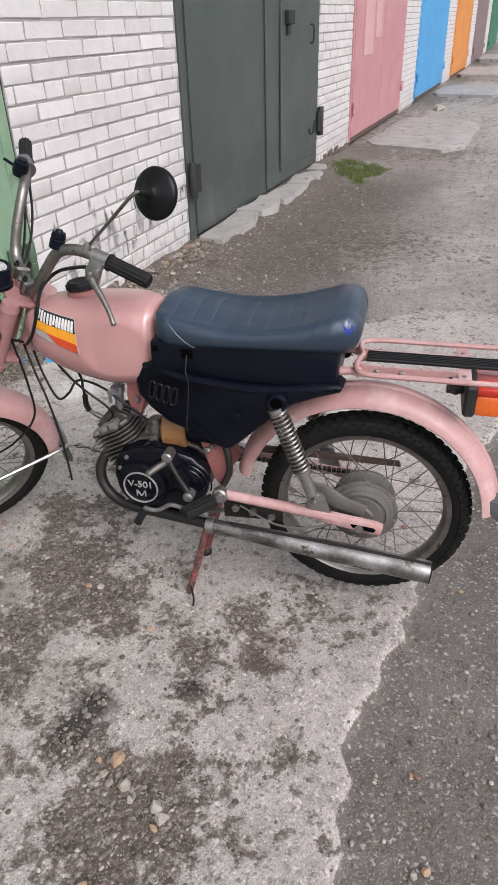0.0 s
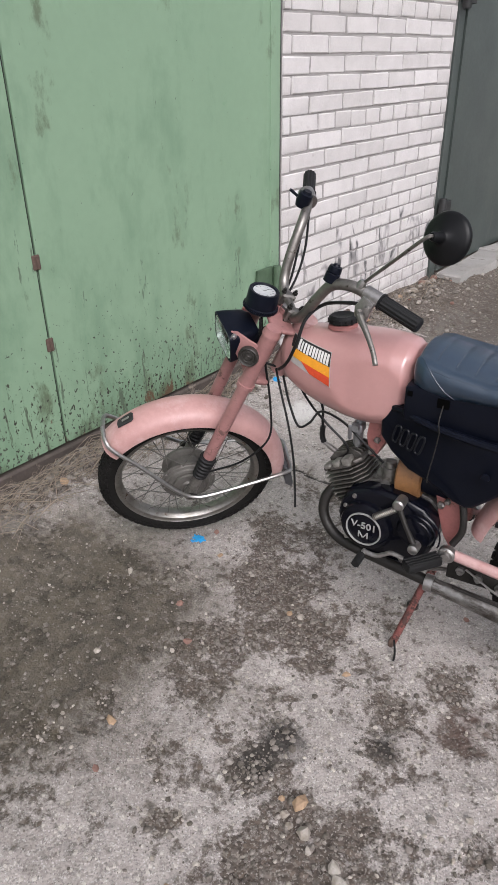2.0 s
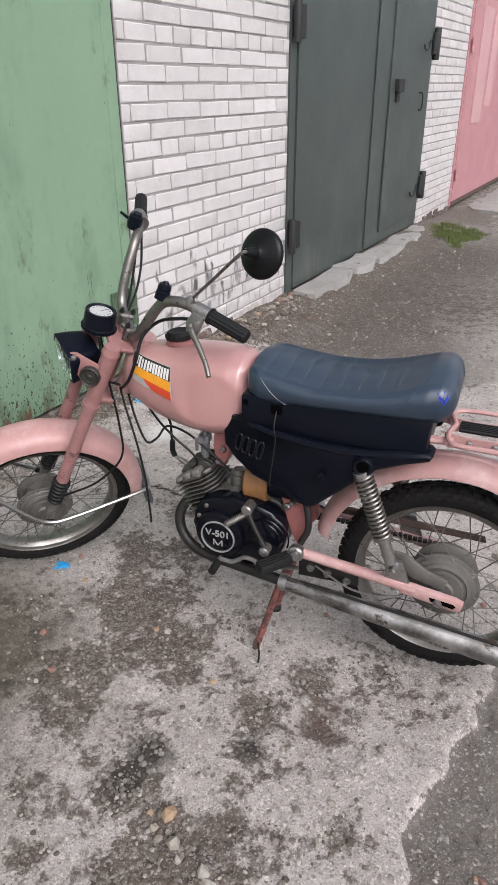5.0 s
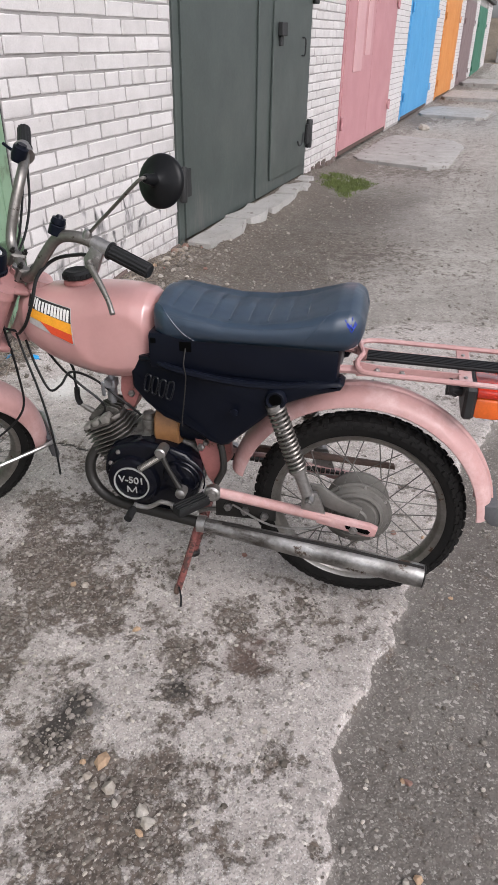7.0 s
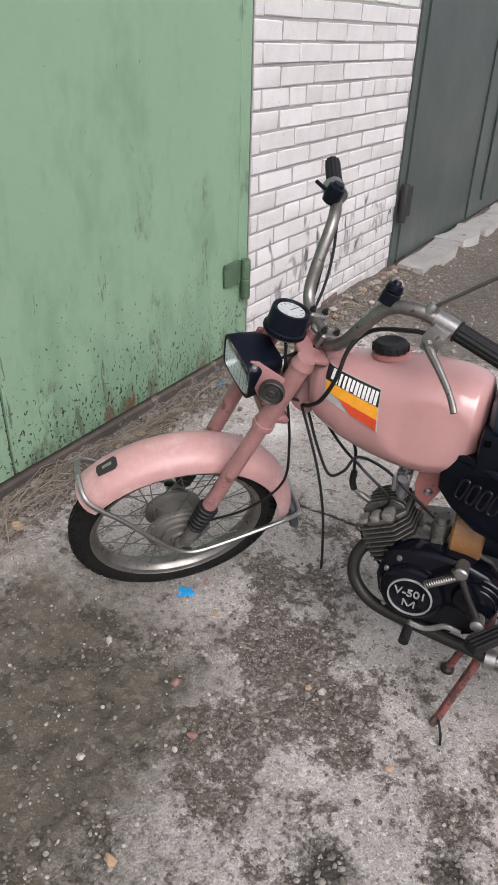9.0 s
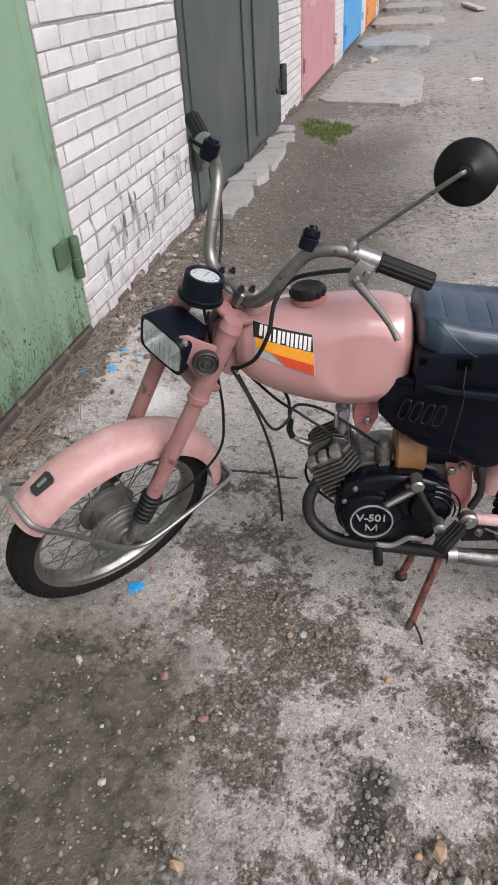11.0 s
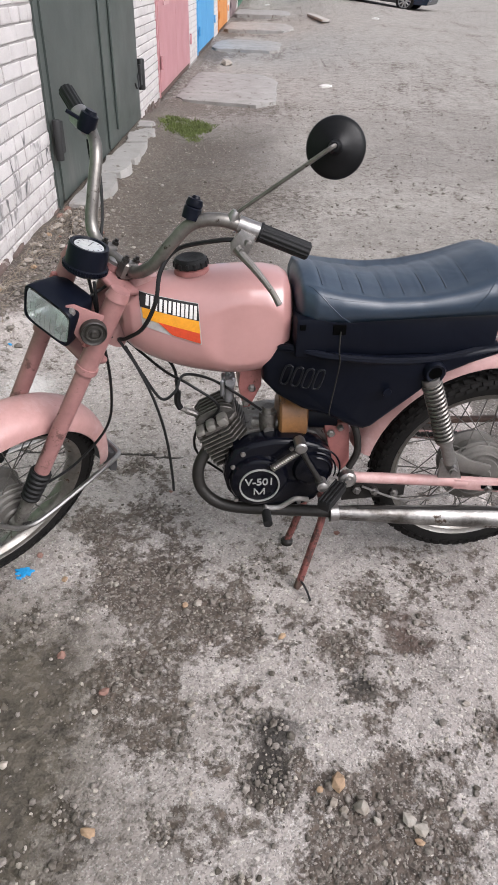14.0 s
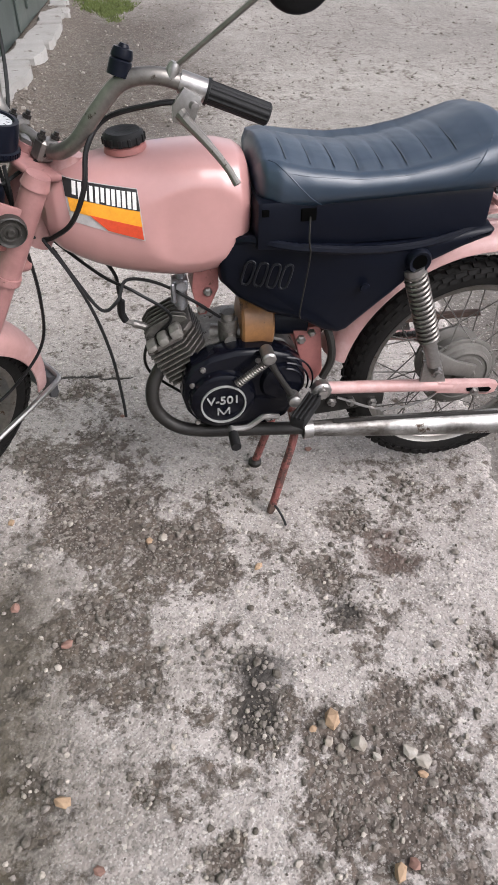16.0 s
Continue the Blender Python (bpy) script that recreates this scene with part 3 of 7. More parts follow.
def loft(rings, caps=True):
    verts, faces = [], []
    k = len(rings[0])
    for r in rings:
        verts += [tuple(v) for v in r]
    for i in range(len(rings) - 1):
        for q in range(k):
            w = (q + 1) % k
            faces.append((i * k + q, i * k + w, (i + 1) * k + w, (i + 1) * k + q))
    if caps:
        faces.append(tuple(range(k))[::-1])
        faces.append(tuple(range((len(rings) - 1) * k, len(rings) * k)))
    return verts, faces


def sphere_stone(rng, r, squash=0.6):
    """A rough pebble of twenty faces."""
    p = (1 + 5 ** 0.5) / 2
    base = [(-1, p, 0), (1, p, 0), (-1, -p, 0), (1, -p, 0), (0, -1, p), (0, 1, p), (0, -1, -p), (0, 1, -p), (p, 0, -1), (p, 0, 1), (-p, 0, -1), (-p, 0, 1)]
    faces = [(0, 11, 5), (0, 5, 1), (0, 1, 7), (0, 7, 10), (0, 10, 11), (1, 5, 9), (5, 11, 4), (11, 10, 2), (10, 7, 6), (7, 1, 8),
             (3, 9, 4), (3, 4, 2), (3, 2, 6), (3, 6, 8), (3, 8, 9), (4, 9, 5), (2, 4, 11), (6, 2, 10), (8, 6, 7), (9, 8, 1)]
    turn = rng.uniform(0, 6.28)
    c, s, e = math.cos(turn), math.sin(turn), rng.uniform(0.6, 1.0)
    verts = []
    for x, y, z in base:
        k = r / 1.9 * rng.uniform(0.75, 1.15)
        x, y, z = x * k, y * k * e, z * k * squash
        verts.append((x * c - y * s, x * s + y * c, z))
    return verts, faces


# ---- ground ----
def smooth_step(a, b, x):
    t = min(1.0, max(0.0, (x - a) / (b - a)))
    return t * t * (3 - 2 * t)


def wob(x, y, s, seed=0.0):
    return noise.noise(Vector((x * s + seed, y * s - seed, seed * 0.37)))


def slab_edge(y):
    """Where the concrete apron ends and the gravel lane begins."""
    base = 0.0 + 0.05 * wob(0, y, 3.0, 4.0) + 0.025 * wob(0, y, 14.0, 2.0)
    if y > 1.45:
        base += 0.16 * (y - 1.45) * (1 if y < 4 else 0) + (0.41 if y >= 4 else 0)
    return base


PATCHES = [(-0.285, 1.22, 0.08), (-0.66, 0.985, 0.05), (-0.60, 0.885, 0.065), (-0.62, 0.835, 0.04), (-0.84, 0.93, 0.075), (-0.97, 1.02, 0.09), (-0.94, 1.095, 0.06), (-0.78, 1.205, 0.12), (-0.72, 1.24, 0.08),
           (-0.40, 1.07, 0.065), (-0.46, 1.17, 0.07), (-0.49, 0.81, 0.065), (-0.32, 0.87, 0.075), (-0.40, 0.69, 0.12), (-0.30, 0.73, 0.07), (-0.69, 0.625, 0.038), (-1.00, 0.755, 0.05),
           (-0.82, 0.735, 0.022), (-0.90, 1.37, 0.13), (-0.98, 1.35, 0.10), (-0.50, 0.665, 0.05), (-1.17, 1.18, 0.06), (-1.06, 0.61, 0.055), (-1.11, 1.56, 0.09), (-1.07, 0.455, 0.07), (-0.95, 1.62, 0.07),
           (-0.22, 1.42, 0.05), (-0.14, 0.98, 0.04), (-0.36, 1.34, 0.06), (-0.32, 0.52, 0.12), (-1.04, 1.86, 0.05), (-0.62, 1.42, 0.06)]


def crack_off(x, y, which):
    """How far a place lies from a crack in the apron."""
    if which == 0:
        if not -1.93 < x < -0.90:
            return 1.0
        return abs(y - 1.925 + 0.025 * (x + 1.6) + 0.030 * wob(x, 0, 7.0, 3) + 0.012 * wob(x, 0, 31.0, 5))
    if not 2.05 < y < 3.1:
        return 1.0
    return abs(x + 1.56 - 0.06 * wob(0, y, 4.0, 8) - 0.015 * wob(0, y, 27.0, 2)) + 0.006


def damp_yard(x, y):
    """How damp and brown the yard is before the dark gate."""
    along = smooth_step(2.9, 4.2, y + 0.5 * wob(x, y, 1.1, 5)) * smooth_step(8.3, 6.4, y + 0.8 * wob(x, y, 1.0, 9))
    return along * smooth_step(0.05, -1.25, x + 0.75 * wob(x, y, 0.9, 2) + 0.2 * wob(x, y, 4.0, 3))


def ground_layers(x, y):
    """Height, dirt (with shade painted in before the pads) and lane cover at a place of the yard."""
    edge = slab_edge(y)
    lane = smooth_step(edge - 0.012, edge + 0.02, x)
    if y > 3.2:
        lane = max(lane, smooth_step(3.2, 3.9, y + 0.5 * wob(x, y, 1.2, 7)))
    if x < -2.2 or y < -3:
        lane = 1.0
    dirt = 0.10 + 0.26 * wob(x, y, 3.3, 1.5) + 0.32 * wob(x, y, 9.0, 3.0) + 0.20 * wob(x, y, 24.0, 6.0)
    for px, py, r in PATCHES:
        d = (x - px) ** 2 + (y - py) ** 2
        if d < 5 * r * r:
            dirt += 0.50 * math.exp(-d / (1.15 * r * r))
    rim = -1.77 + 0.24 * smooth_step(2.9, 3.9, y)
    foot = smooth_step(rim + 0.07, rim - 0.07, x + 0.12 * wob(x, y, 4.0, 9) + 0.05 * wob(x, y, 15.0, 4))
    dirt = max(dirt, 0.9 * foot if y < 8 else 0.55 * foot)
    damp = damp_yard(x, y)
    dirt = max(dirt, 0.62 * damp + 0.30 * wob(x, y, 5.0, 2) * damp - 0.05)
    # Step shade before each raised pad, painted in through the dirt layer.
    for ys in (8.5, 14.4, 18.6, 23.4, 27.6):
        dirt += 0.55 * math.exp(-((y - ys + 0.3 * wob(x, y, 2.0, 3)) / 0.45) ** 2) * smooth_step(-0.2, -0.7, x + 0.3 * wob(x, y, 1.7, 6))
    if y > 7:
        dirt += 0.30 * max(0.0, wob(x * 0.5, y, 0.9, 12)) + 0.16 * wob(x, y, 3.1, 14)
    dirt *= 1 - 0.45 * lane * (1 - smooth_step(3.0, 3.6, y))
    # Grime of the near left corner, with its dark vignette painted in as well.
    dirt += 0.22 * math.exp(-(((x + 1.33) / 0.42) ** 2 + ((y - 0.82) / 0.36) ** 2) ** 2)
    z = 0.0028 * wob(x, y, 22, 1) + 0.0022 * wob(x, y, 60, 2) + 0.006 * wob(x, y, 2.0, 5)
    for crack in (0, 1):
        off = crack_off(x, y, crack)
        if off < 0.02:
            z -= 0.012 * math.exp(-(off / 0.007) ** 2)
    z -= 0.020 * lane * smooth_step(4.2, 2.0, y) + 0.005 * min(1.0, max(0.0, dirt))
    z += (0.085 - 0.065 * smooth_step(7.4, 8.6, y)) * smooth_step(-1.42, -1.86, x) * (1 + 0.25 * wob(x, y, 6, 3)) + 0.010 * foot * wob(x, y, 25, 8)
    if y > 9:
        z += 0.0245 * (y - 9) * smooth_step(-1.0, 1.2, x) * (1 - 0.55 * smooth_step(1.5, 5.0, x)) * (1 if y < 40 else 40 / y) + 0.012 * (min(y, 40) - 9) * smooth_step(1.5, -1.0, x) * smooth_step(9, 40, y)
    return z, min(1.0, max(0.0, dirt)), lane


def ground_lines(dense_a, dense_b, step, far_a, far_b):
    mid = list(np.arange(dense_a, dense_b, step))
    out, d, p = [], step, dense_b
    while p < far_b:
        out.append(p)
        d = min(d * 1.045, 60)
        p += d
    back, d, p = [], step, dense_a
    while p > far_a:
        d = min(d * 1.10, 60)
        p -= d
        back.append(p)
    return back[::-1] + mid + out


def make_ground():
    xs, ys = ground_lines(-2.0, 0.60, 0.0115, -400, 400), ground_lines(0.38, 2.7, 0.0115, -400, 600)
    verts, dirt, lane, algae, oil, white, rust, far, crack, track = [], [], [], [], [], [], [], [], [], []
    for y in ys:
        for x in xs:
            z, d, k = ground_layers(x, y)
            verts.append((x, y, z))
            dirt.append(d)
            lane.append(k)
            wx, wy = x + 0.16 * wob(x, y, 3.0, 11), y + 0.16 * wob(x, y, 3.0, 13)
            algae.append(1.5 * math.exp(-(((wx + 1.38) / 0.50) ** 2 + ((wy - 0.76) / 0.48) ** 2) ** 1.4) + 0.48 * damp_yard(x, y) + 0.25 * wob(x, y, 7.0, 17) * (x < -0.7))
            oil.append(0.95 * math.exp(-(((x + 0.615) / 0.05) ** 2 + ((y - 0.85) / 0.055) ** 2)) + 0.8 * math.exp(-(((x + 0.60) / 0.07) ** 2 + ((y - 0.95) / 0.05) ** 2))
                       + 0.75 * math.exp(-(((x + 0.41) / 0.05) ** 2 + ((y - 1.07) / 0.05) ** 2)) + 0.85 * math.exp(-(((x + 1.62) / 0.28) ** 2 + ((y - 3.0) / 0.10) ** 2)))
            white.append(0.8 * math.exp(-(((x + 1.52) / 0.12) ** 2 + ((y - 2.30) / 0.16) ** 2)) + 0.5 * math.exp(-(((x + 0.6) / 0.5) ** 2 + ((y - 7.4) / 0.25) ** 2)))
            far.append(max(smooth_step(6.5, 9.5, y + 0.6 * wob(x, y, 0.8, 6)), smooth_step(2.3, 3.4, y) * smooth_step(-1.0, -0.35, x + 0.3 * wob(x, y, 1.5, 3)) * (0.75 + 0.5 * wob(x, y, 0.9, 8))))
            crack.append(math.exp(-(min(crack_off(x, y, 0), crack_off(x, y, 1)) / 0.0095) ** 2))
            lines = sum(math.exp(-((x - c - 0.30 * (1.58 - y)) / 0.008) ** 2) for c in (0.030, 0.055, 0.082))
            track.append(0.75 * min(1.0, lines) * smooth_step(1.34, 1.42, y) * smooth_step(1.60, 1.54, y) * (0.45 + 0.55 * (math.sin(y * 260) > -0.3)))
            rust.append(0.62 * math.exp(-(((x + 0.285 + 0.06 * wob(x, y, 11.0, 21)) / 0.095) ** 2 + ((y - 1.225 + 0.06 * wob(x, y, 11.0, 25)) / 0.10) ** 2)) + 0.10 * wob(x, y, 30.0, 3))
    w = len(xs)
    faces = [(j * w + i, j * w + i + 1, (j + 1) * w + i + 1, (j + 1) * w + i) for j in range(len(ys) - 1) for i in range(w - 1)]
    me = build("ground", verts, faces, M_GROUND, 0)
    me.polygons.foreach_set("use_smooth", [True] * len(me.polygons))
    for name, values in (("dirt", dirt), ("lane", lane), ("algae", algae), ("oil", oil), ("white", white), ("rust", rust), ("far", far), ("crack", crack), ("track", track)):
        me.attributes.new(name, "FLOAT", "POINT").data.foreach_set("value", values)
    return tagged(new("ground", me), "pitted grey concrete apron and gravel lane with dirt patches", "ground", kind="structure")


make_ground()


# ---- garage row ----
WALL = -1.94
PIERS = [(2.702, 4.335), (7.36, 8.76), (12.02, 13.40), (16.98, 18.40), (21.9, 23.3), (27.0, 28.6), (33.0, 36.0)]
TOP = 2.55
COURSE, PITCH = 0.0777, 0.2805
rng = random.Random(5)


def brick_mesh(length, seed):
    r = random.Random(seed)
    geo = box(-0.11, 0.0, -length / 2, length / 2, -0.0338, 0.0338, 0.0035)
    verts = [(x + (r.uniform(-0.0025, 0.0015) if x > -0.01 else 0), y + r.uniform(-0.0022, 0.0022), z + r.uniform(-0.002, 0.002)) for x, y, z in geo[0]]
    return build("brick", verts, geo[1], M_BRICK, 30)


STRETCHERS = [brick_mesh(0.2690, 10 + i) for i in range(7)]
HEADERS = [brick_mesh(0.1290, 40 + i) for i in range(5)]


def courses(y0, y1):
    """The bricks of a pier: middle, height and length. Every sixth course is laid in headers."""
    gap = 0.0115
    for row in range(-1, 31):
        z = 0.173 + row * COURSE
        joints = [y0]
        if row % 6 == 0:
            joints += [y0 + 0.062, y0 + 0.283]
            while joints[-1] < y1:
                joints.append(joints[-1] + PITCH / 2 + 0.001)
        else:
            joints.append(y0 + (0.205 if row % 2 else 0.065))
            while joints[-1] < y1:
                joints.append(joints[-1] + PITCH)
        joints[-1] = y1
        for a, b in zip(joints, joints[1:]):
            if b - a > 0.03:
                yield (a + b) / 2, z, b - a - gap


def pier(index, y0, y1, pieces):
    back = box(WALL - 0.38, WALL - 0.0042, y0, y1, -0.1, TOP)
    wall = solid("wall_%d" % index, back, M_MORTAR, "white-painted sand-lime brick pier between garage gates", "wall", kind="structure", smooth=0)
    rest = []
    r = random.Random(index)
    for y, z, size in courses(y0, y1):
        off = r.uniform(-0.0010, 0.0028)
        if pieces:
            me = r.choice(STRETCHERS if size > 0.2 else HEADERS)
            ob = new("brick", me)
            ob.parent = wall
            full = 0.269 if size > 0.2 else 0.129
            ob.matrix_local = pose(WALL + off, y, z + r.uniform(-0.0015, 0.0015), r.uniform(-0.5, 0.5), 0, r.uniform(-0.4, 0.4)) @ Matrix.Diagonal((1, size / full, 1, 1))
        else:
            rest.append(moved(box(-0.1, 0, -size / 2, size / 2, -0.0338, 0.0338), pose(WALL + off, y, z)))
    if rest:
        part("brickwork", join(*rest), M_BRICK, wall, smooth=0)["kind"] = "stuff"
    return wall


def gate_leaf(parent, name, y0, y1, z0, z1, mat, x=WALL + 0.02, fold=0.006, label=""):
    """A sheet-steel leaf with folded edges, slightly dented."""
    ny, nz = 14, 20
    verts, faces = [], []
    for j in range(nz + 1):
        for i in range(ny + 1):
            y, z = y0 + (y1 - y0) * i / ny, z0 + (z1 - z0) * j / nz
            inner = min(1.0, min(i, ny - i) / 2, min(j, nz - j) / 2)
            verts.append((x + inner * (0.006 * wob(y, z, 1.4, y0) + 0.0015 * wob(y, z, 6, 3)), y, z))
    w = ny + 1
    faces = [(j * w + i, j * w + i + 1, (j + 1) * w + i + 1, (j + 1) * w + i) for j in range(nz) for i in range(ny)]
    k = len(verts)
    verts += [(x - 0.03, y, z) for _, y, z in verts[:k]]
    faces += [tuple(q + k for q in f)[::-1] for f in faces]
    ring = [i for i in range(w)] + [j * w + ny for j in range(1, nz + 1)] + [nz * w + i for i in range(ny - 1, -1, -1)] + [j * w for j in range(nz - 1, 0, -1)]
    faces += [(a + k, b + k, b, a) for a, b in zip(ring, ring[1:] + ring[:1])]
    return part(name, (verts, faces), mat, parent, label, smooth=30)


def hinge(parent, y, z, mat, x=WALL + 0.03, h=0.14, plate=0.09, side=-1, name="hinge"):
    barrel = lathe([(0.0, -h / 2), (0.014, -h / 2), (0.016, -h / 2 + 0.006), (0.016, -0.004), (0.0135, 0.0), (0.016, 0.004), (0.016, h / 2 - 0.006), (0.014, h / 2), (0, h / 2)], 12, "Z")
    strap = box(-0.008, 0.006, 0 if side > 0 else -plate, plate if side > 0 else 0, -h * 0.4, h * 0.36, 0.002)
    return part(name, moved(join(barrel, strap), pose(x + 0.012, y, z)), mat, parent)


def garage_gate(index, y0, y1, mat, label, split=None):
    g = thing("garage_gate_%d" % index, label, "gate", kind="structure", at=pose(0, 0, 0))
    g.name = "garage_gate"
    z0, z1 = 0.115, 2.25
    split = split or (y0 + y1) / 2
    part("gate_frame", join(box(WALL - 0.06, WALL + 0.012, y0 - 0.005, y0 + 0.06, z0 - 0.05, z1 + 0.06), box(WALL - 0.06, WALL + 0.012, y1 - 0.06, y1 + 0.005, z0 - 0.05, z1 + 0.06),
                            box(WALL - 0.06, WALL + 0.012, y0 + 0.06, y1 - 0.06, z1, z1 + 0.06)), mat, g, smooth=0)
    part("threshold", box(WALL - 0.08, WALL + 0.012, y0 + 0.06, y1 - 0.06, z0 - 0.06, z0 - 0.004, 0.004), M_RUST, g)
    gate_leaf(g, "gate_leaf", y0 + 0.055, split - 0.004, z0, z1, mat)
    gate_leaf(g, "gate_leaf", split + 0.004, y1 - 0.055, z0, z1, mat)
    for z in (0.42, 1.75):
        hinge(g, y0 + 0.05, z, mat, side=1)
        hinge(g, y1 - 0.05, z, mat, side=-1)
    return g


def footing(wall, y0, y1):
    """Broken red bricks that show under the whitewashed courses."""
    r, y = random.Random(31), y0 + 0.03
    while y < y1 - 0.1:
        n_ = r.uniform(0.08, 0.24)
        geo = box(WALL - 0.05, WALL + r.uniform(0.002, 0.024), y, y + n_, 0.0, r.uniform(0.060, 0.118), 0.008)
        verts = [(a + r.uniform(-0.004, 0.004), b_ + r.uniform(-0.006, 0.006), c + r.uniform(-0.014, 0.012)) for a, b_, c in geo[0]]
        part("footing_brick", (verts, geo[1]), M_FOOTING, wall, "broken red brick at the wall's foot", smooth=25)
        y += n_ + r.uniform(0.004, 0.10)


for i, (y0, y1) in enumerate(PIERS):
    row_wall = pier(i + 1, y0, y1, i < 2)
    if i < 2:
        footing(row_wall, y0, y1)
back_wall = solid("wall_back", box(WALL - 6.0, WALL - 0.4, -9.0, 36.0, -0.2, 2.5), M_MORTAR, "plain garage block behind the gates", "wall", kind="structure", smooth=0)
solid("roof", box(WALL - 6.2, WALL + 0.12, -9.0, 36.1, TOP + 0.02, TOP + 0.17, 0.01), M_ROOF, "dark felt roof slab over the garages", "roof", kind="structure")
solid("lintel", box(WALL - 0.35, WALL - 0.005, -9.0, 36.0, 2.32, TOP + 0.016), M_CONCRETE, "concrete lintel band over the garage gates", "lintel", kind="structure", smooth=0)
solid("wall_near", box(WALL - 0.38, WALL, -9.0, -0.35, -0.1, 2.315), M_MORTAR, "plain wall beside the green gate", "wall", kind="structure", smooth=0)


def green_gate():
    g = thing("garage_gate", "scuffed pale green steel garage gate with rusty speckles", "gate", kind="structure")
    x = WALL - 0.001
    gate_leaf(g, "gate_leaf", -0.30, 1.372, 0.125, 2.25, M_GATE_GREEN, x)
    gate_leaf(g, "gate_leaf", 1.382, 2.683, 0.125, 2.25, M_GATE_GREEN, x)
    part("edge_strip", box(x - 0.045, x - 0.004, 2.685, 2.699, 0.30, 2.25, 0.001), M_GATE_BLACK, g, "dark steel edge")
    part("edge_angle", box(x - 0.002, x + 0.0055, 2.618, 2.682, 0.13, 2.25, 0.002), M_GATE_GREEN, g, "folded steel edge angle")
    part("threshold", box(WALL - 0.1, x + 0.010, -0.30, 2.70, 0.030, 0.112, 0.008), M_SILL, g, "rusty angle iron")
    part("hinge_plate", box(x + 0.006, x + 0.020, 2.506, 2.616, 0.428, 0.522, 0.003), M_HINGE, g, "grimy welded hinge plate with its shade put into the green")
    part("hinge", moved(lathe([(0, -0.083), (0.019, -0.083), (0.021, -0.075), (0.021, -0.004), (0.018, 0), (0.021, 0.004), (0.021, 0.075), (0.019, 0.083), (0, 0.083)], 14, "Z"),
                       pose(x + 0.030, 2.636, 0.438)), M_HINGE, g)
    for z in (1.66, 0.80, 0.515):
        part("latch_lug", moved(join(box(-0.004, 0.007, -0.016, 0.012, -0.024, 0.024, 0.003), rod((0.008, 0, -0.02), (0.008, 0, 0.02), 0.005)), pose(x, 1.378, z)), M_RUST, g, "rusty lug on the seam")
    # Black backing that darkens the gap between the leaves in place of shade.
    part("seam_strip", box(x - 0.02, x - 0.010, 1.36, 1.396, 0.125, 2.25), M_GATE_BLACK, g, "black strip put in as shade in the gap between the leaves")
    part("wicket_door", join(box(x + 0.004, x + 0.0085, 0.36, 1.100, 0.262, 1.95, 0.002)), M_GATE_GREEN, g, "small door within the gate leaf")
    # The small door's gap is not cut; black strips paint its shade.
    part("wicket_gap", join(box(x - 0.002, x + 0.0065, 1.101, 1.109, 0.262, 1.95), box(x - 0.002, x + 0.0065, 0.36, 1.109, 0.254, 0.261)), M_GATE_BLACK, g, "black strips painted as gap shade round the small door")
    part("wicket_lug", box(x + 0.008, x + 0.016, 1.062, 1.096, 0.36, 0.385, 0.003), M_RUST, g)
    return g


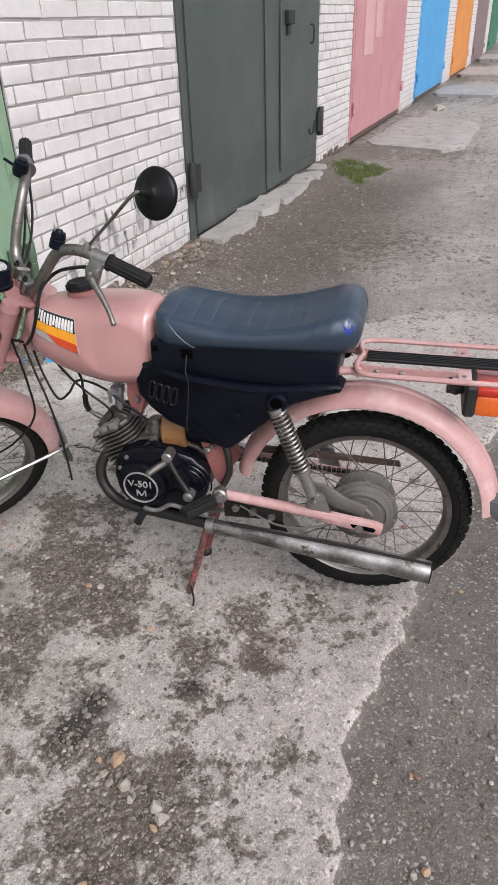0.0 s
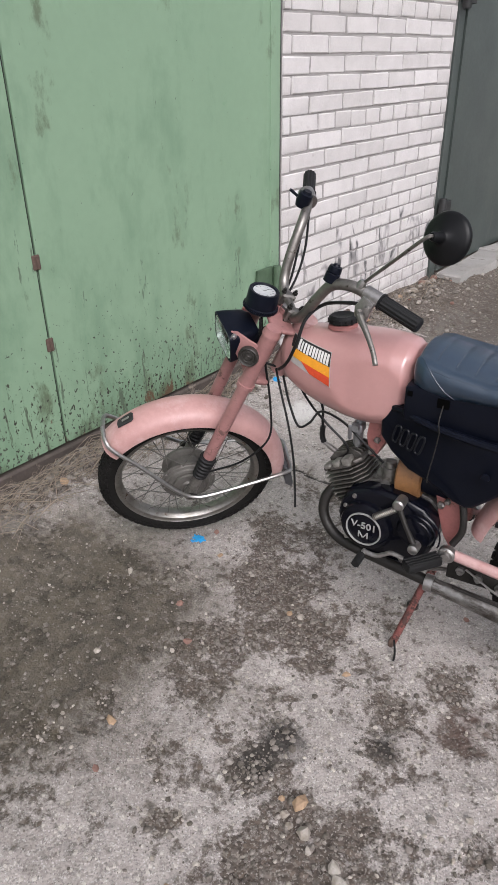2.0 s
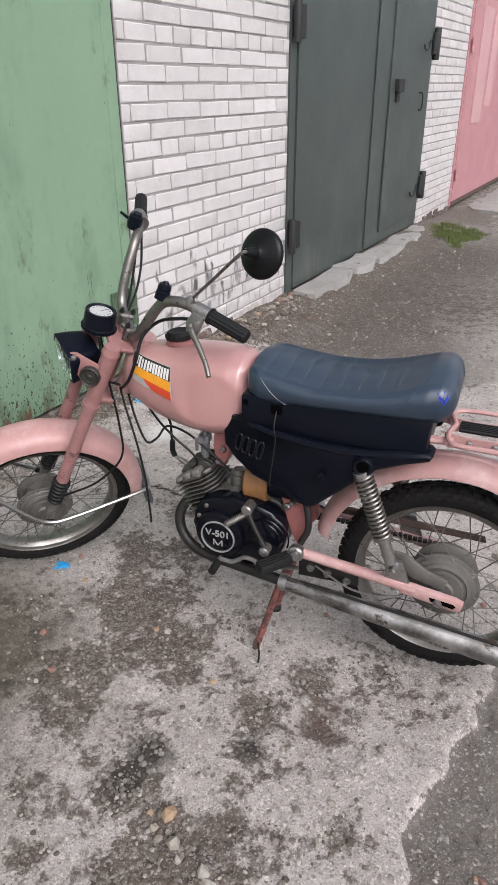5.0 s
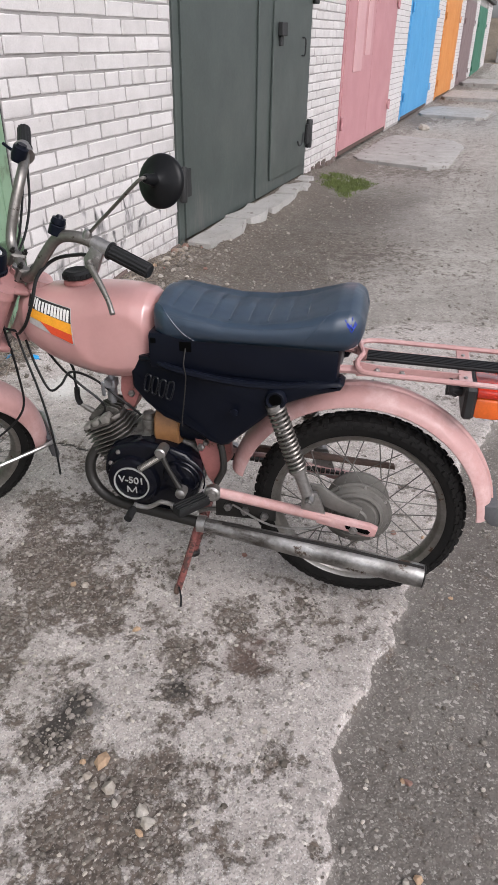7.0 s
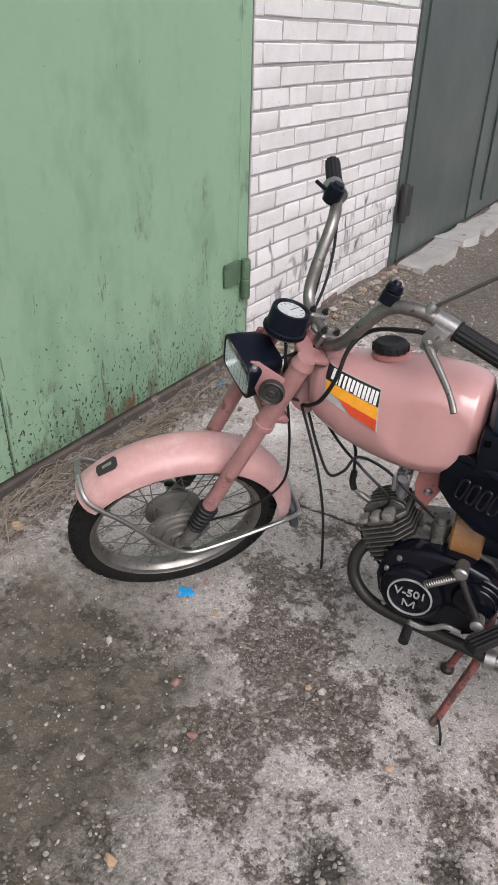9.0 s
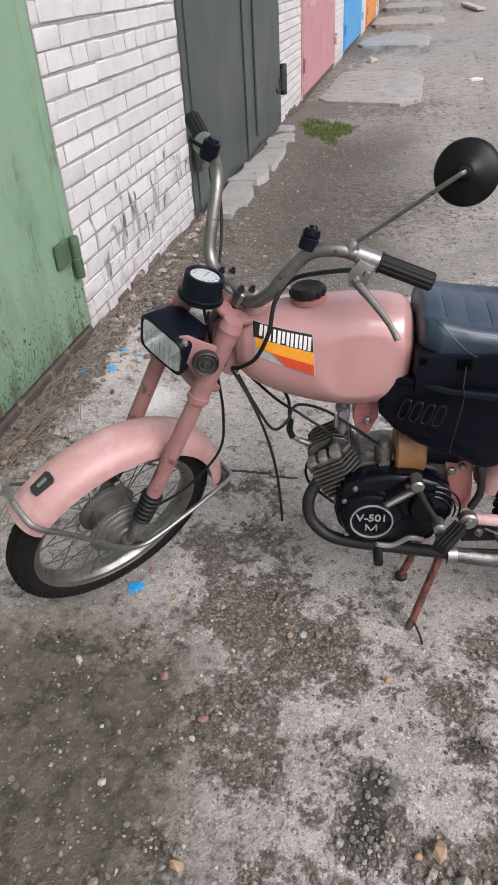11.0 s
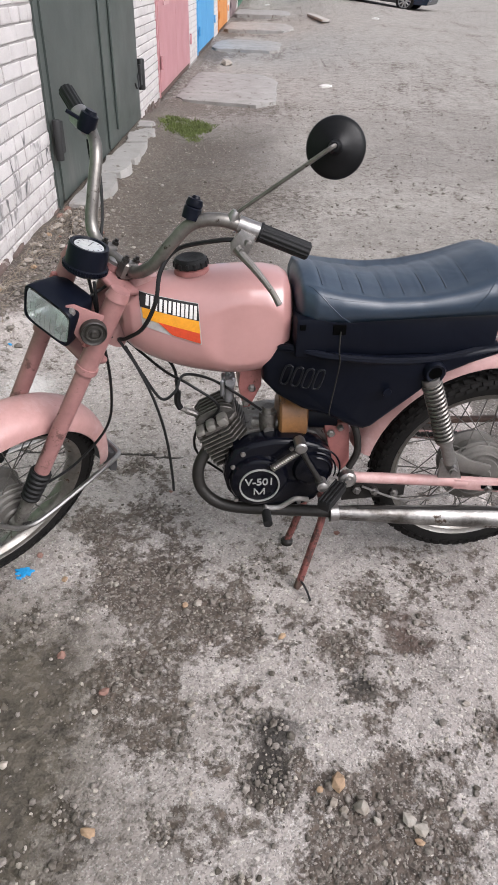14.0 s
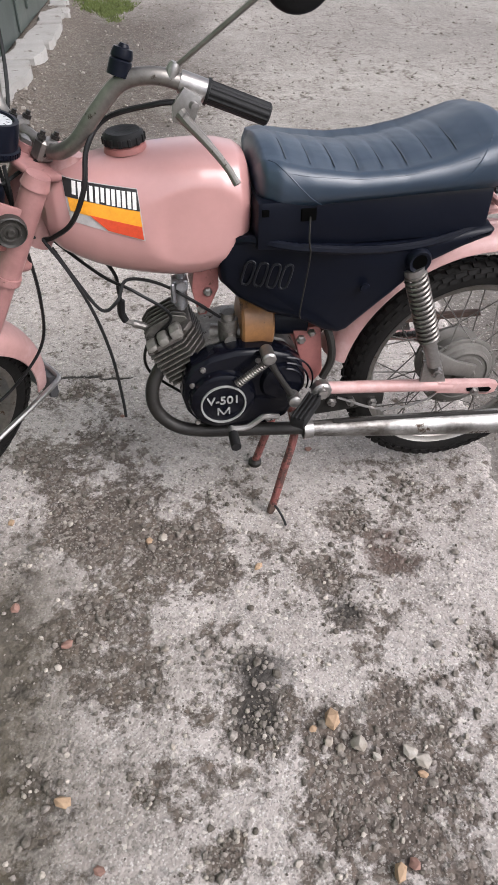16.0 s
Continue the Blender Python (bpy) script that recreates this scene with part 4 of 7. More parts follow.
def dark_gate():
    y0, y1 = 4.335, 7.36
    g = thing("garage_gate", "dark grey steel garage gate with a wicket door and black hinges", "gate", kind="structure")
    z0, z1 = 0.10, 2.25
    part("gate_frame", join(box(WALL - 0.06, WALL + 0.010, y0, y0 + 0.085, z0 - 0.05, z1 + 0.06, 0.002), box(WALL - 0.06, WALL + 0.010, y1 - 0.03, y1, z0 - 0.05, z1 + 0.06),
                            box(WALL - 0.06, WALL + 0.010, y0 + 0.085, y1 - 0.03, z1, z1 + 0.06)), M_GATE_DARK, g)
    # Black strip put in as the shade between frame and leaf.
    part("gap_strip", box(WALL - 0.02, WALL - 0.004, y0 + 0.08, y0 + 0.11, z0, z1), M_GATE_BLACK, g)
    gate_leaf(g, "gate_leaf", y0 + 0.092, 5.83, z0, z1, M_GATE_DARK)
    gate_leaf(g, "gate_leaf", 5.845, y1 - 0.035, z0, z1, M_GATE_DARK)
    x = WALL + 0.024
    part("cover_strip", box(x - 0.002, x + 0.010, 5.80, 5.845, z0 + 0.02, z1 - 0.02, 0.003), M_GATE_DARK, g)
    w = part("wicket_door", box(x - 0.003, x + 0.014, 6.16, 7.22, z0 + 0.10, 1.95, 0.004), M_GATE_DARK, g, "small door within the gate leaf")
    for z in (0.47, 1.70):
        part("hinge", moved(join(lathe([(0, -0.11), (0.022, -0.11), (0.024, -0.1), (0.024, 0.1), (0.022, 0.11), (0, 0.11)], 12, "Z"), box(-0.012, 0.012, 0, 0.10, -0.085, 0.09, 0.003)),
                           pose(x + 0.026, y0 + 0.002, z)), M_GATE_BLACK, g, "heavy black barrel hinge")
        part("hinge", moved(join(lathe([(0, -0.13), (0.03, -0.13), (0.033, -0.12), (0.033, 0.12), (0.03, 0.13), (0, 0.13)], 12, "Z"), box(-0.012, 0.012, -0.10, 0, -0.085, 0.09, 0.003)),
                           pose(x + 0.022, y1 - 0.005, z)), M_GATE_BLACK, g, "heavy black barrel hinge")
        part("hook", tube([(x + 0.016, 7.18, z + 0.02), (x + 0.05, 7.02, z - 0.05), (x + 0.05, 6.92, z - 0.06), (x + 0.04, 6.90, z - 0.02)], 0.008, 6), M_GATE_BLACK, g)
    part("lock_box", join(box(x + 0.012, x + 0.055, 6.26, 6.40, 1.31, 1.41, 0.006), box(x + 0.012, x + 0.035, 6.29, 6.36, 1.24, 1.31, 0.004)), M_GATE_BLACK, g, "black iron lock cover")
    part("handle", tube([(x + 0.012, 6.98, 1.16), (x + 0.045, 6.98, 1.17), (x + 0.045, 6.98, 1.29), (x + 0.012, 6.98, 1.30)], 0.007, 6, 3), M_GATE_BLACK, g)
    return g


green_gate()
dark_gate()
rose_gate = garage_gate(3, 8.76, 12.02, M_GATE_PINK, "faded rose-painted steel garage gate with paler patches")
for y0, y1, z0 in ((9.25, 9.72, 0.95), (9.86, 10.18, 1.12)):
    part("repaint_patch", box(WALL + 0.018, WALL + 0.030, y0, y1, z0, 2.15, 0.002), M_ROSE_PALE, rose_gate, "paler repainted patch")
garage_gate(4, 13.40, 16.98, M_GATE_BLUE, "bright blue steel garage gate")
garage_gate(5, 18.40, 21.9, M_GATE_ORANGE, "orange steel garage gate")
garage_gate(6, 23.3, 27.0, M_GATE_BROWN, "grey-brown steel garage gate")
garage_gate(7, 28.6, 33.0, M_GATE_TEAL, "bottle-green steel garage gate")


# ---- concrete pads and kerb blocks ----
def slab(outline, z, thick, seed, cells=10):
    """A worn concrete pad with a broken edge."""
    pts = []
    for (ax, ay), (bx, by) in zip(outline, outline[1:] + outline[:1]):
        for i in range(cells):
            t = i / cells
            x, y = ax + (bx - ax) * t, ay + (by - ay) * t
            pts.append((x + 0.05 * wob(x, y, 3, seed) + 0.03 * wob(x, y, 9, seed) + 0.012 * wob(x, y, 24, seed), y + 0.045 * wob(y, x, 5, seed + 3) + 0.012 * wob(x, y, 24, seed + 9)))
    k = len(pts)
    cx, cy = sum(p[0] for p in pts) / k, sum(p[1] for p in pts) / k
    rings = []
    for shrink, h in ((1.0, -thick), (1.0, -0.012), (0.965, 0.0), (0.6, 0.002), (0.2, 0.003)):
        rings.append([(cx + (x - cx) * shrink, cy + (y - cy) * shrink, z + h + (0.006 * wob(x, y, 4, seed) if h >= 0 else 0)) for x, y in pts])
    return loft(rings)


for n_, (outline, z) in enumerate(((((-1.80, 9.0), (-0.62, 8.6), (-0.55, 11.2), (-1.75, 11.5)), 0.045),
                                   (((-1.84, 14.9), (-0.50, 14.6), (-0.50, 16.6), (-1.75, 16.8)), 0.07),
                                   (((-1.86, 19.0), (-0.15, 18.8), (-0.15, 21.2), (-1.80, 21.6)), 0.12),
                                   (((-1.86, 23.9), (-0.15, 23.6), (-0.15, 26.2), (-1.80, 26.6)), 0.20))):
    worn = []
    for k_, p in enumerate(outline):
        before, after, cut_ = Vector(outline[k_ - 1]), Vector(outline[(k_ + 1) % 4]), 0.10 + 0.06 * (k_ % 3)
        worn += [tuple(Vector(p).lerp(before, cut_)), tuple(Vector(p).lerp(after, cut_ * 0.8))]
    solid("concrete_pad", slab(worn, z, 0.30, 3.0 + n_), M_CONCRETE, "weathered light concrete pad set in the yard before a gate", "pad", "pads before the gates", "structure")
for n_, (a, b, d) in enumerate(((4.34, 5.12, 0.245), (5.125, 5.62, 0.238), (5.625, 6.20, 0.245), (6.205, 6.62, 0.235), (6.63, 6.90, 0.235), (6.93, 7.22, 0.20))):
    solid("kerb_block", slab([(WALL + 0.045, a), (WALL + d * 0.97, a), (WALL + d, a + 0.03), (WALL + d - 0.008, b - 0.03), (WALL + d * 0.96, b), (WALL + 0.045, b)], 0.112 + 0.012 * (n_ % 2) - 0.006 * n_, 0.16, 11.0 + 1.7 * n_, 4), M_CONCRETE,
          "cracked concrete threshold block at the foot of the dark gate", "kerb", "threshold blocks", "structure")


# ---- moped ----
# its own axes: x ahead, y to its left side, z up; the rear axle is above the origin
MOPED = thing("moped", "old pink moped on its centre stand with a black seat", "moped", at=pose(-0.12, 1.53, 0, 0, 0, 187.6))
CASTER, STEER = 26.7, 46.0
FORK = Matrix.Translation((1.163, 0.036, 0.272)) @ pose(0, 0, 0, 0, -CASTER, 0) @ pose(0, 0, 0, 0, 0, STEER)


def front(x, y, z):
    return FORK @ Vector((x, y, z))


def wheel(name, m, label, knobs, drum):
    w = part(name, lathe([(0.2165, -0.024), (0.2185, -0.026), (0.2185, -0.022), (0.209, -0.019), (0.202, -0.010), (0.2005, 0.0), (0.202, 0.010), (0.209, 0.019), (0.2185, 0.022), (0.2185, 0.026), (0.2165, 0.024),
                          (0.206, 0.021), (0.198, 0.011), (0.1965, 0.0), (0.198, -0.011), (0.206, -0.021)], 72, closed=True), M_RIM, MOPED, label, m)
    prof = [(0.212, -0.021), (0.222, -0.027), (0.236, -0.031), (0.248, -0.030), (0.257, -0.024), (0.2615, -0.013), (0.263, 0.0), (0.2615, 0.013), (0.257, 0.024), (0.248, 0.030), (0.236, 0.031), (0.222, 0.027), (0.212, 0.021)]
    part("tyre", lathe(prof, 80), M_RUBBER, w, "dusty black tyre")
    blocks = []
    for i in range(knobs):
        a = 360.0 * i / knobs
        for y, tilt, r, off in ((0.0, 0, 0.2615, 0.0), (0.0165, 38, 0.2590, 0.5), (-0.0165, -38, 0.2590, 0.5), (0.0262, 66, 0.2512, 0.0), (-0.0262, -66, 0.2512, 0.0), (0.0292, 80, 0.2440, 0.5), (-0.0292, -80, 0.2440, 0.5)):
            turn = pose(0, 0, 0, 0, a + off * 360.0 / knobs, 0)
            blocks.append(moved(box(-0.0082, 0.0082, -0.0050, 0.0050, -0.003, 0.0046), turn @ pose(0, y, r, -tilt, 0, 0)))
    part("tread", join(*blocks), M_RUBBER, w, smooth=0)
    hub = [(0.0, -0.062), (0.030, -0.062), (0.034, -0.05), (0.070, -0.046), (0.078, -0.040), (0.080, -0.030), (0.074, -0.026), (0.060, -0.022), (0.058, 0.0), (0.060, 0.018),
           (0.078, 0.024), (0.088, 0.026), (0.089, 0.031), (0.085, 0.033), (0.080, 0.033), (0.078, 0.037), (0.070, 0.040), (0.068, 0.046), (0.061, 0.049), (0.059, 0.046), (0.052, 0.046), (0.050, 0.053), (0.030, 0.056), (0.026, 0.062), (0.0, 0.062)]
    h = part("hub", lathe([(r * drum, y) for r, y in hub], 48), M_HUB, w, "oxidised cast aluminium drum hub")
    part("axle", join(rod((0, -0.10, 0), (0, 0.10, 0), 0.006), lathe([(0, 0.075), (0.011, 0.075), (0.011, 0.088), (0, 0.088)], 6), lathe([(0, -0.088), (0.011, -0.088), (0.011, -0.075), (0, -0.075)], 6)), M_STEEL, w)
    for k in range(8):
        a = 2 * math.pi * k / 8 + 0.2
        part("bolt", moved(lathe([(0, 0), (0.004, 0), (0.0035, 0.003), (0, 0.003)], 6), pose(0.082 * drum * math.cos(a), 0.032, 0.082 * drum * math.sin(a))), M_STEEL, w)
    base = None
    for k in range(36):
        a = 2 * math.pi * k / 36
        side = 1 if k % 2 else -1
        b = a + (0.55 if (k // 2) % 2 else -0.55)
        ra, ya = 0.079 * drum, (0.034 if side > 0 else -0.036)
        p, q = Vector((ra * math.cos(b), ya, ra * math.sin(b))), Vector((0.200 * math.cos(a), 0.004 * side, 0.200 * math.sin(a)))
        part("spoke", rod(p, q, 0.0015, 5), M_SPOKE, w)
    return w


REAR = wheel("rear_wheel", pose(-0.006, 0, 0.289), "spoked rear wheel with a steel rim", 58, 1.0)
FRONT = wheel("front_wheel", FORK @ pose(0, 0, 0), "spoked front wheel turned to the side", 64, 0.92)


def fender(radius, a0, a1, half, drop, thick=0.0022, seg=40, skirt=0.0):
    """A mudguard: an arched strip bent round the wheel, rolled at its edges."""
    arch = []
    for i in range(11):
        t = -1 + 2 * i / 10
        arch.append((half * math.sin(t * math.pi / 2) * (1.0), radius - drop * (1 - math.cos(t * math.pi / 2)) - skirt * abs(t) ** 6))
    ring_out = arch
    prof = [(r, y) for y, r in ring_out] + [(r - thick, y * 0.965) for y, r in ring_out[::-1]]
    return lathe(prof, seg, "Y", True, (a0, a1))


# rear mudguard, flap and rack
part("rear_fender", moved(fender(0.326, 12, 176, 0.056, 0.036, seg=56), pose(0.0, 0, 0.308)), M_PINK, MOPED, "long pink steel rear mudguard")
part("fender_rib", moved(lathe([(0.3255, -0.010), (0.3295, -0.006), (0.3305, 0.0), (0.3295, 0.006), (0.3255, 0.010)], 40, "Y", False, (60, 172)), pose(0, 0, 0.308)), M_PINK, MOPED)
part("mud_flap", prism([(-0.285, 0.375), (-0.333, 0.372), (-0.350, 0.318), (-0.325, 0.318), (-0.297, 0.345)], -0.048, 0.048, 0.002), M_FLAP, MOPED, "grey rubber mud flap")
Z_RACK = 0.702
rail = [(0.02, 0.0, Z_RACK + 0.004), (0.03, 0.05, Z_RACK + 0.004), (0.022, 0.083, Z_RACK), (-0.01, 0.094, Z_RACK), (-0.10, 0.095, Z_RACK), (-0.22, 0.095, Z_RACK), (-0.34, 0.093, Z_RACK), (-0.375, 0.075, Z_RACK), (-0.385, 0.0, Z_RACK)]
part("rack_rail", join(tube(rail, 0.0062, 8), tube([(x, -y, z) for x, y, z in rail], 0.0062, 8)), M_PINK, MOPED, "pink tubular luggage rack rail")
for x in (-0.20, -0.335):
    bar = part("rack_crossbar", box(x - 0.014, x + 0.014, -0.094, 0.094, Z_RACK - 0.008, Z_RACK - 0.0035, 0.001), M_PINK, MOPED)
    for y in (-0.06, 0.06):
        part("bolt", lathe([(0, 0), (0.005, 0), (0.004, 0.003), (0, 0.003)], 8, "Z"), M_STEEL, bar, m=pose(x, y, Z_RACK - 0.003))
part("rack_strip", box(-0.37, 0.012, -0.022, 0.022, Z_RACK - 0.003, Z_RACK + 0.005, 0.002), M_GRIP, MOPED, "black ribbed rubber strip")
for k in range(5):
    part("strip_rib", box(-0.368, 0.010, -0.018 + k * 0.008, -0.014 + k * 0.008, Z_RACK + 0.004, Z_RACK + 0.0075), M_GRIP, MOPED, smooth=0)
plate = part("rack_bracket", join(prism([(0.04, 0.705), (0.03, 0.670), (-0.19, 0.688), (-0.19, 0.700), (-0.02, 0.699)], 0.040, 0.045, 0.0), prism([(0.04, 0.705), (0.03, 0.670), (-0.19, 0.688), (-0.19, 0.700), (-0.02, 0.699)], -0.045, -0.040, 0.0)), M_PINK, MOPED)
for x in (-0.015, -0.068):
    part("bolt", moved(lathe([(0, 0), (0.007, 0), (0.007, 0.005), (0.004, 0.008), (0, 0.008)], 6), pose(x, 0.045, 0.688)), M_STEEL, plate)
lamp = part("tail_light", join(box(-0.232, -0.206, -0.058, 0.058, 0.598, 0.674, 0.006), rod((-0.21, 0, 0.64), (-0.17, 0, 0.64), 0.012), tube([(-0.19, 0.03, 0.642), (-0.175, 0.050, 0.66), (-0.172, 0.050, 0.69)], 0.004, 6)), M_GATE_BLACK, MOPED, "black tail lamp housing")
part("lens", box(-0.288, -0.230, -0.055, 0.055, 0.602, 0.652, 0.008, 2), M_ORANGE, lamp, "orange lens")
part("lens", box(-0.286, -0.230, -0.056, 0.056, 0.652, 0.671, 0.006, 2), M_RED, lamp, "red lens")

# frame, swing arm, suspension
part("backbone", join(tube([(0.775, 0, 0.775), (0.70, 0, 0.705), (0.55, 0, 0.635), (0.38, 0, 0.62), (0.20, 0, 0.66)], 0.021, 12), tube([(0.80, 0, 0.70), (0.70, 0, 0.665), (0.57, 0, 0.62)], 0.016, 10)), M_PINK, MOPED, "pink steel backbone tube")
part("head_tube", rod((0.862, 0, 0.665), (0.785, 0, 0.818), 0.027, 16), M_PINK, MOPED)
for y in (0.062, -0.062):
    part("seat_rail", tube([(0.42, y * 0.8, 0.63), (0.25, y, 0.672), (0.08, y, 0.690), (0.02, y * 0.8, 0.688)], 0.010, 8), M_PINK, MOPED)
part("engine_hanger", prism([(0.545, 0.615), (0.590, 0.62), (0.597, 0.56), (0.585, 0.505), (0.570, 0.505), (0.545, 0.56)], -0.030, 0.034, 0.003), M_PINK_DIRTY, MOPED, "pink steel engine hanger")
for x, z in ((0.567, 0.556), (0.580, 0.520)):
    part("hanger_bolt", moved(lathe([(0, 0), (0.009, 0), (0.009, 0.006), (0.005, 0.010), (0, 0.010)], 6), pose(x, 0.034, z)), M_STEEL, MOPED)
part("frame_gusset", prism([(0.402, 0.466), (0.345, 0.472), (0.338, 0.42), (0.332, 0.355), (0.352, 0.330), (0.372, 0.36), (0.388, 0.41)], 0.040, 0.062, 0.004), M_PINK_DIRTY, MOPED, "scuffed pink frame gusset plate")
part("frame_gusset", prism([(0.402, 0.466), (0.345, 0.472), (0.338, 0.42), (0.332, 0.355), (0.352, 0.330), (0.372, 0.36), (0.388, 0.41)], -0.062, -0.040, 0.004), M_PINK_DIRTY, MOPED)
part("drain_hose", tube([(0.336, 0.072, 0.475), (0.326, 0.080, 0.440), (0.324, 0.084, 0.400), (0.340, 0.088, 0.362)], 0.0085, 10), M_PIPE, MOPED, "dark bent drain hose")
part("gusset_bolt", moved(lathe([(0, 0), (0.010, 0), (0.010, 0.006), (0.006, 0.010), (0, 0.010)], 6), pose(0.385, 0.062, 0.445)), M_STEEL, MOPED)
part("gusset_bolt", moved(lathe([(0, 0), (0.008, 0), (0.008, 0.006), (0.005, 0.010), (0, 0.010)], 6), pose(0.368, 0.075, 0.468)), M_STEEL, MOPED)
for s in (1, -1):
    arm = part("swing_arm", join(tube([(0.345, 0.098 * s, 0.342), (0.20, 0.100 * s, 0.328), (0.05, 0.101 * s, 0.312)], 0.0135, 12), prism([(0.085, 0.328), (0.085, 0.300), (-0.040, 0.280), (-0.058, 0.284), (-0.062, 0.305), (-0.045, 0.312)], 0.092 * s, 0.112 * s, 0.004)), M_PINK, MOPED, "pink swing arm tube")
    # No slot is cut; a black plate stands for its shade.
    part("axle_slot", prism([(0.016, 0.307), (0.012, 0.297), (-0.040, 0.289), (-0.046, 0.296), (-0.040, 0.302)], min(0.110 * s, 0.1128 * s), max(0.110 * s, 0.1128 * s), 0.0), M_RECESS_SHADE, arm, "black plate painted as the shaded axle slot")
    part("pivot_nut", moved(lathe([(0, -0.004), (0.021, -0.004), (0.021, 0.012), (0.016, 0.016), (0.010, 0.016), (0.010, 0.022), (0, 0.022)], 16), pose(0.345, 0.100 * s, 0.342) @ Matrix.Diagonal((1, s, 1, 1))), M_STEEL, arm)
    part("axle_adjuster", join(box(-0.045, 0.005, 0.100 * s - 0.008, 0.100 * s + 0.012, 0.284, 0.300, 0.002), moved(lathe([(0, 0), (0.011, 0), (0.011, 0.009), (0.006, 0.009), (0.006, 0.016), (0, 0.016)], 6), pose(-0.005, 0.106 * s, 0.296))), M_STEEL, arm)
    part("shock_bracket", prism([(0.125, 0.385), (0.088, 0.385), (0.060, 0.312), (0.125, 0.322)], 0.098 * s, 0.106 * s, 0.001), M_STEEL, arm)
    top, bot = Vector((0.202, 0.120 * s, 0.628)), Vector((0.104, 0.120 * s, 0.370))
    d = (bot - top)
    shock = part("shock_absorber", join(rod(top, top + d * 0.62, 0.009, 10), rod(top + d * 0.60, top + d * 0.93, 0.0145, 14), rod(top + d * 0.66, top + d * 0.69, 0.021, 16), rod(top + d * 0.04, top + d * 0.10, 0.021, 16)), M_STEEL, MOPED, "grey shock absorber with an open coil spring")
    helix = []
    side = d.orthogonal().normalized()
    up = d.normalized().cross(side)
    for i in range(14 * 15 + 1):
        a, t = 2 * math.pi * i / 14, 0.08 + 0.60 * i / (14 * 15)
        helix.append(top + d * t + (side * math.cos(a) + up * math.sin(a)) * 0.0195)
    part("spring", tube(helix, 0.0036, 6, 1), M_BARE, shock, "grey coil spring")
    part("bolt", moved(lathe([(0, -0.02), (0.012, -0.02), (0.012, 0.014), (0.008, 0.014), (0.008, 0.021), (0, 0.021)], 8), pose(*bot) @ Matrix.Diagonal((1, s, 1, 1))), M_STEEL, shock)
    part("shock_eye", moved(lathe([(0.009, 0.012), (0.018, 0.014), (0.023, 0.008), (0.023, -0.016), (0.009, -0.016)], 20, closed=True), pose(0.194, 0.120 * s, 0.632) @ Matrix.Diagonal((1, s, 1, 1))), M_BLACK, shock)
part("brake_arm", prism([(0.118, 0.388), (0.085, 0.386), (0.030, 0.352), (-0.020, 0.335), (-0.010, 0.305), (0.060, 0.322), (0.112, 0.350)], 0.066, 0.078, 0.004), M_HUB, MOPED, "dull grey cast brake arm")
part("chain_guard", prism([(0.30, 0.385), (0.10, 0.385), (-0.085, 0.380), (-0.09, 0.368), (0.10, 0.369), (0.30, 0.368)], -0.082, -0.066, 0.003), M_RUST, MOPED, "rust-brown chain guard")
part("chain", join(*[box(0.36 - 0.0127 * k - 0.005, 0.36 - 0.0127 * k + 0.005, -0.076 - 0.002 * (k % 2), -0.066 + 0.002 * (k % 2), 0.342 - 0.0005 * k, 0.350 - 0.0005 * k) for k in range(30)]), M_PIPE, MOPED, "oily drive chain", smooth=0)
foot_plate = part("foot_bracket", prism([(0.345, 0.315), (0.19, 0.292), (0.19, 0.262), (0.345, 0.255)], 0.072, 0.080, 0.002), M_PIPE, MOPED, "dark steel bracket with bolts")
for x, z in ((0.268, 0.284), (0.218, 0.276), (0.312, 0.29)):
    part("bolt", moved(lathe([(0, 0), (0.011, 0), (0.011, 0.008), (0.006, 0.008), (0.006, 0.016), (0, 0.016)], 6), pose(x, 0.080, z)), M_STEEL, foot_plate)

# tank
TANK = [(0.487, 0.690, 0.760, 0.035), (0.489, 0.660, 0.785, 0.058), (0.496, 0.636, 0.803, 0.075), (0.511, 0.618, 0.813, 0.087), (0.540, 0.603, 0.819, 0.095), (0.580, 0.596, 0.821, 0.098), (0.615, 0.595, 0.820, 0.097),
        (0.650, 0.598, 0.818, 0.093), (0.690, 0.605, 0.815, 0.087), (0.725, 0.614, 0.811, 0.082), (0.760, 0.626, 0.806, 0.076), (0.790, 0.640, 0.800, 0.068), (0.815, 0.655, 0.792, 0.060), (0.832, 0.672, 0.782, 0.048), (0.841, 0.700, 0.765, 0.030)]


def tank_at(x):
    xs = [s[0] for s in TANK]
    return [float(np.interp(x, xs, [s[k] for s in TANK])) for k in (1, 2, 3)]


def knee_flat(x, z, y):
    """The tank's flank, pressed flat where the knee goes."""
    inside = smooth_step(1.28, 0.72, math.hypot((x - 0.578) / 0.080, (z - 0.698) / 0.084))
    return y - inside * (0.0025 + 0.7 * max(0.0, y - 0.085))


def tank_side(x, z, off=0.0):
    """A place on the tank's left side."""
    lo, hi, w = tank_at(x)
    t = min(1.0, abs((z - (lo + hi) / 2) / ((hi - lo) / 2)))
    return Vector((x, knee_flat(x, z, w * (1 - t ** 2.45) ** (1 / 2.45)) + off, z))


def tank_ring(x, lo, hi, w, k=112):
    out = []
    for i in range(k):
        a = 2 * math.pi * i / k
        c, s = math.cos(a), math.sin(a)
        z = (lo + hi) / 2 + (hi - lo) / 2 * math.copysign(abs(s) ** (2 / 2.45), s)
        out.append((x, math.copysign(knee_flat(x, z, w * abs(c) ** (2 / 2.45)), c), z))
    return out


rings = []
